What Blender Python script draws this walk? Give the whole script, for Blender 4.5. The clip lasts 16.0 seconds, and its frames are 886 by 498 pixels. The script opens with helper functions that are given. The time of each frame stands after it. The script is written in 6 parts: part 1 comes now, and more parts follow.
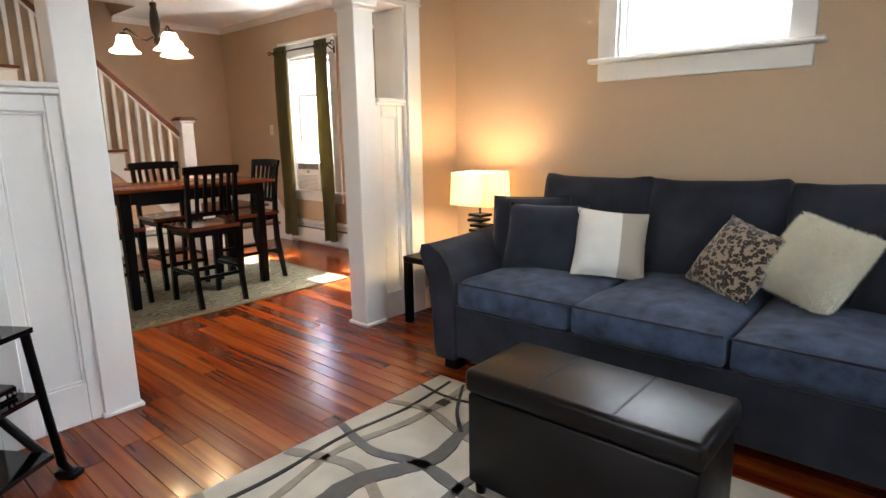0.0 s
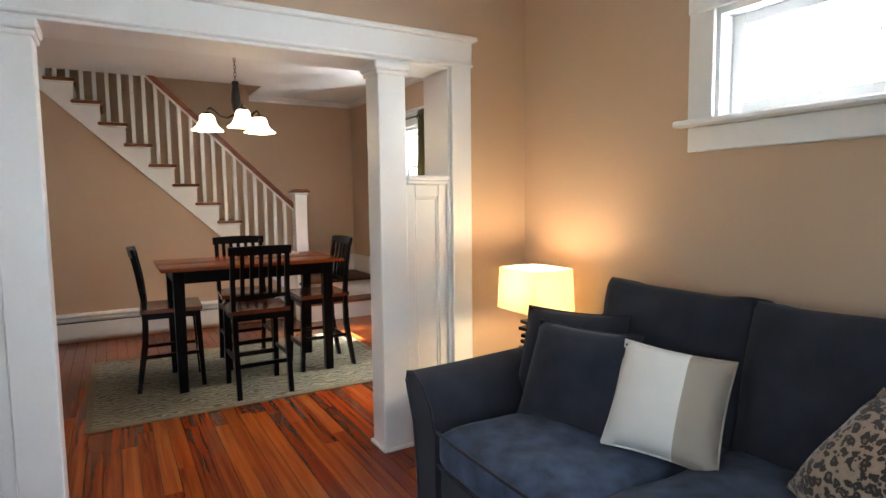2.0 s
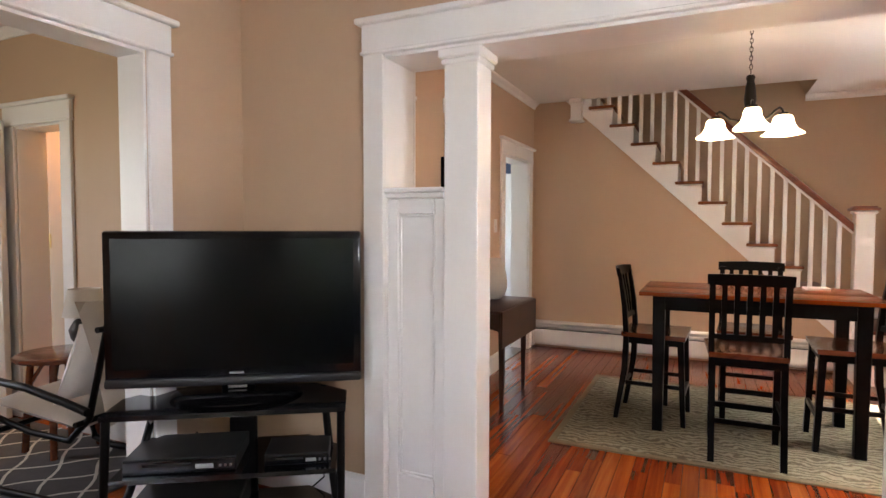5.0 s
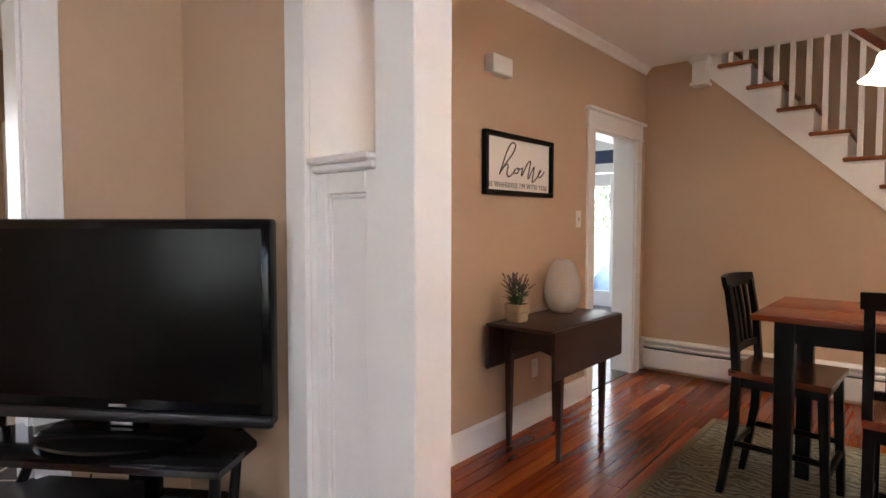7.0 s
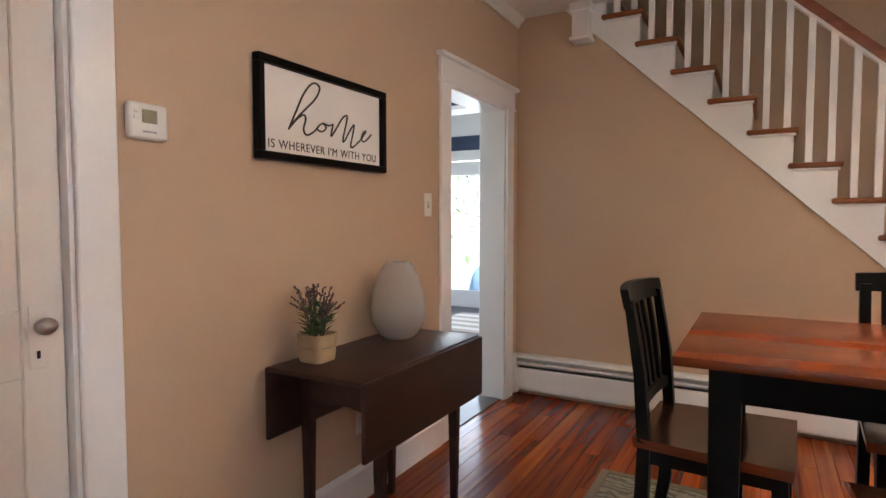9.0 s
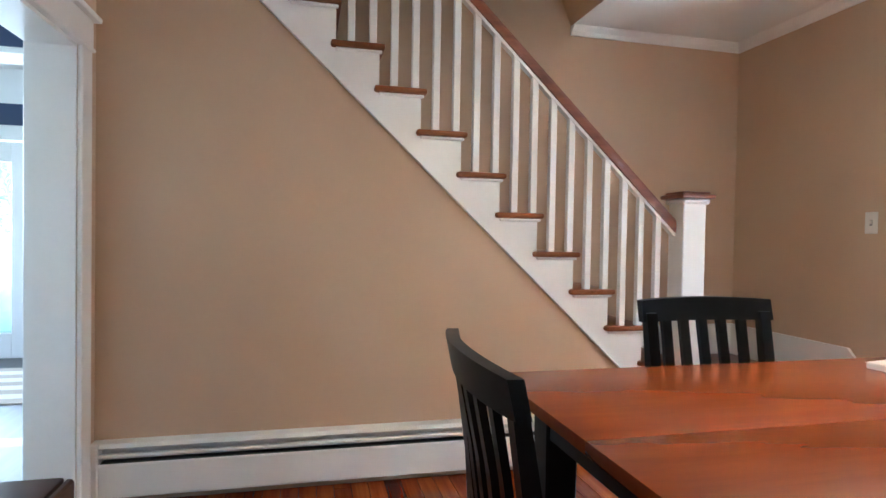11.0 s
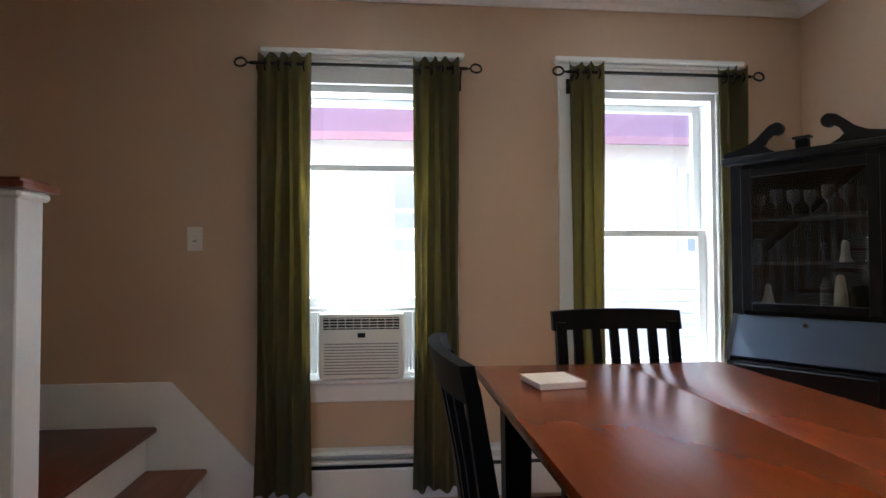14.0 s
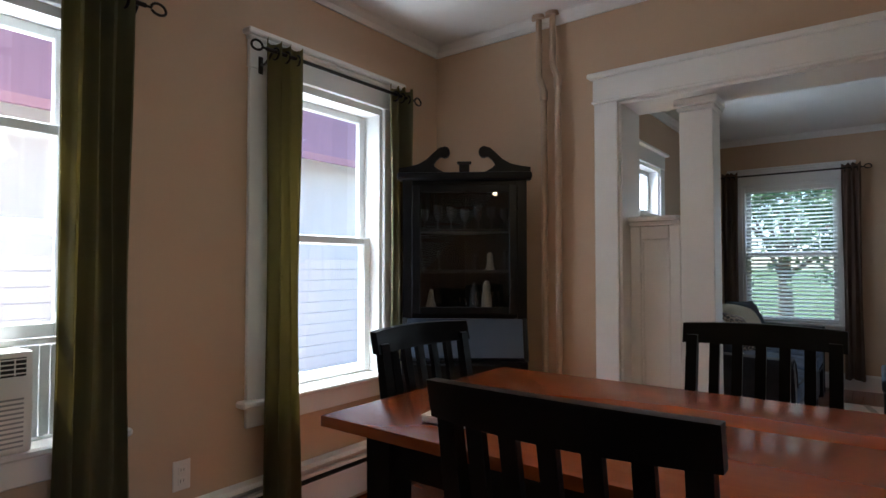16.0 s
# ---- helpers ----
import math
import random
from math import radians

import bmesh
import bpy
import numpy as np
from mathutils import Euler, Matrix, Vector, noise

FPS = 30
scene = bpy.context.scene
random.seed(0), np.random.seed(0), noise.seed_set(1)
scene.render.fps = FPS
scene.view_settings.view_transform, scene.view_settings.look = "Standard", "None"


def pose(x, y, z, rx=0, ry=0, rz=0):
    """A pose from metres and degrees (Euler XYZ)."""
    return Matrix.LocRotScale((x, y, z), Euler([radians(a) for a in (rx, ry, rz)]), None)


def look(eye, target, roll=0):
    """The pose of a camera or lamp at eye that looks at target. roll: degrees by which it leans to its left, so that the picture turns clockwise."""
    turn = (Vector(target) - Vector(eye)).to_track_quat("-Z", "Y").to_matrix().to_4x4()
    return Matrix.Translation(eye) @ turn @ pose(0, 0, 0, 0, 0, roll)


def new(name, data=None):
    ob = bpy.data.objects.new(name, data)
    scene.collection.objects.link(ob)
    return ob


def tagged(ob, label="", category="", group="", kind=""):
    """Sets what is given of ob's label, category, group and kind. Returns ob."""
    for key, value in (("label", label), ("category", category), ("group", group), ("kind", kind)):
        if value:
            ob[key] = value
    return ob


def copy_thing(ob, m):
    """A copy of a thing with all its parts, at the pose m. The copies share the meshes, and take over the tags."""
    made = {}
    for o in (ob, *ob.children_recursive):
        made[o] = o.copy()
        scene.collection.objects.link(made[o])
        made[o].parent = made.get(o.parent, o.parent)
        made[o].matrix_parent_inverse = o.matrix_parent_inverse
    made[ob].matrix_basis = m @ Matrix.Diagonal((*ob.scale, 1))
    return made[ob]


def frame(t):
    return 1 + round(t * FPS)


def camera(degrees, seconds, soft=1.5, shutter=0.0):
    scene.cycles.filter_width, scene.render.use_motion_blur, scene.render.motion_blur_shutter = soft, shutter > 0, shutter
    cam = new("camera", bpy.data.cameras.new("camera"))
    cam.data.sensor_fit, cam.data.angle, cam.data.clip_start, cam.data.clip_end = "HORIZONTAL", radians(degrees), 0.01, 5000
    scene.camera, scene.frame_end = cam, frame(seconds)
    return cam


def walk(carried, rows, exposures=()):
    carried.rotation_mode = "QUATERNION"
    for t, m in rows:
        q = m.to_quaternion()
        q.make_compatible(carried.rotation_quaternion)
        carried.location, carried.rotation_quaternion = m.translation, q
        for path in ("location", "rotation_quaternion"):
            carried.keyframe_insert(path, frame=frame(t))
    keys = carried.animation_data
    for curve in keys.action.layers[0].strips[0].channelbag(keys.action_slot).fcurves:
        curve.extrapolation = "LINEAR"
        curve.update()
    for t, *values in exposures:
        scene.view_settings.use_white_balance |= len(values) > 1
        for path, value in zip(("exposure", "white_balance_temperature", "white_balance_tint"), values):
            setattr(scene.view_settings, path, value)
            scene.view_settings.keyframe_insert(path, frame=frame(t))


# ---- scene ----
cam = camera(75.8, 16.0)
PATH = [
    (0, (-0.024, 0.345, 1.269), (-1.32, 1.815, 0.872), -1.0),
    (0.5, (-0.054, 0.7, 1.341), (-1.351, 2.176, 0.969), -1.0),
    (1, (-0.025, 1.02, 1.378), (-1.374, 2.469, 1.091), -0.8),
    (1.5, (-0.05, 1.273, 1.385), (-1.56, 2.567, 1.166), -0.7),
    (2, (-0.077, 1.52, 1.377), (-1.8, 2.521, 1.2), -0.7),
    (2.5, (-0.11, 1.728, 1.384), (-1.99, 2.393, 1.232), -0.8),
    (3, (-0.239, 1.9, 1.375), (-2.207, 2.231, 1.24), -0.7),
    (3.5, (-0.3, 2.065, 1.371), (-2.298, 2.048, 1.265), -0.6),
    (4, (-0.326, 2.199, 1.365), (-2.298, 1.873, 1.286), -0.5),
    (4.5, (-0.441, 2.192, 1.346), (-2.35, 1.6, 1.265), -0.1),
    (5, (-0.584, 2.17, 1.34), (-2.397, 1.331, 1.253), 0.1),
    (5.2, (-0.671, 2.16, 1.344), (-2.437, 1.225, 1.256), -0.0),
    (7.3, (-1.875, 2.352, 1.272), (-3.389, 1.049, 1.18), -0.2),
    (7.5, (-1.982, 2.349, 1.258), (-3.493, 1.042, 1.166), -0.4),
    (8, (-2.289, 2.299, 1.257), (-3.816, 1.01, 1.162), -0.3),
    (8.2, (-2.411, 2.259, 1.261), (-3.964, 1.002, 1.162), -0.3),
    (10.3, (-3.575, 1.521, 1.227), (-5.569, 1.377, 1.155), 1.1),
    (10.5, (-3.665, 1.491, 1.227), (-5.664, 1.501, 1.163), 1.2),
    (11, (-3.867, 1.357, 1.233), (-5.812, 1.821, 1.19), 1.0),
    (11.5, (-4.119, 1.31, 1.236), (-5.923, 2.172, 1.208), 0.8),
    (12, (-4.345, 1.277, 1.233), (-5.913, 2.518, 1.228), 0.6),
    (12.5, (-4.597, 1.26, 1.232), (-5.782, 2.871, 1.244), 0.4),
    (13, (-4.872, 1.316, 1.229), (-5.664, 3.153, 1.252), 0.0),
    (13.5, (-5.113, 1.351, 1.214), (-5.459, 3.32, 1.262), 0.0),
    (14, (-5.388, 1.413, 1.217), (-5.203, 3.404, 1.272), -0.2),
    (14.5, (-5.6, 1.528, 1.241), (-5.0, 3.435, 1.299), -0.3),
    (15, (-5.826, 1.659, 1.259), (-4.856, 3.407, 1.316), -0.2),
    (15.5, (-5.963, 1.862, 1.236), (-4.628, 3.35, 1.305), -0.1),
    (16, (-5.986, 2.113, 1.244), (-4.397, 3.327, 1.305), 0.0),
]
EXPOSURE = [(0, 3.38, 6250, 9), (1.5, 3.1, 6100, 8), (2.5, 2.98, 5750, 7), (3.5, 3.02, 6500, 13), (5, 3.32, 6550, 16), (8, 3.06, 6500, 17), (10.5, 3.42, 5200, 5), (11.5, 3.7, 5150, 3.5), (12, 3.45, 5200, 3), (13, 2.92, 5150, 3), (14, 2.22, 5150, 3), (16, 1.68, 5380, 5)]
walk(cam, [(t, look(eye, target, roll)) for t, eye, target, roll in PATH], EXPOSURE)

# ---- world, sun, large lights ----
world = bpy.data.worlds.new("sky_world")
scene.world = world
world.use_nodes = True
_n = world.node_tree.nodes
_sky = _n.new("ShaderNodeTexSky")
_sky.sky_type = "NISHITA"
_sky.sun_disc = False
SUN_TO = Vector((-0.03, 0.52, 0.85)).normalized()
_sky.sun_elevation = math.asin(SUN_TO.z)
_sky.sun_rotation = math.atan2(SUN_TO.x, SUN_TO.y)
_n["Background"].inputs[1].default_value = 0.15
world.node_tree.links.new(_sky.outputs[0], _n["Background"].inputs[0])
sun = new("sun", bpy.data.lights.new("sun", "SUN"))
sun.data.energy, sun.data.angle, sun.data.color = 5.0, radians(0.5), (1.0, 0.95, 0.86)
sun.matrix_world = look(SUN_TO * 30, (0, 0, 0))


def area(name, m, w, h, watts, col=(1, 1, 1)):
    """A lamp in or just outside a window's opening that stands in for the sky's or the ground's light."""
    d = bpy.data.lights.new(name, "AREA")
    d.shape, d.size, d.size_y, d.energy, d.color = "RECTANGLE", w, h, watts, col
    ob = new(name, d)
    ob.matrix_world = m
    return ob


DAY = (0.93, 0.97, 1.0)
area("sky_light", look((-5.52, 5.2, 3.05), (-5.52, 2.9, 0.7)), 0.9, 0.9, 18, DAY)
area("sky_light", look((-3.98, 5.2, 3.05), (-3.98, 2.9, 0.7)), 0.9, 0.9, 18, DAY)
# Unseen lamps below the sills, added as ground bounce to brighten the west wall.
area("ground_bounce_lamp", look((-5.52, 5.2, -0.25), (-6.1, 2.2, 1.9)), 1.1, 0.8, 22.0, (1.0, 0.97, 0.92)).data.spread = radians(115)
area("ground_bounce_lamp", look((-3.98, 5.2, -0.25), (-6.0, 2.0, 1.6)), 1.1, 0.8, 24.0, (1.0, 0.97, 0.92)).data.spread = radians(125)
area("sky_light", look((-1.13, 3.9, 1.9), (-1.13, 0, 1.2)), 0.85, 0.42, 6.12, DAY)
area("sky_light", look((2.0, 2.9, 3.05), (-0.6, 2.9, 0.7)), 0.9, 0.9, 9.36, DAY)
area("sky_light", look((1.33, 0.9, 1.4), (-3, 0.9, 1.0)), 0.9, 1.4, 3.24, DAY)
area("sky_light", look((-0.9, -2.98, 1.5), (-0.9, 0, 1.2)), 1.2, 1.2, 3.02, (1, 0.93, 0.82))
area("sky_light", look((-9.95, -1.5, 1.4), (-5, -0.8, 1.0)), 0.8, 1.6, 2.16, DAY)
area("sky_light", look((-7.2, -2.85, 1.6), (-7.0, 0, 1.0)), 1.6, 1.2, 6.48, DAY)


def bulb(at, watts, col, r=0.03):
    d = bpy.data.lights.new("bulb", "POINT")
    d.energy, d.color, d.shadow_soft_size = watts, col, r
    ob = new("bulb", d)
    ob.location = at
    return ob


# ---- materials ----
def mat(name, col, rough=0.5, metal=0.0, vary=0.12, scale=6.0, fine=80.0, bump=0.05, coat=0.0, spec=0.5, rnd=0.0, stretch=(1, 1, 1), sheen=0.0):
    """A painted or plain surface: colour that drifts at a large and a small scale, uneven gloss, and a fine relief."""
    m = bpy.data.materials.new(name)
    m.use_nodes = True
    nt = m.node_tree
    b = nt.nodes["Principled BSDF"]
    tc = nt.nodes.new("ShaderNodeTexCoord")
    mp = nt.nodes.new("ShaderNodeMapping")
    mp.inputs["Scale"].default_value = stretch
    nt.links.new(tc.outputs["Object"], mp.inputs[0])
    n1, n2 = nt.nodes.new("ShaderNodeTexNoise"), nt.nodes.new("ShaderNodeTexNoise")
    n1.inputs["Scale"].default_value, n2.inputs["Scale"].default_value = scale, fine
    n1.inputs["Detail"].default_value = 4
    nt.links.new(mp.outputs[0], n1.inputs["Vector"])
    nt.links.new(mp.outputs[0], n2.inputs["Vector"])
    add = nt.nodes.new("ShaderNodeMath")
    add.operation = "MULTIPLY_ADD"
    add.inputs[1].default_value = 0.35
    nt.links.new(n2.outputs["Fac"], add.inputs[0])
    nt.links.new(n1.outputs["Fac"], add.inputs[2])
    mr = nt.nodes.new("ShaderNodeMapRange")
    mr.inputs["From Min"].default_value, mr.inputs["From Max"].default_value = 0.35, 1.0
    mr.inputs["To Min"].default_value, mr.inputs["To Max"].default_value = 1 - vary, 1 + vary
    nt.links.new(add.outputs[0], mr.inputs[0])
    val = mr.outputs[0]
    if rnd:
        oi = nt.nodes.new("ShaderNodeObjectInfo")
        r2 = nt.nodes.new("ShaderNodeMapRange")
        r2.inputs["To Min"].default_value, r2.inputs["To Max"].default_value = 1 - rnd, 1 + rnd
        nt.links.new(oi.outputs["Random"], r2.inputs[0])
        mu = nt.nodes.new("ShaderNodeMath")
        mu.operation = "MULTIPLY"
        nt.links.new(val, mu.inputs[0])
        nt.links.new(r2.outputs[0], mu.inputs[1])
        val = mu.outputs[0]
    mx = nt.nodes.new("ShaderNodeVectorMath")
    mx.operation = "SCALE"
    mx.inputs[0].default_value = col
    nt.links.new(val, mx.inputs["Scale"])
    nt.links.new(mx.outputs[0], b.inputs["Base Color"])
    rr = nt.nodes.new("ShaderNodeMapRange")
    rr.inputs["To Min"].default_value, rr.inputs["To Max"].default_value = max(0.02, rough - 0.08), min(1, rough + 0.08)
    nt.links.new(n1.outputs["Fac"], rr.inputs[0])
    nt.links.new(rr.outputs[0], b.inputs["Roughness"])
    b.inputs["Metallic"].default_value = metal
    b.inputs["Coat Weight"].default_value = coat
    b.inputs["Coat Roughness"].default_value = 0.12
    b.inputs["Specular IOR Level"].default_value = spec
    b.inputs["Sheen Weight"].default_value = sheen
    if bump:
        bp = nt.nodes.new("ShaderNodeBump")
        bp.inputs["Strength"].default_value, bp.inputs["Distance"].default_value = bump, 0.004
        nt.links.new(n2.outputs["Fac"], bp.inputs["Height"])
        nt.links.new(bp.outputs[0], b.inputs["Normal"])
    return m


def ramp_mat(name, cols, build, rough=0.6, bump=0.1, coat=0.0, dist=0.004, sheen=0.0):
    """A surface coloured by a ramp over a factor that build(nodes, links, coords) returns."""
    m = bpy.data.materials.new(name)
    m.use_nodes = True
    nt = m.node_tree
    b = nt.nodes["Principled BSDF"]
    tc = nt.nodes.new("ShaderNodeTexCoord")
    fac = build(nt.nodes, nt.links, tc)
    r = nt.nodes.new("ShaderNodeValToRGB")
    while len(r.color_ramp.elements) < len(cols):
        r.color_ramp.elements.new(0.5)
    for e, (p, c) in zip(r.color_ramp.elements, cols):
        e.position, e.color = p, (*c, 1)
    nt.links.new(fac, r.inputs[0])
    nt.links.new(r.outputs[0], b.inputs["Base Color"])
    b.inputs["Roughness"].default_value = rough
    b.inputs["Coat Weight"].default_value = coat
    b.inputs["Coat Roughness"].default_value = 0.1
    b.inputs["Sheen Weight"].default_value = sheen
    bp = nt.nodes.new("ShaderNodeBump")
    bp.inputs["Strength"].default_value, bp.inputs["Distance"].default_value = bump, dist
    nt.links.new(fac, bp.inputs["Height"])
    nt.links.new(bp.outputs[0], b.inputs["Normal"])
    return m


def node(ns, kind, **kw):
    n = ns.new(kind)
    for k, v in kw.items():
        n.inputs[k.replace("_", " ")].default_value = v
    return n


def wood_fac(stretch, grain=9.0, rnd=0.6, isl=False):
    """Long wood grain: stretched noise, with a different part of it for each piece."""
    def build(ns, ln, tc):
        oi = ns.new("ShaderNodeNewGeometry" if isl else "ShaderNodeObjectInfo")
        seed = oi.outputs["Random Per Island" if isl else "Random"]
        sc = ns.new("ShaderNodeVectorMath")
        sc.operation = "MULTIPLY_ADD"
        sc.inputs[1].default_value = (37.0, 19.0, 11.0)
        cmb = ns.new("ShaderNodeCombineXYZ")
        for k in range(3):
            ln.new(seed, cmb.inputs[k])
        ln.new(cmb.outputs[0], sc.inputs[0])
        ln.new(tc.outputs["Object"], sc.inputs[2])
        mp = node(ns, "ShaderNodeMapping", Scale=stretch)
        ln.new(sc.outputs[0], mp.inputs[0])
        n1 = node(ns, "ShaderNodeTexNoise", Scale=grain, Detail=6.0, Roughness=0.6, Distortion=0.4)
        ln.new(mp.outputs[0], n1.inputs["Vector"])
        a = ns.new("ShaderNodeMath")
        a.operation = "MULTIPLY_ADD"
        a.inputs[1].default_value = rnd
        ln.new(seed, a.inputs[0])
        ln.new(n1.outputs["Fac"], a.inputs[2])
        s2 = ns.new("ShaderNodeMath")
        s2.operation = "SUBTRACT"
        s2.inputs[1].default_value = rnd / 2
        ln.new(a.outputs[0], s2.inputs[0])
        return s2.outputs[0]
    return build


M_WALL = mat("tan_wall_paint", (0.53, 0.375, 0.25), 0.55, vary=0.04, scale=1.5, fine=220, bump=0.06)
M_CEIL = mat("white_ceiling_paint", (0.78, 0.77, 0.74), 0.75, vary=0.03, scale=2, fine=180, bump=0.12)
M_TRIM = mat("white_gloss_trim", (0.80, 0.79, 0.77), 0.36, vary=0.035, scale=4, fine=60, bump=0.008)
FLOOR_COLS = [(0.12, (0.085, 0.008, 0.002)), (0.38, (0.17, 0.024, 0.004)), (0.62, (0.28, 0.055, 0.008)), (0.9, (0.38, 0.105, 0.018))]
M_FLOOR = ramp_mat("red_pine_floorboard", FLOOR_COLS, wood_fac((0.35, 9, 9), 3.2, 0.42), 0.25, 0.02, 0.25)
M_FLOOR_REST = ramp_mat("red_pine_floorboard_far", FLOOR_COLS, wood_fac((0.35, 9, 9), 3.2, 0.42, True), 0.25, 0.02, 0.25)
M_GAP = mat("dark_floor_gap", (0.05, 0.015, 0.008), 0.6)
M_TREAD = ramp_mat("orange_oak_tread", [(0.2, (0.13, 0.036, 0.009)), (0.6, (0.22, 0.074, 0.019)), (0.9, (0.29, 0.115, 0.036))], wood_fac((8, 0.6, 8), 4, 0.3), 0.4, 0.04, 0.0)
M_RAIL = ramp_mat("dark_red_handrail", [(0.2, (0.10, 0.022, 0.01)), (0.7, (0.24, 0.07, 0.026))], wood_fac((6, 0.5, 6), 4, 0.2), 0.28, 0.03, 0.4)
M_TABLE = ramp_mat("cherry_tabletop", [(0.25, (0.15, 0.03, 0.0045)), (0.5, (0.175, 0.038, 0.006)), (0.75, (0.20, 0.047, 0.0078))], wood_fac((7, 0.9, 7), 3.0, 0.004), 0.26, 0.0, 0.0)
for _m in (M_FLOOR, M_FLOOR_REST, M_TABLE, M_TREAD):
    _m.node_tree.nodes["Principled BSDF"].inputs["Specular IOR Level"].default_value = 0.33
M_SEAT = ramp_mat("dark_cherry_seat", [(0.2, (0.07, 0.018, 0.01)), (0.6, (0.15, 0.042, 0.018)), (0.9, (0.22, 0.07, 0.03))], wood_fac((6, 0.6, 6), 4, 0.3), 0.25, 0.03, 0.4)
M_LANDING = ramp_mat("dark_red_landing", [(0.2, (0.05, 0.010, 0.004)), (0.6, (0.095, 0.021, 0.008)), (0.9, (0.13, 0.034, 0.013))], wood_fac((6, 0.6, 6), 4, 0.3), 0.42, 0.03, 0.0)
M_BLACK = mat("black_painted_wood", (0.0018, 0.0016, 0.0018), 0.38, vary=0.3, scale=8, fine=60, bump=0.02, spec=0.12)
M_DARKWOOD = ramp_mat("dark_mahogany", [(0.2, (0.014, 0.004, 0.003)), (0.6, (0.034, 0.010, 0.007)), (0.9, (0.055, 0.018, 0.012))], wood_fac((0.8, 6, 6), 4, 0.2), 0.42, 0.01, 0.0)
M_HUTCH = mat("black_hutch_wood", (0.0035, 0.003, 0.0034), 0.42, vary=0.25, scale=5, fine=70, bump=0.04, spec=0.2)
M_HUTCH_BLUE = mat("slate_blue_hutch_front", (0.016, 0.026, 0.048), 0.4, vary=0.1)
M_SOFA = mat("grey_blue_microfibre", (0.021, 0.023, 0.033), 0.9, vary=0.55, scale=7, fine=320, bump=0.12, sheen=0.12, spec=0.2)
# Brushed mottling, with the seat's blue highlights put into a lighter base colour.
M_SEATCUSH = mat("brushed_microfibre_lit_blue", (0.040, 0.056, 0.094), 0.85, vary=0.9, scale=11, fine=320, bump=0.12, sheen=0.06, spec=0.25)
M_LEATHER = mat("black_brown_leather", (0.0045, 0.0034, 0.0032), 0.36, vary=0.2, scale=12, fine=260, bump=0.12, spec=0.3)
M_STITCH = mat("pale_stitching", (0.045, 0.038, 0.034), 0.7)
M_CREAM = mat("cream_linen", (0.72, 0.69, 0.63), 0.9, vary=0.06, scale=8, fine=420, bump=0.2, sheen=0.2)
M_BEIGE = mat("beige_linen", (0.42, 0.36, 0.29), 0.9, vary=0.08, scale=8, fine=420, bump=0.2, sheen=0.2)
M_FUR = mat("ivory_plush", (0.88, 0.83, 0.68), 0.95, vary=0.08, scale=25, fine=160, bump=0.7, sheen=0.8)
M_TAPE = mat("tan_rug_binding", (0.30, 0.24, 0.16), 0.9)
M_BASEHEAT = mat("white_enamel", (0.74, 0.73, 0.70), 0.35, vary=0.04, scale=3, bump=0.02)
M_DARKGAP = mat("dark_slot", (0.01, 0.01, 0.01), 0.7)
M_PLASTIC = mat("white_plastic", (0.76, 0.74, 0.70), 0.4, vary=0.03, bump=0.0)
M_GREYPL = mat("grey_plastic", (0.30, 0.30, 0.30), 0.45, vary=0.05)
M_LCD = mat("dark_lcd", (0.06, 0.07, 0.05), 0.2, vary=0.05, bump=0)
M_IRON = mat("dark_bronze_iron", (0.022, 0.017, 0.014), 0.42, 0.6, vary=0.2, scale=20)
M_STEEL = mat("brushed_steel", (0.45, 0.44, 0.42), 0.3, 1.0, vary=0.1, scale=20)
M_BRASS = mat("aged_brass", (0.45, 0.28, 0.10), 0.35, 1.0, vary=0.1)
M_TVBLACK = mat("gloss_black_plastic", (0.004, 0.004, 0.005), 0.14, vary=0.1, bump=0.0, spec=0.35)
M_SCREEN = mat("dark_tv_screen", (0.0012, 0.0014, 0.0017), 0.2, vary=0.05, bump=0.0, spec=0.2)
M_TVGREY = mat("charcoal_plastic", (0.012, 0.0125, 0.014), 0.38, vary=0.1, bump=0.02)
M_SMOKE = mat("smoked_black_glass", (0.006, 0.006, 0.007), 0.05, vary=0.05, bump=0.0)
M_PAPER = mat("white_paper", (0.80, 0.79, 0.76), 0.8, vary=0.03)
M_SIGN = mat("cream_sign_board", (0.78, 0.73, 0.67), 0.7, vary=0.03)
M_INK = mat("grey_brown_ink", (0.05, 0.045, 0.04), 0.7, vary=0.1)
M_BURLAP = mat("tan_burlap", (0.42, 0.30, 0.17), 0.95, vary=0.15, scale=20, fine=300, bump=0.5)
M_LEAFG = mat("dull_green_leaf", (0.06, 0.10, 0.045), 0.7, vary=0.3, scale=30)
M_LAVENDER = mat("dusty_lavender", (0.13, 0.07, 0.11), 0.8, vary=0.3, scale=30)
M_NAVY = mat("navy_wall_paint", (0.012, 0.03, 0.085), 0.5, vary=0.05)
M_KWHITE = mat("white_kitchen_paint", (0.78, 0.78, 0.77), 0.5, vary=0.03)
M_KFLOOR = ramp_mat("dark_slate_plank", [(0.2, (0.03, 0.028, 0.028)), (0.8, (0.09, 0.08, 0.078))], wood_fac((0.5, 6, 6), 3, 0.5), 0.35, 0.03, 0.1)
M_DENRUG_D = mat("charcoal_wool", (0.075, 0.072, 0.075), 0.95, vary=0.2, scale=20, fine=200, bump=0.5)
M_DENRUG_L = mat("ivory_wool_line", (0.6, 0.57, 0.52), 0.95, vary=0.1, scale=20, fine=200, bump=0.5)
M_PIPE = mat("tan_painted_pipe", (0.46, 0.34, 0.24), 0.45, vary=0.05, scale=3)
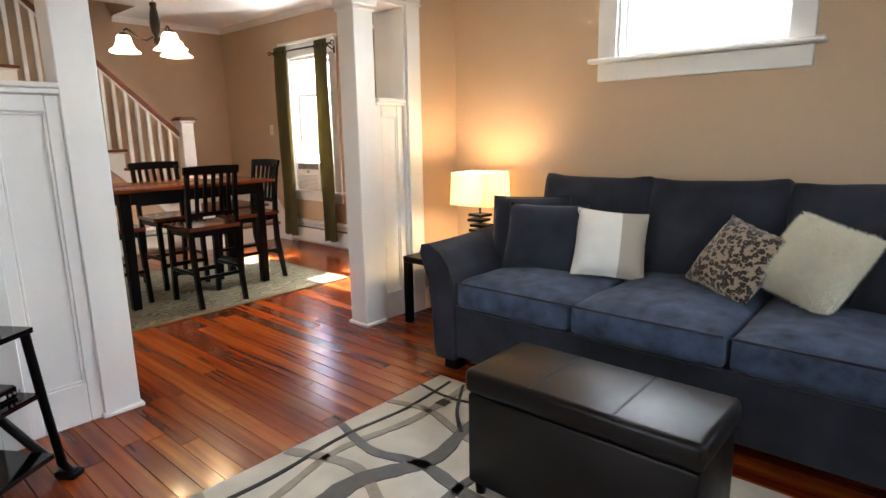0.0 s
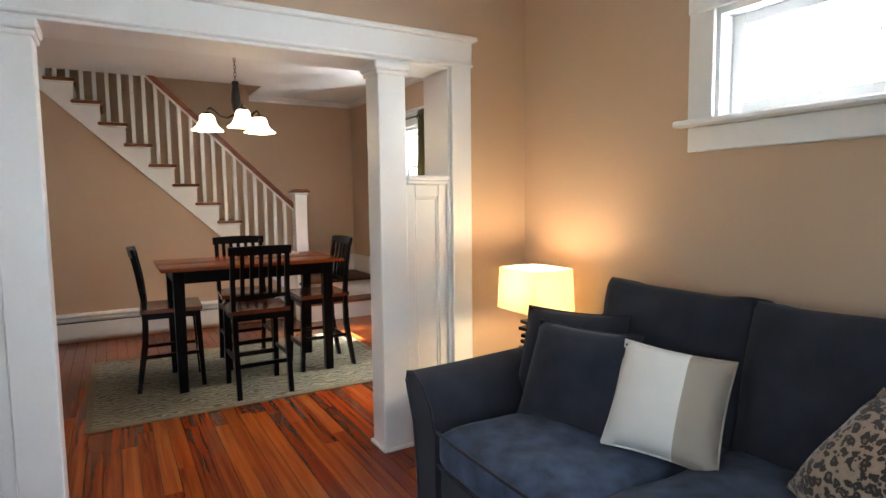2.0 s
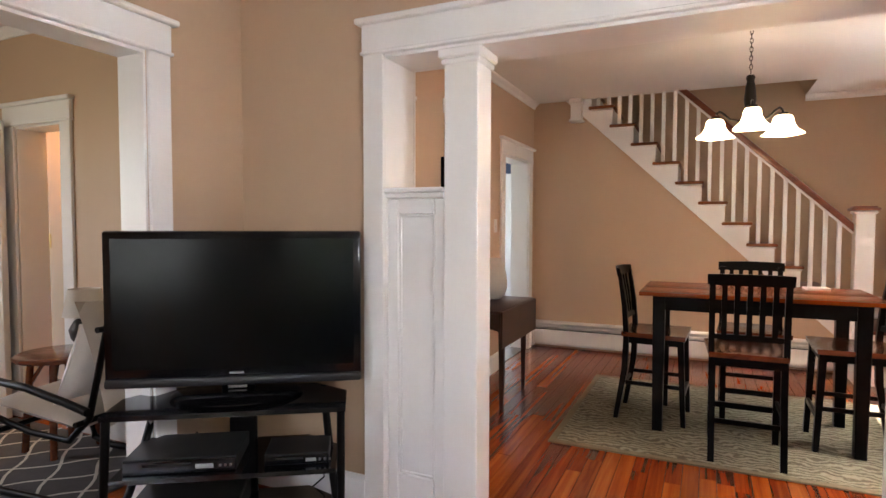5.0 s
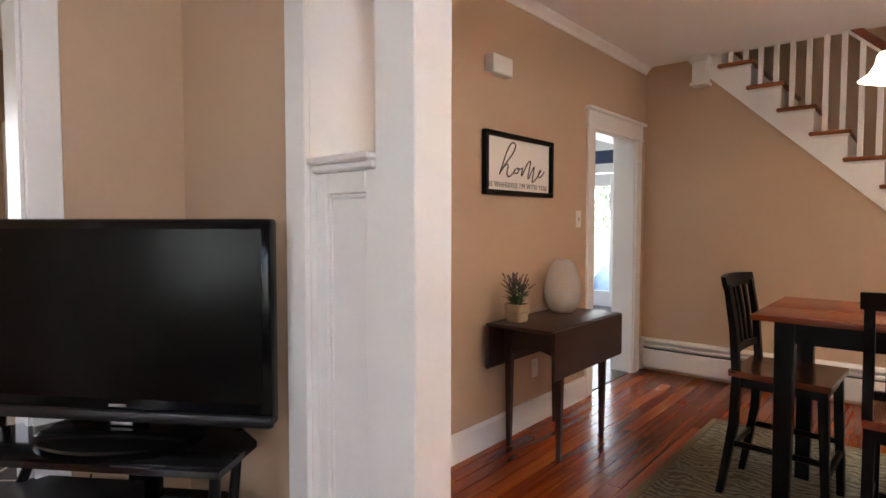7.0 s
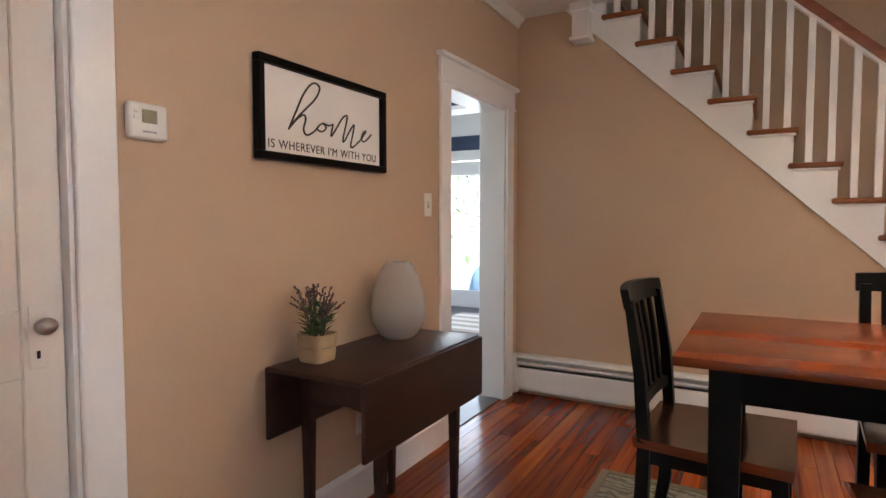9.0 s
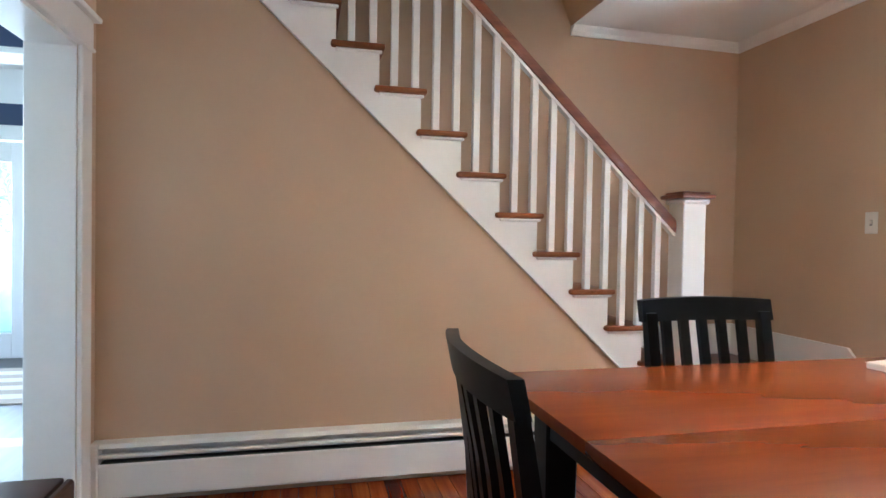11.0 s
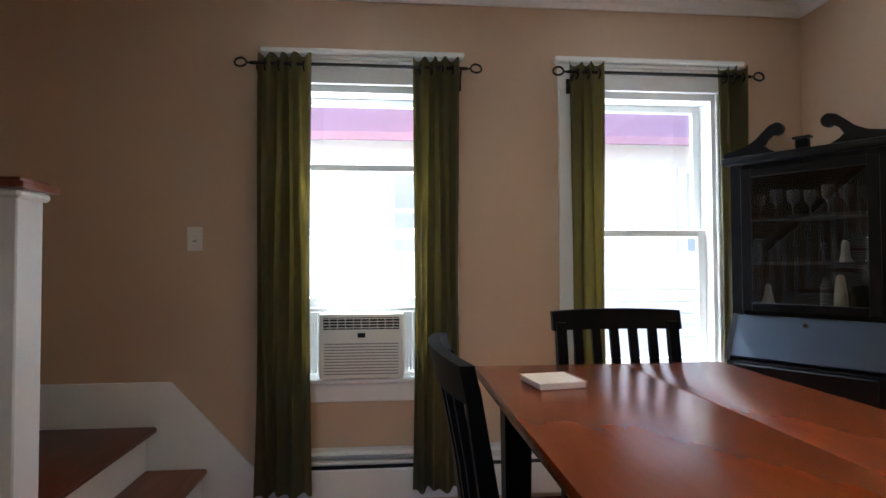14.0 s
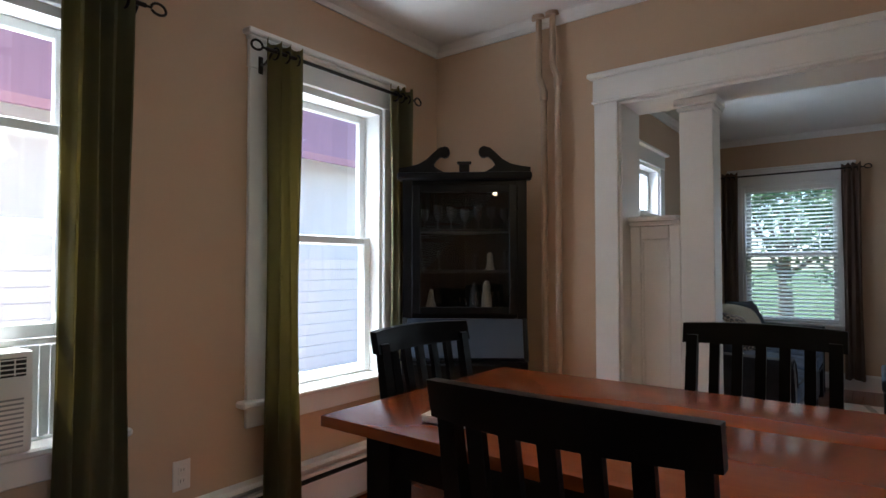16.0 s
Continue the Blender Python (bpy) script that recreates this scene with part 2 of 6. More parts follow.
M_BLIND = mat("white_blind_slat", (0.78, 0.78, 0.75), 0.5, vary=0.03)
M_DKCURTAIN = mat("brown_curtain", (0.13, 0.085, 0.06), 0.9, vary=0.12, scale=10, fine=300, bump=0.2)
M_GLASSWARE = mat("cloudy_glassware", (0.045, 0.045, 0.045), 0.1, vary=0.4, spec=0.8)
M_FIGURINE = mat("ivory_ceramic", (0.22, 0.20, 0.16), 0.4, vary=0.1)
M_SIDING = mat("maroon_siding", (0.46, 0.26, 0.31), 0.7, vary=0.1, scale=1, fine=20)
M_SIDEWHITE = mat("white_siding", (0.78, 0.77, 0.76), 0.6, vary=0.06, scale=1, fine=20)
M_SIDEPALE = mat("pale_pink_siding", (0.85, 0.81, 0.80), 0.7, vary=0.08, scale=1, fine=20)
M_CONCRETE = mat("pale_concrete", (0.70, 0.69, 0.66), 0.85, vary=0.12, scale=1.5, fine=40, bump=0.2)
M_PALEPANE = mat("pale_curtained_glass", (0.42, 0.46, 0.47), 0.15, vary=0.2, scale=2, bump=0.0)
M_ROOF = mat("grey_shingle", (0.10, 0.095, 0.09), 0.9, vary=0.25, scale=12)
M_GRASS = mat("lawn_grass", (0.06, 0.10, 0.03), 0.95, vary=0.35, scale=1.5, fine=40, bump=0.5)
M_BARK = mat("grey_brown_bark", (0.12, 0.09, 0.065), 0.95, vary=0.3, scale=8, fine=40, bump=0.8)
M_TREELEAF = mat("tree_leaf", (0.07, 0.13, 0.04), 0.6, vary=0.35, scale=2, fine=20)
M_BLUECOVER = mat("blue_grey_tarp", (0.10, 0.16, 0.22), 0.6, vary=0.1)
M_DOORWHITE = mat("white_door_paint", (0.76, 0.72, 0.66), 0.4, vary=0.04, scale=3, fine=50, bump=0.03)


def glass(name, tint=(1, 1, 1), rough=0.0):
    m = bpy.data.materials.new(name)
    m.use_nodes = True
    b = m.node_tree.nodes["Principled BSDF"]
    b.inputs["Base Color"].default_value = (*tint, 1)
    b.inputs["Roughness"].default_value = rough
    b.inputs["Transmission Weight"].default_value = 1.0
    b.inputs["IOR"].default_value = 1.45
    return m


M_GLASS = glass("window_glass")
M_FROST = glass("frosted_glass", (0.93, 0.92, 0.90), 0.5)
M_FROST.node_tree.nodes["Principled BSDF"].inputs["Transmission Weight"].default_value = 0.85
M_CABGLASS = glass("cabinet_glass", (0.8, 0.8, 0.8))


def glow(name, col, strength, base=(0.9, 0.85, 0.75)):
    m = bpy.data.materials.new(name)
    m.use_nodes = True
    b = m.node_tree.nodes["Principled BSDF"]
    b.inputs["Base Color"].default_value = (*base, 1)
    b.inputs["Roughness"].default_value = 0.6
    b.inputs["Emission Color"].default_value = (*col, 1)
    b.inputs["Emission Strength"].default_value = strength
    return m


def cloth_thin(name, col, trans, fine=400):
    """Cloth that lets some light through."""
    m = mat(name, col, 0.9, vary=0.16, scale=14, fine=fine, bump=0.25)
    nt = m.node_tree
    out = nt.nodes["Material Output"]
    b = nt.nodes["Principled BSDF"]
    t = nt.nodes.new("ShaderNodeBsdfTranslucent")
    t.inputs["Color"].default_value = (*trans, 1)
    mx = nt.nodes.new("ShaderNodeMixShader")
    mx.inputs[0].default_value = 0.42
    nt.links.new(b.outputs[0], mx.inputs[1])
    nt.links.new(t.outputs[0], mx.inputs[2])
    nt.links.new(mx.outputs[0], out.inputs["Surface"])
    return m


M_CURTAIN = cloth_thin("olive_green_curtain", (0.11, 0.098, 0.05), (0.34, 0.285, 0.115))
M_SHADE = cloth_thin("cream_lamp_shade", (0.80, 0.74, 0.60), (0.95, 0.86, 0.64))
M_SHADE2 = cloth_thin("white_lamp_shade", (0.75, 0.72, 0.66), (0.8, 0.75, 0.65))
M_BULBGLOW = glow("lit_bulb", (1.0, 0.72, 0.35), 2.52)
M_CHANDGLASS = glow("lit_alabaster_glass", (1.0, 0.78, 0.46), 0.936)


def leopard(ns, ln, tc):
    v = node(ns, "ShaderNodeTexVoronoi", Scale=46.0)
    n = node(ns, "ShaderNodeTexNoise", Scale=30.0, Detail=3.0)
    ln.new(tc.outputs["Object"], n.inputs["Vector"])
    ad = ns.new("ShaderNodeMixRGB")
    ad.inputs[0].default_value = 0.04
    ln.new(tc.outputs["Object"], ad.inputs[1])
    ln.new(n.outputs["Color"], ad.inputs[2])
    ln.new(ad.outputs[0], v.inputs["Vector"])
    return v.outputs["Distance"]


M_LEOPARD = ramp_mat("leopard_print", [(0.0, (0.15, 0.095, 0.06)), (0.17, (0.14, 0.09, 0.055)), (0.23, (0.012, 0.009, 0.007)), (0.50, (0.014, 0.010, 0.008)), (0.57, (0.27, 0.20, 0.14)), (1.0, (0.33, 0.25, 0.18))], leopard, 0.9, 0.1, sheen=0.3)


def dining_rug(ns, ln, tc):
    n = node(ns, "ShaderNodeTexNoise", Scale=11.0, Detail=2.5, Distortion=2.6)
    ln.new(tc.outputs["Object"], n.inputs["Vector"])
    w = node(ns, "ShaderNodeTexWave", Scale=8.0, Distortion=14.0, Detail=3.0)
    ln.new(tc.outputs["Object"], w.inputs["Vector"])
    m = ns.new("ShaderNodeMixRGB")
    m.inputs[0].default_value = 0.45
    ln.new(n.outputs["Fac"], m.inputs[1])
    ln.new(w.outputs["Fac"], m.inputs[2])
    return m.outputs[0]


M_DRUG = ramp_mat("sage_damask_rug", [(0.25, (0.085, 0.066, 0.034)), (0.45, (0.13, 0.107, 0.058)), (0.53, (0.20, 0.178, 0.112)), (0.8, (0.245, 0.22, 0.15))], dining_rug, 0.95, 0.3)
M_DRUG_EDGE = mat("olive_tan_rug_border", (0.15, 0.115, 0.06), 0.95, vary=0.2, scale=20, fine=200, bump=0.4)
M_LRUG = mat("cream_wool_rug", (0.56, 0.52, 0.44), 0.95, vary=0.18, scale=7, fine=160, bump=0.5)
M_LRUG_G = mat("grey_wool_band", (0.13, 0.125, 0.12), 0.95, vary=0.2, scale=20, fine=160, bump=0.5)
M_LRUG_T = mat("taupe_wool_band", (0.30, 0.27, 0.22), 0.95, vary=0.2, scale=20, fine=160, bump=0.5)
M_LRUG_B = mat("black_wool_line", (0.03, 0.028, 0.027), 0.95, vary=0.2, scale=20, fine=160, bump=0.5)


# ---- mesh helpers ----
def bx(bm, x0, x1, y0, y1, z0, z1, bev=0.003, seg=1, m=None):
    """A box with eased edges."""
    r = bmesh.ops.create_cube(bm, size=1.0)
    vs = r["verts"]
    for v in vs:
        v.co = Vector((x0 + (v.co.x + 0.5) * (x1 - x0), y0 + (v.co.y + 0.5) * (y1 - y0), z0 + (v.co.z + 0.5) * (z1 - z0)))
    bev = min(bev, 0.45 * min(x1 - x0, y1 - y0, z1 - z0))
    if bev > 0:
        es = list({e for v in vs for e in v.link_edges})
        r = bmesh.ops.bevel(bm, geom=es, offset=bev, segments=seg, affect="EDGES", profile=0.5)
        vs = list({v for f in r["faces"] for v in f.verts} | {v for v in vs if v.is_valid})
    if m is not None:
        bmesh.ops.transform(bm, matrix=m, verts=vs)
    return vs


def prism(bm, pts, axis, a, b):
    """A flat outline pushed along an axis. pts are (u, v): for x (y, z), for y (x, z), for z (x, y)."""
    def at(u, v, w):
        return (w, u, v) if axis == "x" else (u, w, v) if axis == "y" else (u, v, w)
    lo = [bm.verts.new(at(u, v, a)) for u, v in pts]
    hi = [bm.verts.new(at(u, v, b)) for u, v in pts]
    n = len(pts)
    fs = [bm.faces.new(lo[::-1]), bm.faces.new(hi)]
    for i in range(n):
        fs.append(bm.faces.new((lo[i], lo[(i + 1) % n], hi[(i + 1) % n], hi[i])))
    bmesh.ops.recalc_face_normals(bm, faces=fs)
    return lo + hi


def rod(bm, p0, p1, r0, r1=None, seg=12):
    """A round bar from p0 to p1."""
    p0, p1 = Vector(p0), Vector(p1)
    r1 = r0 if r1 is None else r1
    d = p1 - p0
    m = Matrix.Translation((p0 + p1) / 2) @ d.to_track_quat("Z", "Y").to_matrix().to_4x4()
    bmesh.ops.create_cone(bm, cap_ends=True, segments=seg, radius1=r0, radius2=r1, depth=d.length, matrix=m)


def tube(bm, pts, r, seg=8):
    """A round bar along a line of points."""
    pts = [Vector(p) for p in pts]
    rings = []
    up = Vector((0.13, 0.21, 0.97))
    for i, p in enumerate(pts):
        d = (pts[min(i + 1, len(pts) - 1)] - pts[max(i - 1, 0)]).normalized()
        u = d.cross(up).normalized()
        v = d.cross(u)
        rings.append([bm.verts.new(p + (u * math.cos(2 * math.pi * k / seg) + v * math.sin(2 * math.pi * k / seg)) * r) for k in range(seg)])
    fs = []
    for a, b in zip(rings, rings[1:]):
        for k in range(seg):
            fs.append(bm.faces.new((a[k], a[(k + 1) % seg], b[(k + 1) % seg], b[k])))
    fs += [bm.faces.new(rings[0][::-1]), bm.faces.new(rings[-1])]
    bmesh.ops.recalc_face_normals(bm, faces=fs)


def lathe(bm, prof, at=(0, 0, 0), seg=24, caps=True):
    """A turned shape from (radius, height) pairs."""
    rings = [[bm.verts.new((at[0] + r * math.cos(2 * math.pi * k / seg), at[1] + r * math.sin(2 * math.pi * k / seg), at[2] + z)) for k in range(seg)] for r, z in prof]
    fs = []
    for a, b in zip(rings, rings[1:]):
        for k in range(seg):
            fs.append(bm.faces.new((a[k], a[(k + 1) % seg], b[(k + 1) % seg], b[k])))
    if caps:
        fs += [bm.faces.new(rings[0][::-1]), bm.faces.new(rings[-1])]
    bmesh.ops.recalc_face_normals(bm, faces=fs)


def mesh_of(name, bm, material, smooth=0):
    me = bpy.data.meshes.new(name)
    bm.normal_update()
    if smooth:
        lim = math.cos(radians(smooth))
        for f in bm.faces:
            f.smooth = True
        for e in bm.edges:
            e.smooth = len(e.link_faces) == 2 and e.link_faces[0].normal.dot(e.link_faces[1].normal) > lim
    bm.to_mesh(me)
    bm.free()
    me.materials.append(material)
    return me


def solo(name, bm, material, label="", category="", group="", kind="", smooth=0):
    """A thing or piece of the setting that is one mesh, in the room's own metres."""
    return tagged(new(name, mesh_of(name, bm, material, smooth)), label, category, group, kind)


def thing(name, m, label, category, group="", kind=""):
    ob = new(name)
    ob.empty_display_size = 0.1
    ob.matrix_world = m
    return tagged(ob, label, category, group, kind)


def part(name, bm, material, parent, label="", smooth=0):
    ob = new(name, mesh_of(name, bm, material, smooth))
    ob.parent = parent
    return tagged(ob, label)


def box_part(name, parent, material, x0, x1, y0, y1, z0, z1, bev=0.003, label="", seg=1):
    bm = bmesh.new()
    bx(bm, x0, x1, y0, y1, z0, z1, bev, seg)
    return part(name, bm, material, parent, label, 40 if seg > 1 else 0)


def shift(ob, x=0, y=0, z=0):
    ob.location = (x, y, z)
    return ob


def cushion(bm, w, d, h, n=12, puff=1.0, sag=0.0, seed=0, square=3.5):
    """A stuffed cushion, lying flat: w by d, h thick in the middle, with corners that pull out."""
    rnd = random.Random(seed)
    ph = [rnd.uniform(0, 6.28) for _ in range(4)]
    top, bot = {}, {}
    for i in range(n + 1):
        for j in range(n + 1):
            u, v = 2 * i / n - 1, 2 * j / n - 1
            k = max(0.0, (1 - abs(u) ** square)) ** 0.5 * max(0.0, (1 - abs(v) ** square)) ** 0.5
            pin = 1 - 0.06 * (1 - abs(u) ** 2) * abs(v) ** 4
            pin2 = 1 - 0.06 * (1 - abs(v) ** 2) * abs(u) ** 4
            wob = 1 + 0.05 * math.sin(3 * u + ph[0]) * math.sin(3.4 * v + ph[1]) + 0.03 * math.sin(8 * u + ph[2]) * math.cos(7 * v + ph[3])
            x, y = u * w / 2 * pin2, v * d / 2 * pin
            z = h / 2 * k * puff * wob
            top[i, j] = bm.verts.new((x, y, z - sag * (1 - u * u) * (1 - v * v)))
            bot[i, j] = top[i, j] if i in (0, n) or j in (0, n) else bm.verts.new((x, y, -z))
    for i in range(n):
        for j in range(n):
            bm.faces.new((top[i, j], top[i + 1, j], top[i + 1, j + 1], top[i, j + 1]))
            q = (bot[i, j], bot[i, j + 1], bot[i + 1, j + 1], bot[i + 1, j])
            try:
                bm.faces.new(q)
            except ValueError:
                pass


def box_cushion(bm, w, d, h, crown, seed):
    """A boxed cushion lying flat: straight sides, eased edges, a crowned top and slack, uneven faces."""
    rnd = random.Random(seed)
    ph = [rnd.uniform(0, 6.28) for _ in range(4)]
    bmesh.ops.create_cube(bm, size=2.0)
    bmesh.ops.subdivide_edges(bm, edges=bm.edges[:], cuts=11, use_grid_fill=True)
    hx, hy, hz = w / 2, d / 2, h / 2
    r = 0.035
    for v in bm.verts:
        u, k, t = v.co
        q = Vector((u * hx, k * hy, t * hz))
        c = Vector((max(-hx + r, min(hx - r, q.x)), max(-hy + r, min(hy - r, q.y)), max(-hz + r, min(hz - r, q.z))))
        o = q - c
        if o.length > 1e-6:
            q = c + o.normalized() * min(o.length, r)
        slack = 0.006 * math.sin(5 * u + ph[0]) * math.sin(4.3 * k + ph[1]) + 0.004 * math.sin(9 * u + ph[2]) * math.cos(8 * k + ph[3])
        if t > 0:
            q.z += (crown * (1 - u * u) * (1 - abs(k) ** 3) + slack) * t
        q.y += 0.014 * k * abs(k) * (1 - u * u) * (1 - t * t)
        q.x += 0.006 * u * abs(u) * (1 - k * k) * (1 - t * t)
        v.co = q


def wall_with_holes(name, axis, a0, a1, u0, u1, z0, z1, holes, material, label):
    """A wall along x (axis 'x') or y (axis 'y') between u0 and u1, a0 to a1 thick, with openings (u, u, z, z)."""
    bm = bmesh.new()
    us = sorted({u0, u1, *[h[0] for h in holes], *[h[1] for h in holes]})
    zs = sorted({z0, z1, *[h[2] for h in holes], *[h[3] for h in holes]})
    grid = {}

    def solid(i, j):
        if not (0 <= i < len(us) - 1 and 0 <= j < len(zs) - 1):
            return False
        cu, cz = (us[i] + us[i + 1]) / 2, (zs[j] + zs[j + 1]) / 2
        return not any(h[0] < cu < h[1] and h[2] < cz < h[3] for h in holes)

    def vert(i, j, k):
        if (i, j, k) not in grid:
            w = (a0, a1)[k]
            grid[i, j, k] = bm.verts.new((us[i], w, zs[j]) if axis == "x" else (w, us[i], zs[j]))
        return grid[i, j, k]
    for i in range(len(us) - 1):
        for j in range(len(zs) - 1):
            if not solid(i, j):
                continue
            for k in (0, 1):
                bm.faces.new((vert(i, j, k), vert(i + 1, j, k), vert(i + 1, j + 1, k), vert(i, j + 1, k)))
            for di, dj, p, q in ((-1, 0, (i, j), (i, j + 1)), (1, 0, (i + 1, j), (i + 1, j + 1)), (0, -1, (i, j), (i + 1, j)), (0, 1, (i, j + 1), (i + 1, j + 1))):
                if not solid(i + di, j + dj):
                    bm.faces.new((vert(*p, 0), vert(*q, 0), vert(*q, 1), vert(*p, 1)))
    bmesh.ops.recalc_face_normals(bm, faces=bm.faces)
    return solo(name, bm, material, label, "wall", kind="structure")


CEIL = 2.65

# ---- the large structure ----
def slab(name, x0, x1, y0, y1, z0, z1, material, label, category):
    bm = bmesh.new()
    bx(bm, x0, x1, y0, y1, z0, z1, 0)
    return solo(name, bm, material, label, category, kind="structure")


floor = slab("floor", -7.73, 1.28, -0.08, 4.6, -0.12, -0.012, M_GAP, "red-orange glossy pine strip floor", "floor")
slab("floor_den", -3.75, 1.28, -4.4, -0.08, -0.12, 0.0, M_FLOOR_REST, "red-orange wooden den floor", "floor")
slab("floor_kitchen", -10.3, -4.7, -3.2, 0.26, -0.12, 0.0, M_KFLOOR, "dark grey plank kitchen floor", "floor")

N_Y, S_Y, W_X, LN_Y, E_X = 4.37, 0.435, -7.40, 3.69, 1.10
W1, W2 = (-5.898, -5.143), (-4.384, -3.607)
SILL, HEADZ = 0.622, 2.146
LW = (-1.575, -0.675, 1.67, 2.13)
wall_with_holes("wall_north_dining", "x", N_Y, N_Y + 0.18, W_X - 0.18, -2.82, 0, 4.8, [(*W1, SILL, HEADZ), (*W2, SILL, HEADZ)], M_WALL, "tan painted dining wall with two tall windows")
wall_with_holes("wall_north_living", "x", LN_Y, LN_Y + 0.18, -2.82, E_X + 0.18, 0, 2.85, [LW], M_WALL, "tan painted living room wall with high window")
EW = [(2.41, 3.31), (0.45, 1.37)]
wall_with_holes("wall_east", "y", E_X, E_X + 0.18, -0.16, LN_Y, 0, 2.85, [(*u, SILL, HEADZ) for u in EW], M_WALL, "tan painted wall with two windows")
wall_with_holes("wall_south_living", "x", -0.16, 0.0, -2.82, E_X, 0, 2.85, [(-2.27, -0.55, -0.01, 2.08)], M_WALL, "tan painted wall with wide cased opening")
wall_with_holes("wall_arch", "y", -3.10, -2.82, -0.16, N_Y, 0, 2.85, [(0.83, 3.17, -0.01, 2.11)], M_WALL, "tan painted wall with columned opening")
wall_with_holes("wall_south_dining", "x", 0.26, S_Y, W_X - 0.18, -3.10, 0, 4.8, [(-6.49, -5.69, -0.01, 2.0), (-3.695, -3.17, -0.01, 2.0)], M_WALL, "tan painted dining wall with two doorways")
wall_with_holes("wall_west", "y", W_X - 0.18, W_X, 0.26, N_Y, 0, 4.8, [], M_WALL, "tan painted stairwell wall")
# den beyond the south opening
wall_with_holes("wall_den_west", "y", -3.08, -2.90, -3.2, -0.16, 0, 2.85, [(-2.1, -1.6, -0.01, 2.0)], M_WALL, "tan painted den wall with narrow doorway")
wall_with_holes("wall_den_south", "x", -3.2, -3.02, -2.90, E_X, 0, 2.85, [(-1.5, -0.3, 0.8, 2.1)], M_WALL, "tan painted den wall with window")
wall_with_holes("wall_den_east", "y", E_X, E_X + 0.18, -3.2, -0.16, 0, 2.85, [], M_WALL, "tan painted den wall")
wall_with_holes("wall_hall_end", "x", -4.4, -4.2, -3.6, -2.9, 0, 2.85, [], M_WALL, "tan painted hall end wall")
wall_with_holes("wall_hall", "y", -3.75, -3.6, -4.4, -0.16, 0, 2.85, [], M_WALL, "tan painted hall wall")
# kitchen beyond the doorway
wall_with_holes("wall_kitchen_west", "y", -10.28, -10.1, -3.2, 0.26, 0, 2.85, [(-2.12, -1.22, -0.01, 2.08)], M_KWHITE, "white kitchen wall with glazed door")
wall_with_holes("wall_kitchen_south", "x", -3.2, -3.02, -10.1, -4.7, 0, 2.85, [(-8.2, -6.2, 0.9, 2.1)], M_KWHITE, "white kitchen wall with window")
wall_with_holes("wall_kitchen_east", "y", -4.9, -4.72, -3.02, 0.26, 0, 2.85, [], M_KWHITE, "white kitchen wall")
wall_with_holes("wall_kitchen_north", "x", 0.26, 0.40, -10.1, -7.73, 0, 2.85, [], M_KWHITE, "white kitchen wall")

slab("ceiling_living", -2.82, E_X + 0.18, -0.16, LN_Y, CEIL, CEIL + 0.2, M_CEIL, "white painted plaster ceiling", "ceiling")
slab("ceiling_den", -3.75, E_X + 0.18, -4.4, -0.16, CEIL, CEIL + 0.2, M_CEIL, "white painted den ceiling", "ceiling")
slab("ceiling_kitchen", -10.3, -4.7, -3.2, 0.26, CEIL + 0.1, CEIL + 0.3, M_CEIL, "white painted kitchen ceiling", "ceiling")
bm = bmesh.new()
prism(bm, [(-6.70, S_Y), (-3.10, S_Y), (-3.10, N_Y), (W_X, N_Y), (W_X, 3.05), (-6.70, 3.05)], "z", CEIL, CEIL + 0.25)
solo("ceiling_dining", bm, M_CEIL, "white painted ceiling with open stairwell", "ceiling", kind="structure")
slab("ceiling_stairwell", W_X - 0.18, -6.5, 0.26, 4.6, 4.8, 4.95, M_CEIL, "white stairwell ceiling", "ceiling")
slab("wall_well_east", -6.70, -6.58, S_Y, 3.05, CEIL + 0.25, 4.8, M_WALL, "tan stairwell wall above ceiling", "wall")
bm = bmesh.new()
prism(bm, [(3.05, CEIL + 0.002), (3.15, CEIL + 0.002), (3.15, 4.8), (2.2, 4.8)], "x", W_X, -6.70)
solo("wall_well_north", bm, M_WALL, "sloping tan stairwell soffit", "wall", kind="structure")


def crown(name, axis, u0, u1, a, side, z=CEIL):
    """A small cove along a wall face at a; side is the way into the room."""
    bm = bmesh.new()
    pts = [(a, z - 0.06), (a + side * 0.012, z - 0.06), (a + side * 0.022, z - 0.035), (a + side * 0.05, z - 0.012), (a + side * 0.055, z), (a, z)]
    if axis == "x":
        prism(bm, [(p, q) for p, q in pts], "x", u0, u1)
    else:
        prism(bm, [(p, q) for p, q in pts], "y", u0, u1)
    solo(name, bm, M_TRIM, "white crown moulding", "trim", kind="structure")


crown("trim_crown", "x", W_X, -3.10, N_Y, -1)
crown("trim_crown", "x", -6.70, -3.10, S_Y, 1)
crown("trim_crown", "y", S_Y, N_Y, -3.10, -1)
crown("trim_crown", "y", 3.05, N_Y, W_X, 1)
crown("trim_crown", "x", -2.82, E_X, LN_Y, -1)
crown("trim_crown", "y", 0, LN_Y, E_X, -1)
crown("trim_crown", "x", -2.82, E_X, 0.0, 1)
crown("trim_crown", "y", 0, LN_Y, -2.82, 1)
crown("trim_crown", "y", -3.02, -0.16, -2.90, 1)
crown("trim_crown", "x", -2.90, E_X, -3.02, 1)


def baseboard(axis, u0, u1, a, side, h=0.16):
    bm = bmesh.new()
    prism(bm, [(a, 0), (a + side * 0.02, 0), (a + side * 0.02, h - 0.02), (a + side * 0.008, h), (a, h)], axis, u0, u1)
    solo("baseboard", bm, M_TRIM, "white painted baseboard", "trim", kind="structure")


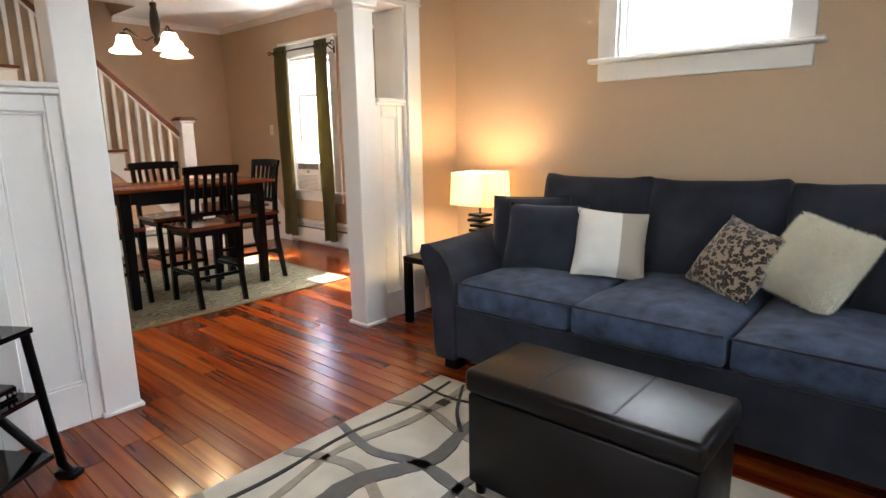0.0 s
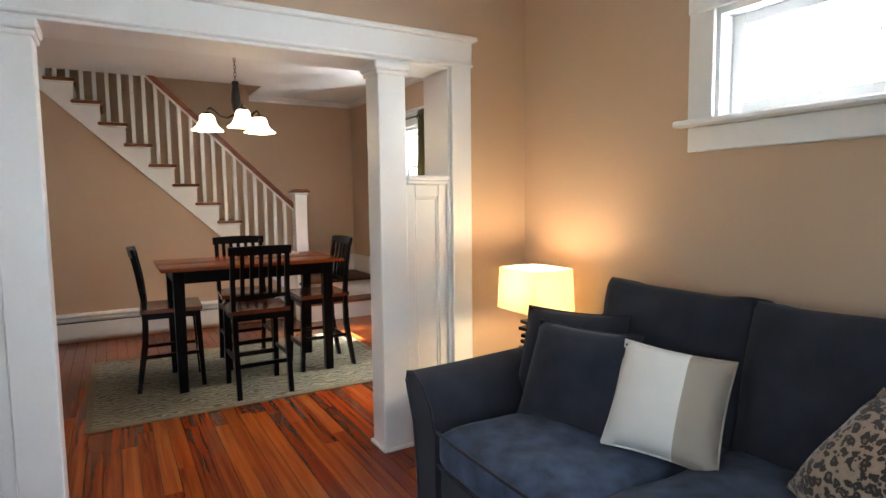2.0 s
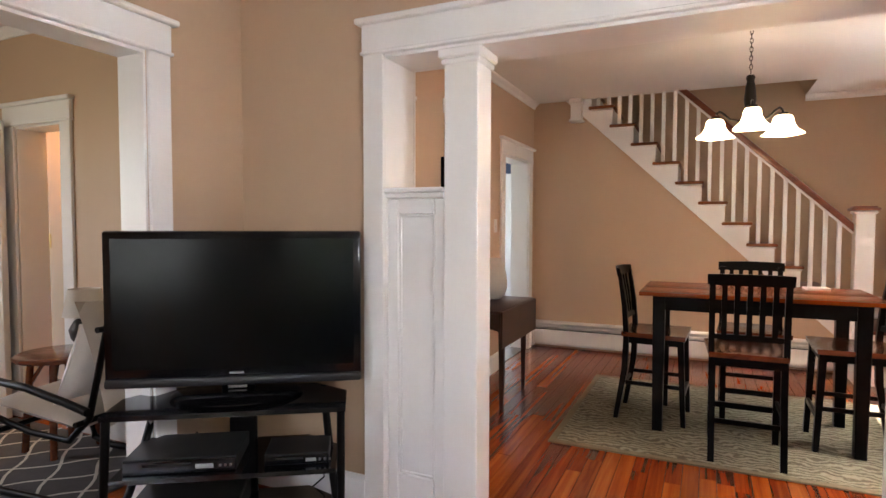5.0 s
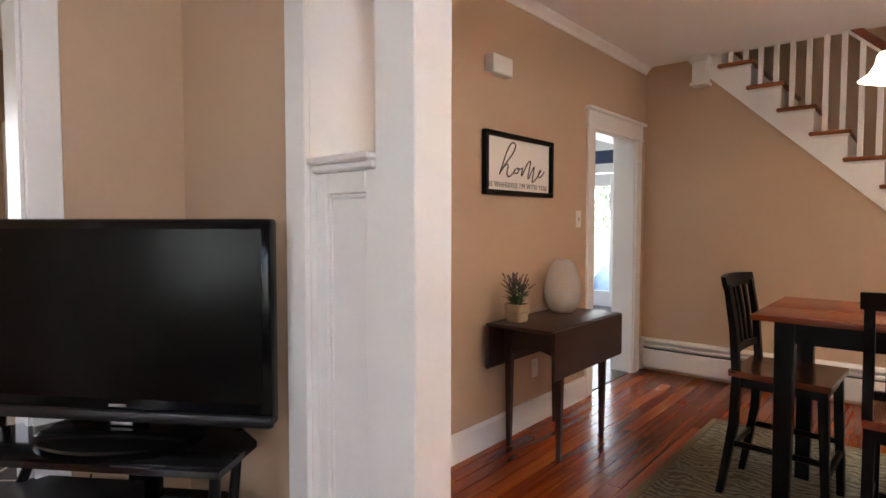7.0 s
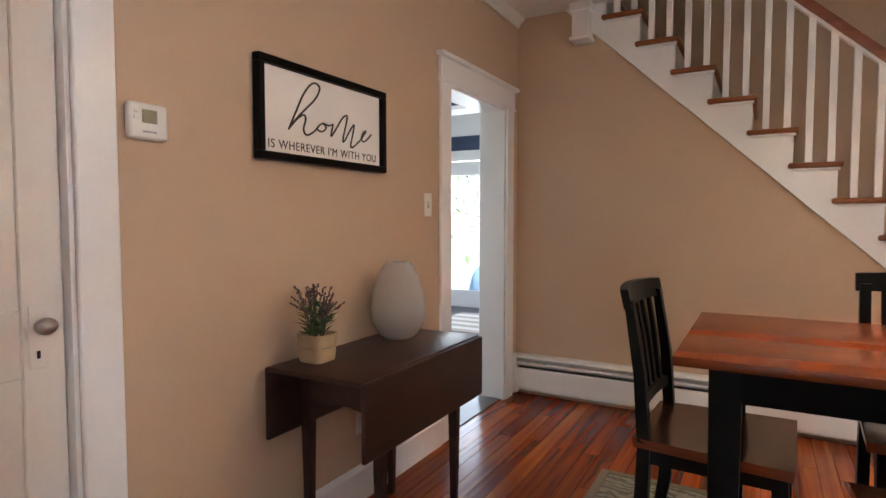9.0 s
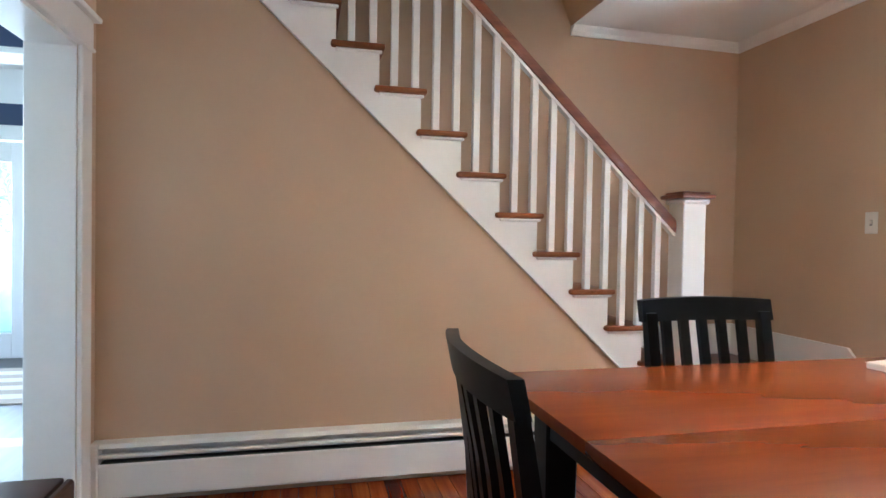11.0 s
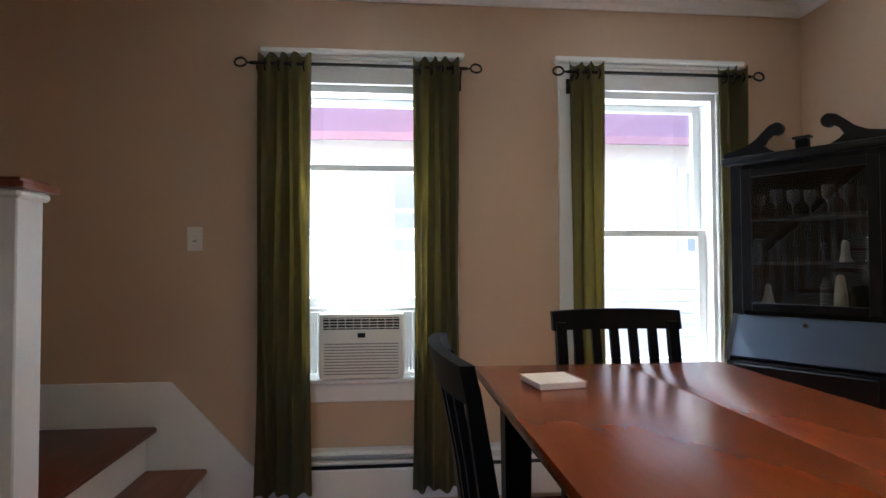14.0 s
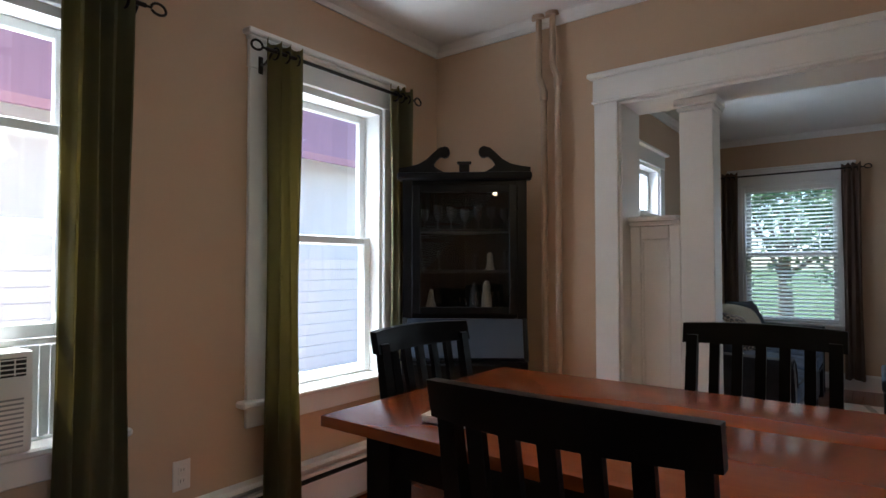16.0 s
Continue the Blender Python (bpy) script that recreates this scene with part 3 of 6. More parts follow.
baseboard("x", -5.58, -3.805, S_Y, 1)
baseboard("y", S_Y + 0.02, 0.742, -3.10, -1)
baseboard("y", 3.30, 4.0, -3.10, -1)
baseboard("y", 3.30, LN_Y, -2.82, 1)
baseboard("y", 0.02, 0.742, -2.82, 1)
baseboard("x", -2.80, E_X, LN_Y, -1)
baseboard("x", -2.82, -2.39, 0.0, 1)
baseboard("y", 0.0, LN_Y, E_X, -1)
baseboard("y", -3.02, -2.21, -2.90, 1)
baseboard("y", -1.49, -0.16, -2.90, 1)
baseboard("x", -2.88, E_X, -3.02, 1)

# ---- the columned opening ----
arch = thing("trim_columned_opening", Matrix(), "white painted cased opening with square columns and half walls", "opening", kind="structure")
CX0, CX1 = -3.12, -2.80
for y0, y1, nm in ((0.742, 0.846, "casing_leg"), (3.17, 3.295, "casing_leg")):
    for xa, xb in ((CX0, -3.10), (-2.82, CX1)):
        box_part(nm, arch, M_TRIM, xa, xb, y0, y1, 0, 2.11)
box_part("jamb", arch, M_TRIM, -3.10, -2.82, 0.818, 0.845, 0, 2.108)
box_part("jamb", arch, M_TRIM, -3.10, -2.82, 3.155, 3.182, 0, 2.108)
box_part("soffit_board", arch, M_TRIM, -3.10, -2.82, 0.845, 3.155, 2.085, 2.112)
for xa, xb, s in ((CX0 - 0.004, -3.10, -1), (-2.82, CX1 + 0.004, 1)):
    box_part("head_board", arch, M_TRIM, xa, xb, 0.737, 3.30, 2.108, 2.235)
    box_part("head_bead", arch, M_TRIM, min(xa, xb) - 0.008, max(xa, xb) + 0.008, 0.732, 3.305, 2.10, 2.116, 0.004)
    o = CX0 - 0.03 if s < 0 else CX1 + 0.03
    box_part("head_cap", arch, M_TRIM, min(o, -2.93 + s * 0.1), max(o, -2.93 + s * 0.1), 0.712, 3.325, 2.235, 2.262, 0.006)
for ya, yb in ((1.135, 1.292), (2.742, 2.90)):
    col = box_part("column", arch, M_TRIM, -2.988, -2.83, ya, yb, 0.0, 2.09, 0.004)
    box_part("capital", col, M_TRIM, -3.012, -2.806, ya - 0.022, yb + 0.022, 2.045, 2.088, 0.008)
    box_part("necking", col, M_TRIM, -3.0, -2.818, ya - 0.011, yb + 0.011, 2.02, 2.046, 0.006)
    box_part("plinth", col, M_TRIM, -3.004, -2.814, ya - 0.014, yb + 0.014, 0.0, 0.022, 0.005)
for ya, yb in ((0.845, 1.135), (2.90, 3.155)):
    hw = box_part("half_wall", arch, M_TRIM, -2.97, -2.86, ya, yb, 0.0, 1.478, 0.0)
    box_part("half_wall_cap", hw, M_TRIM, -3.028, -2.802, ya, yb, 1.478, 1.502, 0.006)
    box_part("cap_bead", hw, M_TRIM, -3.008, -2.822, ya, yb, 1.455, 1.48, 0.006)
    for xf, s in ((-2.86, 1), (-2.97, -1)):
        xs = sorted((xf, xf + s * 0.016))
        xq = sorted((xf, xf + s * 0.010))
        box_part("stile", hw, M_TRIM, *xs, ya, ya + 0.055, 0.0, 1.455, 0.005)
        box_part("stile", hw, M_TRIM, *xs, yb - 0.055, yb, 0.0, 1.455, 0.005)
        box_part("rail", hw, M_TRIM, *xs, ya + 0.055, yb - 0.055, 1.385, 1.455, 0.005)
        box_part("rail", hw, M_TRIM, *xs, ya + 0.055, yb - 0.055, 0.0, 0.19, 0.005)
        bm = bmesh.new()
        for a, b, c, d in ((ya + 0.055, ya + 0.068, 0.19, 1.385), (yb - 0.068, yb - 0.055, 0.19, 1.385), (ya + 0.055, yb - 0.055, 1.372, 1.385), (ya + 0.055, yb - 0.055, 0.19, 0.203)):
            bx(bm, *xq, a, b, c, d, 0.003)
        part("panel_moulding", bm, M_TRIM, hw)


def door_casing(name, m, w, h, depth, label, back=True):
    """A cased doorway. Local: x along the wall, wall face at y 0 and the wall behind it to y = depth."""
    t = thing(name, m, label, "opening", kind="structure")
    c = 0.11
    faces = [(-0.02, 0.0, -1)] + ([(depth, depth + 0.02, 1)] if back else [])
    for ya, yb, s in faces:
        box_part("casing_leg", t, M_TRIM, -w / 2 - c, -w / 2, ya, yb, 0, h, 0.004)
        box_part("casing_leg", t, M_TRIM, w / 2, w / 2 + c, ya, yb, 0, h, 0.004)
        box_part("head_board", t, M_TRIM, -w / 2 - c - 0.005, w / 2 + c + 0.005, ya - 0.003, yb + 0.003, h, h + 0.125, 0.004)
        box_part("head_bead", t, M_TRIM, -w / 2 - c - 0.012, w / 2 + c + 0.012, ya - 0.01, yb + 0.01, h - 0.006, h + 0.01, 0.004)
        box_part("head_cap", t, M_TRIM, -w / 2 - c - 0.03, w / 2 + c + 0.03, ya - (0.03 if s < 0 else 0), yb + (0.03 if s > 0 else 0), h + 0.125, h + 0.15, 0.006)
    box_part("jamb", t, M_TRIM, -w / 2 - 0.012, -w / 2 + 0.012, 0, depth, 0, h, 0)
    box_part("jamb", t, M_TRIM, w / 2 - 0.012, w / 2 + 0.012, 0, depth, 0, h, 0)
    box_part("jamb_head", t, M_TRIM, -w / 2 + 0.012, w / 2 - 0.012, 0, depth, h - 0.02, h + 0.004, 0)
    return t


door_casing("door_1_casing", pose(-6.09, S_Y, 0, 0, 0, 180), 0.80, 2.0, 0.175, "white cased kitchen doorway")
door_casing("door_2_casing", pose(-3.4325, S_Y, 0, 0, 0, 180), 0.525, 2.0, 0.175, "white cased closet doorway", False)
door_casing("opening_den", pose(-1.41, 0.0, 0, 0, 0, 180), 1.72, 2.08, 0.16, "white cased wide opening to the den")
door_casing("door_3_casing", pose(-2.90, -1.85, 0, 0, 0, 90), 0.50, 2.0, 0.18, "white cased narrow doorway in the den")


def panel_door(name, m, w, h, rows, label, knob_x, material=None):
    """A wooden door with sunk panels; rows are the panels' (z, z), columns the number across."""
    material = material or M_DOORWHITE
    t = thing(name, m, label, "door", kind="structure")
    leaf = box_part("leaf", t, material, 0, w, 0.008, 0.032, 0, h, 0.002)
    zs = [0.0] + [z for r in rows for z in r[:2]] + [h]
    for ya, yb in ((0.0, 0.012), (0.028, 0.04)):
        box_part("stile", leaf, material, 0, 0.1, ya, yb, 0, h, 0.004)
        box_part("stile", leaf, material, w - 0.1, w, ya, yb, 0, h, 0.004)
        for a, b in zip(zs[0::2], zs[1::2]):
            box_part("rail", leaf, material, 0.1, w - 0.1, ya, yb, a, b, 0.004)
    bm = bmesh.new()
    rod(bm, (knob_x, 0.0, 0.98), (knob_x, -0.028, 0.98), 0.009)
    bmesh.ops.create_uvsphere(bm, u_segments=14, v_segments=8, radius=0.027, matrix=Matrix.Translation((knob_x, -0.045, 0.98)) @ Matrix.Diagonal((1, 0.75, 0.8, 1)))
    part("knob", bm, M_STEEL, t, "polished metal knob", 50)
    bm = bmesh.new()
    bx(bm, knob_x - 0.02, knob_x + 0.02, -0.004, 0.0, 0.87, 1.03, 0.002)
    part("escutcheon", bm, material, t, "painted keyhole plate")
    bm = bmesh.new()
    bx(bm, knob_x - 0.004, knob_x + 0.004, -0.006, -0.003, 0.895, 0.915, 0.001)
    part("keyhole", bm, M_DARKGAP, t)
    return t


panel_door("door_2", pose(-3.185, S_Y - 0.03, 0.008, 0, 0, 180), 0.495, 1.97, [(0.2, 0.85), (1.02, 1.9)], "closed white panelled closet door with metal knob", 0.43)
panel_door("door_3", pose(-2.845, -2.13, 0.01, 0, 0, -92), 0.72, 2.02, [(0.14, 0.44), (0.52, 0.82), (0.90, 1.20), (1.28, 1.56), (1.64, 1.93)], "open white five-panel wooden door in the den", 0.65)

# kitchen door with one tall pane
kd = thing("door_4", pose(-10.13, -1.22, 0, 0, 0, -90), "white kitchen door with one tall glass pane", "door", kind="structure")
for a, b, c, d in ((0, 0.16, 0, 2.06), (0.74, 0.9, 0, 2.06), (0.16, 0.74, 0, 0.24), (0.16, 0.74, 1.87, 2.06)):
    box_part("door_rail", kd, M_KWHITE, a, b, 0, 0.045, c, d, 0.004)
g = box_part("pane", kd, M_GLASS, 0.16, 0.74, 0.018, 0.026, 0.24, 1.87, 0)
g.visible_shadow = False
for a, b, c, d in ((-0.11, 0, 0, 2.09), (0.9, 1.01, 0, 2.09), (-0.12, 1.02, 2.09, 2.2)):
    box_part("casing_board", kd, M_TRIM, a, b, -0.052, -0.03, c, d, 0.004)
slab("trim_navy_band", -10.098, -10.08, -3.0, 0.24, 2.22, 2.42, M_NAVY, "navy blue painted wall band", "wall")
slab("trim_kitchen_beam", -8.6, -8.3, -3.0, 0.24, 2.42, 2.75, M_KWHITE, "white boxed kitchen beam", "beam")
slab("trim_navy_strip", -8.298, -8.28, -3.0, 0.24, 2.46, 2.74, M_NAVY, "navy blue painted strip", "wall")
slab("threshold", -6.475, -5.705, 0.26, 0.41, -0.012, 0.006, M_KFLOOR, "dark wooden doorway threshold", "threshold")


# ---- windows ----
def sash(t, name, x0, x1, y0, y1, z0, z1, st=0.045, lift=0.0):
    s = bmesh.new()
    bx(s, x0, x0 + st, y0, y1, z0, z1, 0.004)
    bx(s, x1 - st, x1, y0, y1, z0, z1, 0.004)
    bx(s, x0 + st, x1 - st, y0, y1, z0, z0 + st * 1.1, 0.004)
    bx(s, x0 + st, x1 - st, y0, y1, z1 - st * 0.9, z1, 0.004)
    ob = part(name, s, M_TRIM, t)
    g = box_part("pane", ob, M_GLASS, x0 + st, x1 - st, (y0 + y1) / 2 - 0.002, (y0 + y1) / 2 + 0.002, z0 + st, z1 - st * 0.9, 0)
    g.visible_shadow = False
    return ob


def dh_window(name, m, w, h, label, lift=0.0, meet=0.5):
    """A double-hung window. Local: x along the wall, y 0 the wall's room face, outside at +y, z 0 the bottom of the opening."""
    t = thing(name, m, label, "window", kind="structure")
    c = 0.11
    box_part("casing_leg", t, M_TRIM, -w / 2 - c, -w / 2 + 0.005, -0.022, 0.0, 0.0, h, 0.004)
    box_part("casing_leg", t, M_TRIM, w / 2 - 0.005, w / 2 + c, -0.022, 0.0, 0.0, h, 0.004)
    box_part("head_board", t, M_TRIM, -w / 2 - c - 0.004, w / 2 + c + 0.004, -0.026, 0.0, h, h + 0.125, 0.004)
    box_part("head_cap", t, M_TRIM, -w / 2 - c - 0.03, w / 2 + c + 0.03, -0.062, 0.0, h + 0.145, h + 0.17, 0.006)
    box_part("head_cove", t, M_TRIM, -w / 2 - c - 0.014, w / 2 + c + 0.014, -0.042, 0.0, h + 0.125, h + 0.146, 0.008)
    box_part("stool", t, M_TRIM, -w / 2 - c - 0.04, w / 2 + c + 0.04, -0.06, 0.05, -0.004, 0.026, 0.008)
    box_part("apron", t, M_TRIM, -w / 2 - c, w / 2 + c, -0.02, 0.0, -0.1, -0.006, 0.005)
    box_part("jamb", t, M_TRIM, -w / 2 - 0.002, -w / 2 + 0.025, 0.0, 0.17, 0.0, h, 0)
    box_part("jamb", t, M_TRIM, w / 2 - 0.025, w / 2 + 0.002, 0.0, 0.17, 0.0, h, 0)
    box_part("jamb_head", t, M_TRIM, -w / 2 + 0.025, w / 2 - 0.025, 0.0, 0.17, h - 0.035, h + 0.002, 0)
    box_part("sill", t, M_TRIM, -w / 2 + 0.025, w / 2 - 0.025, 0.05, 0.2, -0.004, 0.03, 0.004)
    mz = 0.03 + (h - 0.065) * meet
    sash(t, "upper_sash", -w / 2 + 0.025, w / 2 - 0.025, 0.115, 0.15, mz - 0.02, h - 0.035)
    sash(t, "lower_sash", -w / 2 + 0.025, w / 2 - 0.025, 0.07, 0.105, 0.03 + lift, mz + 0.025 + lift)
    return t


WH = HEADZ - SILL
dh_window("window_1", pose((W1[0] + W1[1]) / 2, N_Y, SILL), W1[1] - W1[0], WH, "white double-hung window raised above an air conditioner", 0.345)
dh_window("window_2", pose((W2[0] + W2[1]) / 2, N_Y, SILL), W2[1] - W2[0], WH, "white double-hung dining window")
for u in EW:
    dh_window("window_3", pose(E_X, (u[0] + u[1]) / 2, SILL, 0, 0, -90), u[1] - u[0], WH, "white double-hung living room window")
lw = thing("window_4", pose(-1.125, LN_Y, 1.67), "high single-sash white window above the sofa", "window", kind="structure")
w, h = 0.90, 0.46
box_part("casing_leg", lw, M_TRIM, -w / 2 - 0.11, -w / 2 + 0.005, -0.022, 0, 0.0, h, 0.004)
box_part("casing_leg", lw, M_TRIM, w / 2 - 0.005, w / 2 + 0.11, -0.022, 0, 0.0, h, 0.004)
box_part("head_board", lw, M_TRIM, -w / 2 - 0.115, w / 2 + 0.115, -0.026, 0, h, h + 0.125, 0.004)
box_part("head_cap", lw, M_TRIM, -w / 2 - 0.14, w / 2 + 0.14, -0.06, 0, h + 0.125, h + 0.15, 0.006)
box_part("stool", lw, M_TRIM, -w / 2 - 0.16, w / 2 + 0.16, -0.06, 0.05, -0.004, 0.024, 0.008)
box_part("apron", lw, M_TRIM, -w / 2 - 0.11, w / 2 + 0.11, -0.02, 0, -0.11, -0.006, 0.005)
box_part("jamb", lw, M_TRIM, -w / 2 - 0.002, -w / 2 + 0.022, 0, 0.17, 0.0, h, 0)
box_part("jamb", lw, M_TRIM, w / 2 - 0.022, w / 2 + 0.002, 0, 0.17, 0.0, h, 0)
box_part("jamb_head", lw, M_TRIM, -w / 2 + 0.022, w / 2 - 0.022, 0, 0.17, h - 0.025, h + 0.002, 0)
box_part("sill", lw, M_TRIM, -w / 2 + 0.022, w / 2 - 0.022, 0.05, 0.2, -0.004, 0.028, 0.004)
sash(lw, "sash", -w / 2 + 0.022, w / 2 - 0.022, 0.08, 0.115, 0.028, h - 0.025, 0.05)

# ---- stairs ----
RUN, RISE = 0.2115, 0.2


def tread_at(n):
    """The south end of tread n, and its top."""
    return 3.158 - RUN * (n - 3), 0.565 + RISE * (n - 3)


stairs = thing("staircase", Matrix(), "white staircase with orange wooden treads and balusters", "stairs", kind="structure")
TOP = 15
pts = []
for n in range(3, TOP + 1):
    yl, z = tread_at(n)
    pts += [(yl + 0.222, z - 0.03 - (RISE if n > 3 else 0.18)), (yl + 0.222, z - 0.03)]
yl, z = tread_at(TOP)
pts += [(yl + 0.01, z - 0.03)]
low0 = tread_at(3)[1] - 0.135
pts += [(yl + 0.01, z - 0.155), (3.365, low0 - (3.365 - 3.158) * RISE / RUN), (3.365, 0.0)]
bm = bmesh.new()
prism(bm, [(p[0], p[1]) for p in pts[:-1]], "x", -6.72, -6.675)
part("stringer", bm, M_TRIM, stairs)
for n in range(3, TOP + 1):
    yl, z = tread_at(n)
    box_part("tread", stairs, M_TREAD, W_X, -6.635, yl - 0.012, yl + 0.25, z - 0.03, z, 0.012, "", 2)
    box_part("riser", stairs, M_TRIM, W_X, -6.68, yl + 0.21, yl + 0.225, z - RISE + 0.003, z - 0.03, 0)
    box_part("nosing_cove", stairs, M_TRIM, -6.675, -6.655, yl + 0.01, yl + 0.235, z - 0.045, z - 0.03, 0.004)
bm = bmesh.new()
yt, zt = tread_at(TOP)
prism(bm, [(S_Y, 0), (3.365, 0), (3.365, low0 - (3.365 - 3.158) * RISE / RUN), (yt + 0.1, zt - 0.155 - 0.09), (S_Y, 2.9), (S_Y, 0.1)], "x", -6.84, -6.70)
solo("wall_understair", bm, M_WALL, "tan painted wall under the staircase", "wall", kind="structure")
bm = bmesh.new()
a, b = (3.365, low0 - (3.365 - 3.158) * RISE / RUN), (yt + 0.1, zt - 0.245)
prism(bm, [(a[0], a[1] - 0.012), (a[0], a[1] + 0.008), (b[0], b[1] + 0.008), (b[0], b[1] - 0.012)], "x", -6.70, -6.668)
part("stringer_bead", bm, M_TRIM, stairs)
# landing and first step
box_part("landing", stairs, M_LANDING, W_X, -6.53, 3.36, N_Y, 0.395, 0.425, 0.012, "dark red wooden landing", 2)
box_part("riser", stairs, M_TRIM, -6.60, -6.583, 3.47, N_Y, 0.20, 0.396, 0)
box_part("step", stairs, M_TREAD, -6.59, -6.29, 3.29, N_Y, 0.182, 0.212, 0.012, "", 2)
box_part("riser", stairs, M_TRIM, -6.58, -6.317, 3.315, N_Y, 0.0, 0.182, 0)
bm = bmesh.new()
prism(bm, [(W_X, 0.0), (-5.98, 0.0), (-5.98, 0.10), (-6.04, 0.18), (-6.47, 0.64), (W_X, 0.64)], "y", N_Y - 0.02, N_Y)
part("skirt_board", bm, M_TRIM, stairs)
box_part("skirt_board", stairs, M_TRIM, W_X, W_X + 0.02, 3.34, N_Y - 0.02, 0.425, 0.64, 0.004)
# newel
nw = box_part("newel", stairs, M_TRIM, -6.71, -6.575, 3.345, 3.485, 0.0, 1.45, 0.005)
box_part("newel_base", nw, M_TRIM, -6.72, -6.565, 3.335, 3.495, 0.212, 0.237, 0.005)
box_part("newel_necking", nw, M_TRIM, -6.727, -6.558, 3.328, 3.502, 1.435, 1.465, 0.01)
box_part("newel_cap", nw, M_RAIL, -6.745, -6.535, 3.31, 3.515, 1.465, 1.488, 0.007, "dark stained wooden newel cap", 2)
box_part("newel_cap_top", nw, M_RAIL, -6.727, -6.557, 3.328, 3.498, 1.488, 1.503, 0.007, "", 2)
# handrail and balusters
y3, z3 = tread_at(3)
slope = -RISE / RUN


def rail_z(y):
    return z3 + 0.93 + (y - y3) * slope


bm = bmesh.new()
ya, yb = 0.75, 3.37
prof = [(-0.03, -0.03), (0.03, -0.03), (0.034, 0.0), (0.026, 0.022), (0.0, 0.03), (-0.026, 0.022), (-0.034, 0.0)]
ends = []
for y in (ya, yb):
    ends.append([bm.verts.new((-6.668 + u, y, rail_z(y) + v * 1.35)) for u, v in prof])
for k in range(len(prof)):
    bm.faces.new((ends[0][k], ends[0][(k + 1) % len(prof)], ends[1][(k + 1) % len(prof)], ends[1][k]))
bm.faces.new(ends[0][::-1]), bm.faces.new(ends[1])
bmesh.ops.recalc_face_normals(bm, faces=bm.faces)
part("handrail", bm, M_RAIL, stairs, "dark red wooden handrail", 50)
bm = bmesh.new()
prism(bm, [(ya, rail_z(ya) - 0.062), (ya, rail_z(ya) - 0.04), (yb, rail_z(yb) - 0.04), (yb, rail_z(yb) - 0.062)], "x", -6.688, -6.648)
part("rail_fillet", bm, M_TRIM, stairs)
for n in range(3, TOP):
    yl, z = tread_at(n)
    for dy in (0.085, 0.19):
        y = yl + dy
        if y < 3.3:
            box_part("baluster", stairs, M_TRIM, -6.685, -6.651, y - 0.017, y + 0.017, z - 0.004, rail_z(y) - 0.045, 0.002)
bm = bmesh.new()
bx(bm, -6.72, -6.59, 0.855, 0.965, 2.42, CEIL, 0.004)
bx(bm, -6.735, -6.575, 0.84, 0.98, 2.412, 2.437, 0.006)
bx(bm, -6.735, -6.575, 0.84, 0.98, 2.60, CEIL, 0.006)
part("drop_newel", bm, M_TRIM, stairs)


# ---- heaters ----
def heater(name, m, length, label):
    """A hot-water baseboard heater. Local: x along the wall, room side at -y."""
    t = thing(name, m, label, "heater")
    bm = bmesh.new()
    prism(bm, [(-0.065, 0.05), (-0.065, 0.19), (-0.062, 0.20), (-0.062, 0.05)], "x", 0.035, length - 0.035)
    part("front_panel", bm, M_BASEHEAT, t)
    bm = bmesh.new()
    prism(bm, [(0, 0.02), (-0.004, 0.02), (-0.004, 0.26), (-0.045, 0.275), (-0.058, 0.262), (-0.06, 0.268), (-0.046, 0.284), (0, 0.29)], "x", 0.035, length - 0.035)
    part("back_plate", bm, M_BASEHEAT, t)
    box_part("damper", t, M_BASEHEAT, 0.035, length - 0.035, -0.060, -0.030, 0.222, 0.238, 0.003)
    box_part("fin_element", t, M_DARKGAP, 0.04, length - 0.04, -0.05, -0.008, 0.08, 0.2, 0)
    for a in (0.0, length - 0.035):
        box_part("end_cap", t, M_BASEHEAT, a, a + 0.035, -0.07, 0.0, 0.012, 0.292, 0.006)
    return t


heater("baseboard_heater", pose(-6.70, S_Y, 0, 0, 0, 90), 2.86, "white enamel baseboard heater under the staircase wall")
heater("baseboard_heater", pose(-6.02, N_Y, 0), 2.45, "white enamel baseboard heater below the windows")

# ---- outside ----
bm = bmesh.new()
bmesh.ops.create_grid(bm, x_segments=8, y_segments=8, size=400, matrix=Matrix.Translation((0, 0, -0.7)))
solo("ground", bm, M_GRASS, "green lawn around the house", "ground", kind="structure")
# Unseen slab, added to keep direct sun off the sofa.
slab("eave", -2.9, 1.6, 3.87, 4.72, 2.86, 2.98, M_TRIM, "unseen overhang added to block sun from the high window", "eave")
slab("pavement", -16.5, -10.3, -5.5, 3.0, -0.72, -0.66, M_CONCRETE, "pale concrete patio behind the kitchen", "patio")
# Added pale slab: bounces sun onto the house wall and dining ceiling.
slab("pavement", -14.0, 6.0, 4.9, 9.15, -0.72, -0.65, M_CONCRETE, "pale concrete slab added to bounce sunlight between the houses", "driveway")
house = thing("neighbour_house", pose(-4.5, 9.2, -0.7), "maroon and white sided neighbouring house", "house")
box_part("wall", house, M_SIDEWHITE, -6, 7, 0, 5, 0, 5.6, 0.02, "white siding wall")
for k in range(14):
    z = 0.2 + 0.17 * k
    if z < 2.0:
        box_part("clapboard", house, M_SIDEPALE, -6.05, 7.05, -0.02, 0.0, z, z + 0.16, 0.004, "pale pink clapboard")
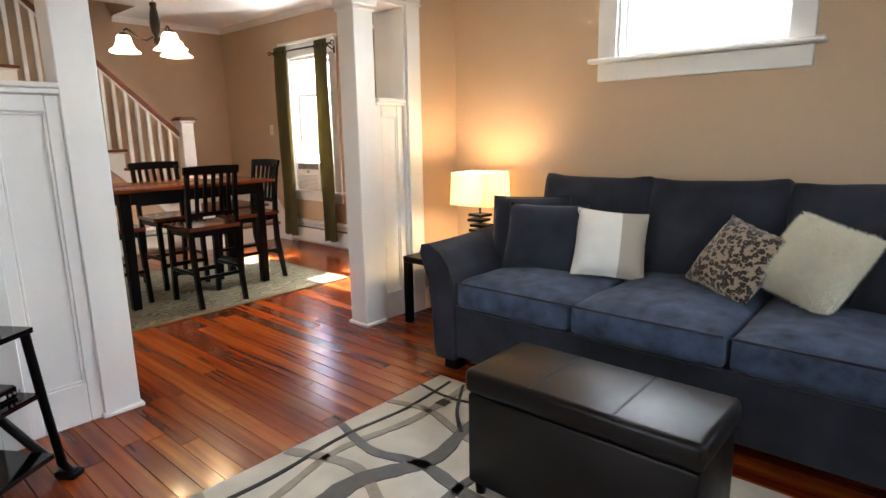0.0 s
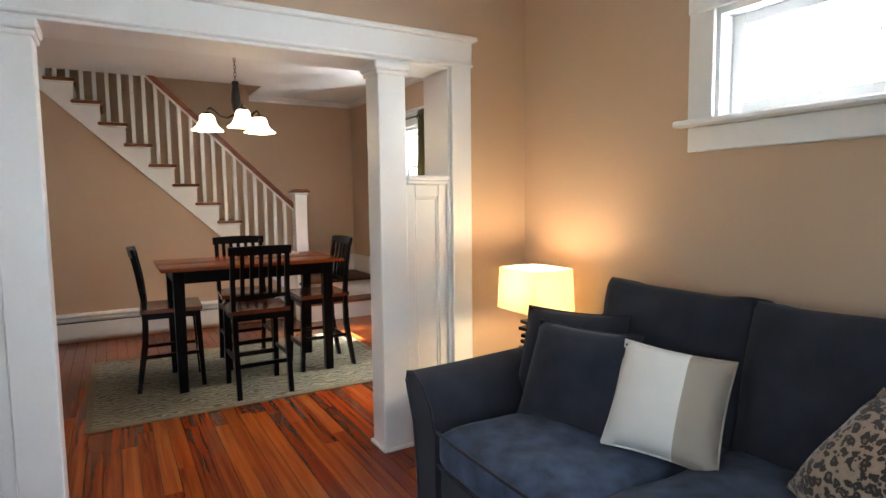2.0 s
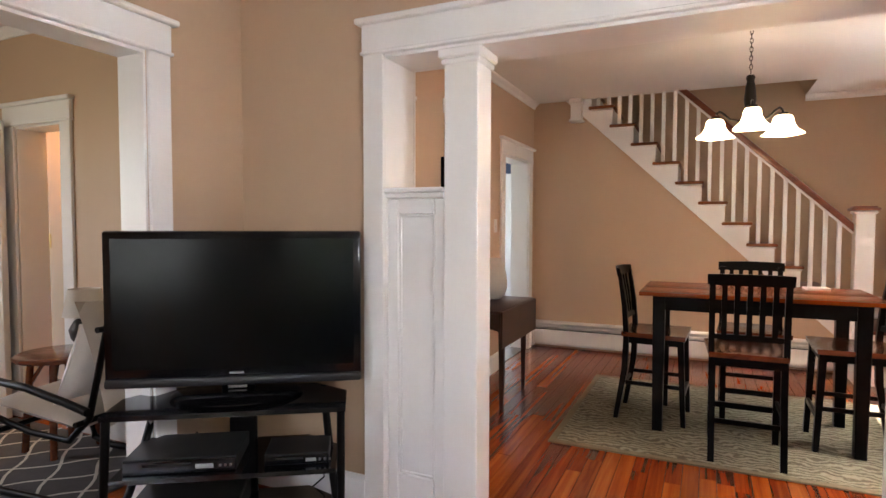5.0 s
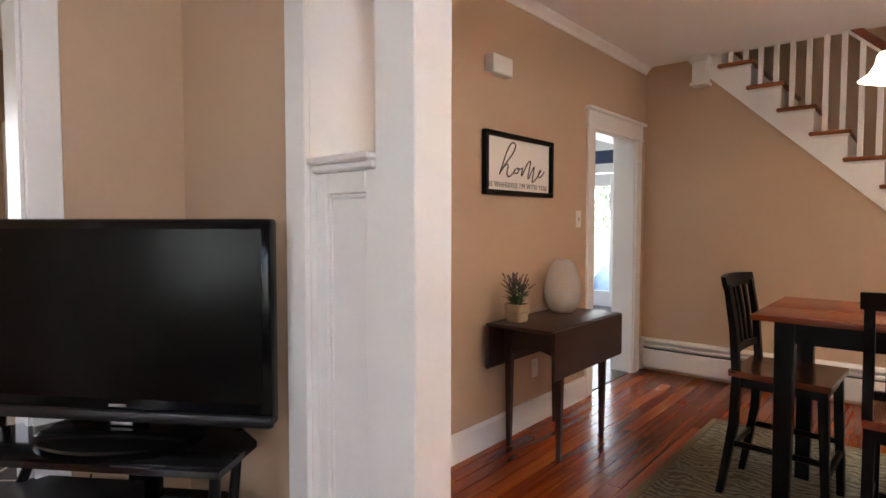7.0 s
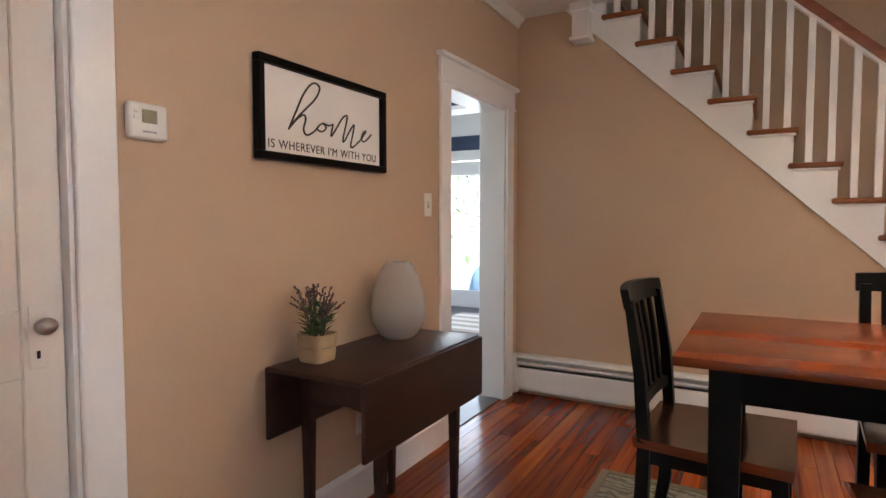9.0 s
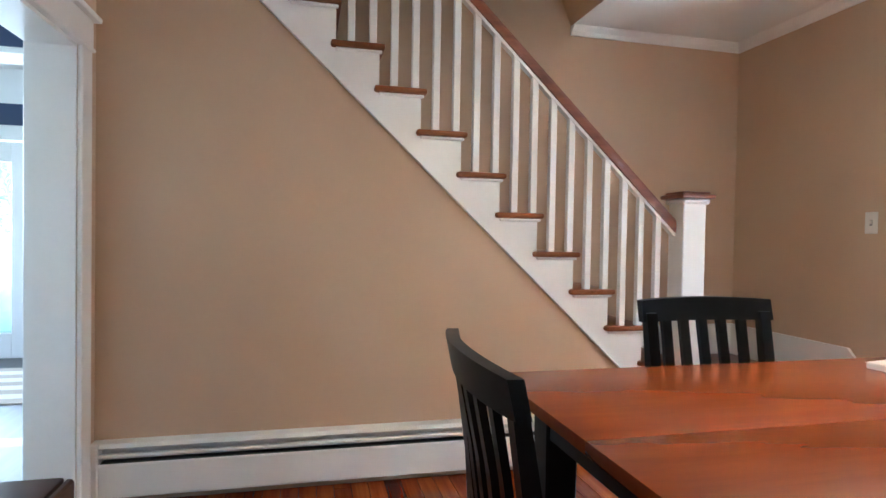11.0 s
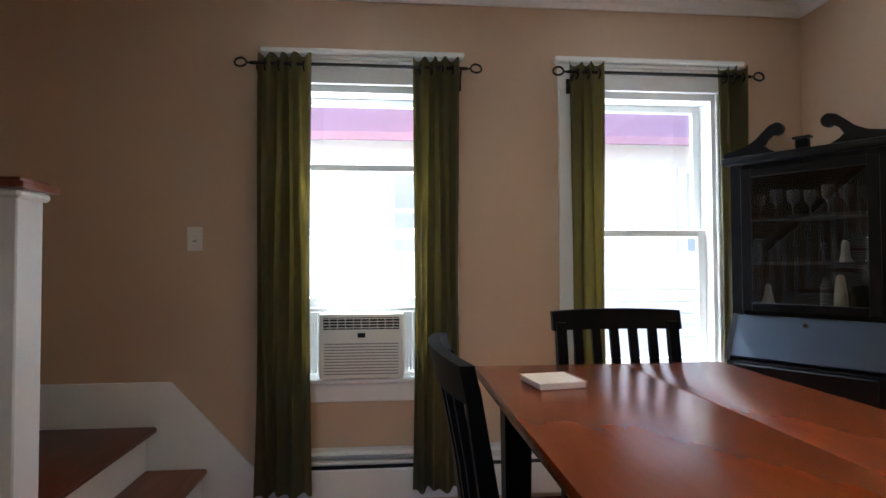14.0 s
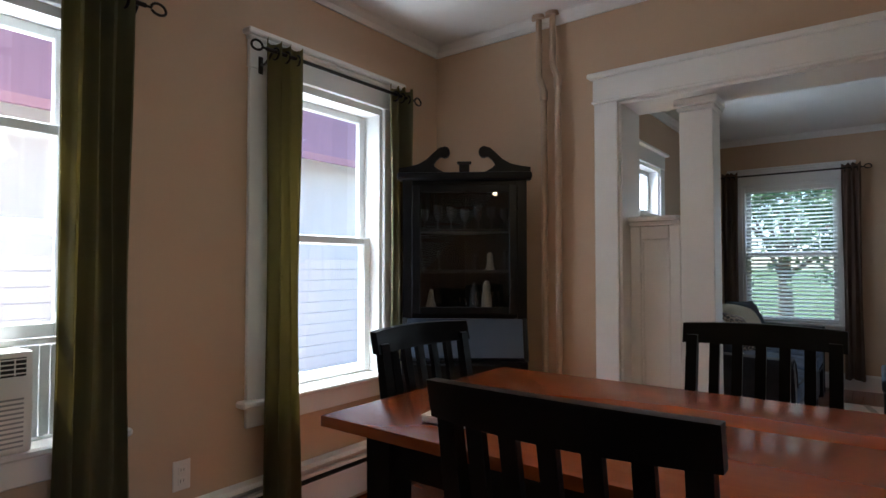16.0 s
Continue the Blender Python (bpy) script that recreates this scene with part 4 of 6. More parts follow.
for x in (-4.6, -0.95, 1.1, 3.2):
    wn = box_part("window", house, M_SIDEWHITE, x, x + 1.0, -0.07, 0, 2.0, 3.3, 0.01, "white framed window")
    box_part("pane", wn, M_PALEPANE, x + 0.12, x + 0.88, -0.075, -0.07, 2.1, 2.62, 0, "pale curtained window glass")
    box_part("pane", wn, M_PALEPANE, x + 0.12, x + 0.88, -0.075, -0.07, 2.68, 3.2, 0, "pale curtained window glass")
bm = bmesh.new()
prism(bm, [(-0.5, 3.62), (0.0, 4.5), (0.0, 4.3), (-0.44, 3.52), (-0.5, 3.52)], "x", -6.1, 7.1)
part("awning_roof", bm, M_SIDING, house, "maroon awning roof")
bm = bmesh.new()
prism(bm, [(-0.5, 5.6), (5.5, 5.6), (2.5, 7.2)], "x", -6.4, 7.4)
part("roof", bm, M_ROOF, house, "grey shingle roof")


def tree(name, at, height, seed, label):
    rnd = random.Random(seed)
    t = thing(name, pose(*at), label, "tree")
    bm = bmesh.new()
    tops = []
    rod(bm, (0, 0, 0), (0.1, 0.05, height * 0.5), 0.16, 0.1, 10)
    for k in range(9):
        a = k * 2.4
        r = height * rnd.uniform(0.16, 0.3)
        p0 = (0.1 * k / 9, 0.04, height * (0.28 + 0.025 * k))
        p1 = (r * math.cos(a), r * math.sin(a), height * rnd.uniform(0.5, 0.85))
        rod(bm, p0, p1, 0.05, 0.015, 6)
        tops.append(Vector(p1))
    part("trunk", bm, M_BARK, t)
    bm = bmesh.new()
    for k in range(2600):
        c = rnd.choice(tops) + Vector((rnd.gauss(0, 0.55), rnd.gauss(0, 0.55), rnd.gauss(0, 0.5)))
        q = Euler((rnd.uniform(0, 6), rnd.uniform(0, 6), rnd.uniform(0, 6))).to_matrix()
        s = rnd.uniform(0.07, 0.13)
        vs = [bm.verts.new(c + q @ Vector(p) * s) for p in ((-1, 0, 0), (0, -0.45, 0.1), (1, 0, 0), (0, 0.45, 0.1))]
        bm.faces.new(vs)
    part("crown", bm, M_TREELEAF, t)
    return t


tree("tree", (7.5, 3.6, -0.7), 5.2, 3, "leafy green tree outside the living room window")
tree("tree", (8.5, 1.4, -0.7), 4.4, 5, "leafy green tree outside the living room window")
tree("tree", (-14.5, -2.4, -0.7), 4.6, 8, "leafy green tree beyond the kitchen door")
bm = bmesh.new()
cushion(bm, 1.6, 1.1, 1.5, 10, seed=4)
bmesh.ops.transform(bm, matrix=Matrix.Translation((-11.6, -1.6, -0.05)), verts=bm.verts)
solo("tarp_cover", bm, M_BLUECOVER, "blue-grey tarp over something outside the kitchen", "tarp", smooth=60)


# ---- the living room ----
def sofa():
    t = thing("sofa", pose(-0.88, 3.09, 0) @ Matrix.Diagonal((0.968, 1, 1, 1)), "dark grey-blue microfibre three-seat sofa with flared arms", "sofa")
    # local: x along the sofa, front at -y
    hw = 1.26
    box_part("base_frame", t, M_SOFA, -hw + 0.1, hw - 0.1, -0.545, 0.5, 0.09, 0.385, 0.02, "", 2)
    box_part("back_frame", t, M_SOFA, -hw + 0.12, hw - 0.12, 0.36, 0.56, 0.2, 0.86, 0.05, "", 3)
    for s in (-1, 1):
        bm = bmesh.new()
        rows = []
        for k in range(9):
            y = -0.57 + 1.12 * k / 8
            lift = 0.05 * (k / 8) ** 1.5
            out = [(1.03, 0.08), (1.16, 0.08), (1.175, 0.3), (1.20, 0.5), (1.245, 0.60 + lift), (1.262, 0.645 + lift), (1.25, 0.685 + lift), (1.20, 0.695 + lift), (1.12, 0.655 + lift), (1.06, 0.59 + lift), (1.03, 0.5)]
            rows.append([bm.verts.new((s * u, y, v)) for u, v in out])
        for a, b in zip(rows, rows[1:]):
            for k in range(len(a)):
                bm.faces.new((a[k], a[(k + 1) % len(a)], b[(k + 1) % len(a)], b[k]))
        bm.faces.new(rows[0]), bm.faces.new(rows[-1])
        bmesh.ops.recalc_face_normals(bm, faces=bm.faces)
        arm = part("arm", bm, M_SOFA, t, "", 40)
        bm = bmesh.new()
        tube(bm, [(s * u, -0.572, v) for u, v in [(1.16, 0.1), (1.175, 0.3), (1.20, 0.5), (1.245, 0.60), (1.262, 0.645), (1.25, 0.685), (1.20, 0.695), (1.12, 0.655), (1.06, 0.59), (1.03, 0.5)]], 0.006)
        part("piping", bm, M_SOFA, arm, "", 60)
        for y in (-0.48, 0.48):
            bm = bmesh.new()
            bx(bm, s * 1.1 - 0.045, s * 1.1 + 0.045, y - 0.045, y + 0.045, 0.0, 0.09, 0.008)
            part("foot", bm, M_BLACK, t, "dark wooden block foot")
    for k, x in enumerate((-0.677, 0.0, 0.677)):
        bm = bmesh.new()
        box_cushion(bm, 0.672, 0.90, 0.145, 0.035, 20 + k)
        bmesh.ops.transform(bm, matrix=Matrix.Translation((x, -0.125, 0.452)), verts=bm.verts)
        sc = part("seat_cushion", bm, M_SEATCUSH, t, "brushed blue-grey seat cushion with highlights in its colour", 60)
        for z, yy in ((0.516, -0.584), (0.392, -0.584)):
            bm = bmesh.new()
            tube(bm, [(x + u * 0.325, yy - 0.004 * (1 - u * u) + 0.01 * abs(u) ** 6, z + (0.004 * (1 - u * u) if z > 0.45 else 0)) for u in [-1 + i / 4 for i in range(9)]], 0.006)
            part("piping", bm, M_SOFA, sc, "dark piping cord", 60)
        bm = bmesh.new()
        box_cushion(bm, 0.672, 0.54, 0.19, 0.05, 30 + k)
        for v in bm.verts:
            if v.co.y > 0.2:
                v.co.y += 0.03 * abs(v.co.x / 0.336) ** 5 - 0.012 * math.cos(4 * v.co.x + k)
        bmesh.ops.transform(bm, matrix=pose(x, 0.33, 0.735, 78, 0, 0), verts=bm.verts)
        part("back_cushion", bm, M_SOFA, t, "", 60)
    return t


sofa()


def pillow(name, material, label, centre, yaw, lean, roll, w, d, h, seed, fuzz=0.0, stripe=False):
    t = thing(name, Matrix.Translation(centre) @ pose(0, 0, 0, 0, 0, yaw) @ pose(0, 0, 0, 90 - lean, 0, 0) @ pose(0, 0, 0, 0, 0, roll), label, "pillow", "pillows on the sofa")
    bm = bmesh.new()
    cushion(bm, w, d, h, 22 if fuzz else 14, 1.0, 0.0, seed, 2.6)
    if fuzz:
        rnd = random.Random(seed)
        base = list(bm.faces)
        bm.normal_update()
        for f in base:
            for _ in range(34):
                a, b = rnd.random(), rnd.random()
                vs = [v.co for v in f.verts]
                p = vs[0] * (1 - a) * (1 - b) + vs[1] * a * (1 - b) + vs[2] * a * b + vs[-1] * (1 - a) * b
                n = (f.normal + Vector((rnd.gauss(0, 0.5), rnd.gauss(0, 0.5), rnd.gauss(0, 0.5)))).normalized()
                u = n.orthogonal().normalized() * 0.0016
                tip = p + n * fuzz * rnd.uniform(0.6, 1.2)
                bm.faces.new([bm.verts.new(p - u), bm.verts.new(p + u), bm.verts.new(tip)])
    part("cover", bm, material, t, "", 60)
    bm = bmesh.new()
    n = 10
    loop = [(-1 + 2 * i / n, -1) for i in range(n)] + [(1, -1 + 2 * i / n) for i in range(n)] + [(1 - 2 * i / n, 1) for i in range(n)] + [(-1, 1 - 2 * i / n) for i in range(n)]
    pts = [(u * w / 2 * (1 - 0.06 * (1 - v * v) * u ** 4), v * d / 2 * (1 - 0.06 * (1 - u * u) * v ** 4), 0) for u, v in loop]
    tube(bm, pts + pts[:1], 0.004, 6)
    part("seam", bm, material, t, "", 60)
    return t


def two_tone():
    """Cream on the one side, beige past a line on the other."""
    m = mat("cream_beige_linen", (0.72, 0.69, 0.63), 0.9, vary=0.06, scale=8, fine=420, bump=0.2)
    nt = m.node_tree
    b = nt.nodes["Principled BSDF"]
    src = b.inputs["Base Color"].links[0].from_socket
    tc = nt.nodes.new("ShaderNodeTexCoord")
    sx = nt.nodes.new("ShaderNodeSeparateXYZ")
    nt.links.new(tc.outputs["Object"], sx.inputs[0])
    gt = nt.nodes.new("ShaderNodeMath")
    gt.operation = "GREATER_THAN"
    gt.inputs[1].default_value = 0.045
    nt.links.new(sx.outputs[0], gt.inputs[0])
    mx = nt.nodes.new("ShaderNodeMixRGB")
    mx.inputs[2].default_value = (0.40, 0.345, 0.275, 1)
    nt.links.new(gt.outputs[0], mx.inputs[0])
    nt.links.new(src, mx.inputs[1])
    nt.links.new(mx.outputs[0], b.inputs["Base Color"])
    return m


M_TWOTONE = two_tone()
pillow("throw_pillow", M_SOFA, "square grey-blue microfibre pillow against the arm", (-1.79, 3.10, 0.714), 20, 22, 1, 0.45, 0.415, 0.17, 1)
pillow("throw_pillow", M_SOFA, "square grey-blue microfibre pillow leaning on another", (-1.62, 2.985, 0.705), 15, 24, 0, 0.44, 0.39, 0.16, 2)
pillow("throw_pillow", M_TWOTONE, "cream linen pillow with a beige end panel", (-1.275, 3.06, 0.70), 30, 30, -6, 0.355, 0.365, 0.17, 3)
pillow("throw_pillow", M_LEOPARD, "brown and black leopard print pillow", (-0.68, 3.075, 0.69), -22, 34, -14, 0.345, 0.36, 0.16, 4)
pillow("throw_pillow", M_FUR, "ivory fluffy plush pillow", (-0.385, 3.06, 0.72), -20, 34, -14, 0.34, 0.37, 0.19, 5, 0.022)
pillow("throw_pillow", M_SOFA, "square grey-blue microfibre pillow by the far arm", (-0.02, 3.08, 0.72), -20, 26, -3, 0.44, 0.44, 0.16, 6)

# ottoman
ot = thing("storage_ottoman", pose(-0.787, 1.928, 0.012) @ Matrix.Diagonal((0.98, 0.9, 0.99, 1)), "black-brown leather storage ottoman with stitched lid", "ottoman")
box_part("body", ot, M_LEATHER, -0.39, 0.39, -0.19, 0.19, 0.05, 0.39, 0.012, "", 2)
bm = bmesh.new()
bx(bm, -0.40, 0.40, -0.2, 0.2, 0.393, 0.477, 0.022, 3)
lid = part("lid", bm, M_LEATHER, ot, "", 50)
for x in (-0.14, 0.14):
    bm = bmesh.new()
    for k in range(22):
        y = -0.185 + 0.37 * k / 22
        bx(bm, x - 0.0045, x - 0.0025, y, y + 0.010, 0.4772, 0.4786, 0)
        bx(bm, x + 0.0025, x + 0.0045, y, y + 0.010, 0.4772, 0.4786, 0)
    part("stitching", bm, M_STITCH, lid, "pale double stitching")
    box_part("seam", lid, M_DARKGAP, x - 0.001, x + 0.001, -0.188, 0.188, 0.475, 0.4776, 0)
for x in (-0.36, 0.36):
    for y in (-0.15, 0.15):
        bm = bmesh.new()
        rod(bm, (x, y, 0), (x, y, 0.05), 0.018, 0.024)
        part("foot", bm, M_BLACK, ot, "", 50)


# living room rug: cream pile with grey bands, taupe bands and thin black lines
rug = thing("area_rug", pose(-0.79, 1.62, 0), "cream rug with irregular grey and black lattice lines", "rug")
RX, RY = 1.13, 0.84
bm = bmesh.new()
bx(bm, -RX, RX, -RY, RY, 0.0, 0.012, 0.004)
part("wool_top", bm, M_LRUG, rug)


def band(name, pts, w0, w1, material, z=0.0122):
    """A band of other wool along a curved line, w0 to w1 wide."""
    P = [Vector((*p, 0)) for p in pts]
    fine = []
    for i in range(len(P) - 1):
        a, b = P[max(i - 1, 0)], P[i]
        c, d = P[i + 1], P[min(i + 2, len(P) - 1)]
        for k in range(8):
            u = k / 8
            fine.append(0.5 * ((2 * b) + (c - a) * u + (2 * a - 5 * b + 4 * c - d) * u * u + (3 * b - a - 3 * c + d) * u ** 3))
    fine.append(P[-1])
    bm = bmesh.new()
    L, R = [], []
    rnd = random.Random(len(pts) + int(abs(pts[0][0]) * 1000))
    for i, p in enumerate(fine):
        d = (fine[min(i + 1, len(fine) - 1)] - fine[max(i - 1, 0)]).normalized()
        n = Vector((-d.y, d.x, 0))
        w = (w0 + (w1 - w0) * i / (len(fine) - 1)) * rnd.uniform(0.9, 1.1) / 2
        q = [p + n * w, p - n * w]
        q = [Vector((max(-RX + 0.005, min(RX - 0.005, v.x)), max(-RY + 0.005, min(RY - 0.005, v.y)), 0)) for v in q]
        L.append(q[0])
        R.append(q[1])
    lo = [[bm.verts.new((v.x, v.y, z)) for v in S] for S in (L, R)]
    hi = [[bm.verts.new((v.x, v.y, z + 0.004)) for v in S] for S in (L, R)]
    for i in range(len(fine) - 1):
        bm.faces.new((hi[0][i], hi[0][i + 1], hi[1][i + 1], hi[1][i]))
        bm.faces.new((lo[0][i], lo[0][i + 1], hi[0][i + 1], hi[0][i]))
        bm.faces.new((hi[1][i], hi[1][i + 1], lo[1][i + 1], lo[1][i]))
    bmesh.ops.recalc_face_normals(bm, faces=bm.faces)
    part(name, bm, material, rug)


for k, (pts, a, b) in enumerate((([(-1.12, 0.45), (-0.9, 0.5), (-0.55, 0.42), (-0.1, 0.55), (0.5, 0.48), (1.12, 0.6)], 0.035, 0.05), ([(-1.12, -0.12), (-0.8, -0.02), (-0.4, -0.16), (0.2, -0.08), (1.12, -0.3)], 0.05, 0.04), ([(-1.12, -0.5), (-0.5, -0.58), (0.3, -0.42), (1.12, -0.6)], 0.04, 0.05), ([(-0.93, 0.83), (-0.9, 0.4), (-0.96, 0.0), (-0.88, -0.4), (-0.93, -0.83)], 0.04, 0.03))):
    band("taupe_band", pts, a, b, M_LRUG_T)
for pts, a, b in (([(-0.72, 0.83), (-0.66, 0.45), (-0.62, 0.2), (-0.74, -0.1), (-0.68, -0.5), (-0.76, -0.83)], 0.04, 0.12), ([(-1.12, 0.16), (-0.85, 0.1), (-0.62, 0.16), (-0.3, 0.12), (0.2, 0.2), (0.7, 0.1), (1.12, 0.18)], 0.035, 0.09), ([(0.1, 0.83), (0.05, 0.4), (0.12, 0.0), (0.02, -0.4), (0.1, -0.83)], 0.09, 0.05), ([(0.72, 0.83), (0.66, 0.3), (0.74, -0.3), (0.68, -0.83)], 0.05, 0.1), ([(-0.4, 0.83), (-0.38, 0.45), (-0.42, 0.12), (-0.34, -0.4), (-0.4, -0.83)], 0.03, 0.05)):
    band("grey_band", pts, a, b, M_LRUG_G, 0.0126)
for pts in ([(-1.03, 0.8), (-1.0, 0.45), (-1.03, 0.1), (-1.0, -0.3), (-1.03, -0.7)], [(-0.95, 0.81), (-0.80, 0.58), (-0.66, 0.44)], [(-1.12, 0.68), (-0.9, 0.66), (-0.62, 0.72), (-0.3, 0.66)], [(0.3, 0.8), (0.34, 0.3), (0.3, -0.3), (0.36, -0.8)], [(-0.2, -0.3), (0.3, -0.22), (0.9, -0.3)]):
    band("black_line", pts, 0.014, 0.02, M_LRUG_B, 0.013)
band("black_knot", [(-0.93, 0.60), (-0.87, 0.60)], 0.06, 0.05, M_LRUG_B, 0.0134)

# end table and lamp
et = thing("end_table", pose(-2.44, 3.25, 0), "small black square end table beside the sofa", "table")
box_part("tabletop", et, M_BLACK, -0.27, 0.27, -0.27, 0.27, 0.425, 0.465, 0.004)
for x in (-0.245, 0.245):
    for y in (-0.245, 0.245):
        box_part("leg", et, M_BLACK, x - 0.024, x + 0.024, y - 0.024, y + 0.024, 0, 0.425, 0.003)
lp = thing("table_lamp", pose(-2.39, 3.42, 0.465, 0, 0, 0), "lit lamp with cream square shade and stacked black bars", "lamp")
box_part("base", lp, M_BLACK, -0.08, 0.08, -0.08, 0.08, 0, 0.022, 0.004)
for k in range(7):
    z = 0.03 + 0.036 * k
    a = 8 * math.sin(k * 1.7)
    bm = bmesh.new()
    bx(bm, -0.062, 0.062, -0.055, 0.055, z, z + 0.018, 0.003, 1, pose(0.012 * math.sin(k * 2.1), 0, 0, 0, 0, a))
    part("stacked_bar", bm, M_BLACK, lp)
bm = bmesh.new()
rod(bm, (0, 0, 0.0), (0, 0, 0.36), 0.008)
part("stem", bm, M_IRON, lp, "", 50)
bm = bmesh.new()
lo, hi = [], []
q = [(-1, -1), (1, -1), (1, 1), (-1, 1)]
ring = []
for (a, b), (c, d) in zip(q, q[1:] + q[:1]):
    for k in range(6):
        u = k / 6
        x, y = a + (c - a) * u, b + (d - b) * u
        s = 1 / max(1, (abs(x) ** 8 + abs(y) ** 8) ** (1 / 8))
        ring.append((x * s, y * s))
for sz, z in ((0.175, 0.328), (0.165, 0.545)):
    lo.append([bm.verts.new((x * sz, y * sz * 0.8, z)) for x, y in ring])
for k in range(len(ring)):
    bm.faces.new((lo[0][k], lo[0][(k + 1) % len(ring)], lo[1][(k + 1) % len(ring)], lo[1][k]))
sh = part("shade", bm, M_SHADE, lp, "cream fabric shade", 40)
sol = sh.modifiers.new("thickness", "SOLIDIFY")
sol.thickness = 0.003
bm = bmesh.new()
lathe(bm, [(0.012, 0.36), (0.014, 0.38), (0.028, 0.42), (0.03, 0.44), (0.02, 0.47), (0.004, 0.48)], seg=14)
bu = part("bulb_glass", bm, M_BULBGLOW, lp, "lit warm bulb", 60)
bu.visible_shadow = False
bulb((-2.39, 3.42, 0.465 + 0.44), 2.52, (1.0, 0.69, 0.38), 0.085)

# television on its stand
tvm = Matrix.Translation((-2.442, 0.322, 0)) @ pose(0, 0, 0, 0, 0, 123.2)
tv = thing("television", tvm @ Matrix.Translation((0, 0, 0.597)), "large black flat-screen television on a glass stand", "television")
# local: x along the screen (towards the arch at +x), screen faces -y
box_part("bezel", tv, M_TVBLACK, -0.535, 0.535, -0.02, 0.03, 0.053, 0.713, 0.012, "", 2)
box_part("screen", tv, M_SCREEN, -0.502, 0.502, -0.0225, -0.0195, 0.123, 0.68, 0)
box_part("speaker_bar", tv, M_TVGREY, -0.535, 0.535, -0.034, 0.0, 0.046, 0.086, 0.012, "matte charcoal lower bar", 2)
box_part("back_shell", tv, M_TVGREY, -0.28, 0.36, 0.03, 0.08, 0.138, 0.618, 0.02, "", 2)
box_part("brand_plate", tv, M_GREYPL, -0.03, 0.03, -0.0225, -0.0195, 0.096, 0.104, 0)
box_part("neck", tv, M_TVBLACK, -0.07, 0.07, 0.0, 0.05, 0.018, 0.06, 0.008)
box_part("neck_badge", tv, M_STEEL, -0.04, 0.04, -0.006, 0.0, 0.028, 0.042, 0.002, "silver badge")
bm = bmesh.new()
lathe(bm, [(0.0, 0.0), (0.2, 0.0), (0.205, 0.008), (0.19, 0.018), (0.02, 0.024), (0.0, 0.024)], seg=30, caps=False)
for v in bm.verts:
    v.co.x *= 1.35
part("foot_plate", bm, M_TVBLACK, tv, "", 40)

st = thing("television_stand", tvm, "black three-tier television stand with glass shelves", "stand")
for z, a, b in ((0.574, 0.47, 0.24), (0.33, 0.43, 0.26), (0.085, 0.43, 0.28)):
    bm = bmesh.new()
    prism(bm, [(-a, -b), (a, -b), (a, 0.0), (a - 0.14, 0.14), (-a + 0.14, 0.14), (-a, 0.0)], "z", z, z + 0.02)
    part("shelf", bm, M_SMOKE, st, "smoked black glass shelf")
for s in (-1, 1):
    for pts in ([(s * 0.45, -0.22, 0.59), (s * 0.45, -0.25, 0.33), (s * 0.45, -0.29, 0.05), (s * 0.45, -0.33, 0.02)], [(s * 0.36, 0.10, 0.59), (s * 0.40, -0.05, 0.30), (s * 0.45, -0.24, 0.06)]):
        bm = bmesh.new()
        tube(bm, pts, 0.017, 10)
        part("leg", bm, M_BLACK, st, "", 60)
    bm = bmesh.new()
    bx(bm, s * 0.45 - 0.03, s * 0.45 + 0.03, -0.36, -0.27, 0.0, 0.03, 0.01, 2)
    part("foot", bm, M_BLACK, st, "", 50)
box_part("back_post", st, M_BLACK, -0.06, 0.06, 0.10, 0.13, 0.0, 0.574, 0.006)


def player(name, m, w, d, h, label, cat):
    t = thing(name, m, label, cat)
    box_part("case", t, M_TVGREY, -w / 2, w / 2, 0, d, 0, h, 0.004)
    box_part("front_panel", t, M_TVBLACK, -w / 2 + 0.003, w / 2 - 0.003, -0.006, 0, 0.004, h - 0.004, 0.002)
    box_part("disc_slot", t, M_DARKGAP, -w * 0.32, w * 0.1, -0.0085, -0.0055, h * 0.55, h * 0.72, 0)
    box_part("display", t, M_GREYPL, w * 0.14, w * 0.3, -0.0085, -0.0055, h * 0.3, h * 0.6, 0)
    for k in range(3):
        bm = bmesh.new()
        rod(bm, (w * 0.36 + 0.02 * k, -0.006, h * 0.45), (w * 0.36 + 0.02 * k, -0.011, h * 0.45), 0.005)
        part("button", bm, M_STEEL, t)
    return t


player("disc_player", tvm @ Matrix.Translation((-0.18, -0.22, 0.3505)), 0.43, 0.28, 0.06, "black disc player on the middle shelf", "player")
player("cable_box", tvm @ Matrix.Translation((0.27, -0.2, 0.3505)), 0.26, 0.2, 0.045, "small black cable box on the stand", "box")
player("receiver", tvm @ Matrix.Translation((-0.18, -0.2, 0.1055)), 0.43, 0.28, 0.1, "black receiver on the lowest shelf", "player")
for k, pts in enumerate(([(0.3, 0.02, 0.36), (0.34, 0.1, 0.3), (0.36, 0.12, 0.15), (0.2, 0.14, 0.01), (-0.1, 0.12, 0.01)], [(-0.2, 0.1, 0.4), (-0.28, 0.15, 0.2), (-0.42, 0.1, 0.012), (-0.55, -0.05, 0.012)])):
    bm = bmesh.new()
    tube(bm, [tvm @ Vector(p) for p in pts], 0.004, 6)
    solo("cable", bm, M_BLACK, "thin black cable behind the television stand", "cable", smooth=60)


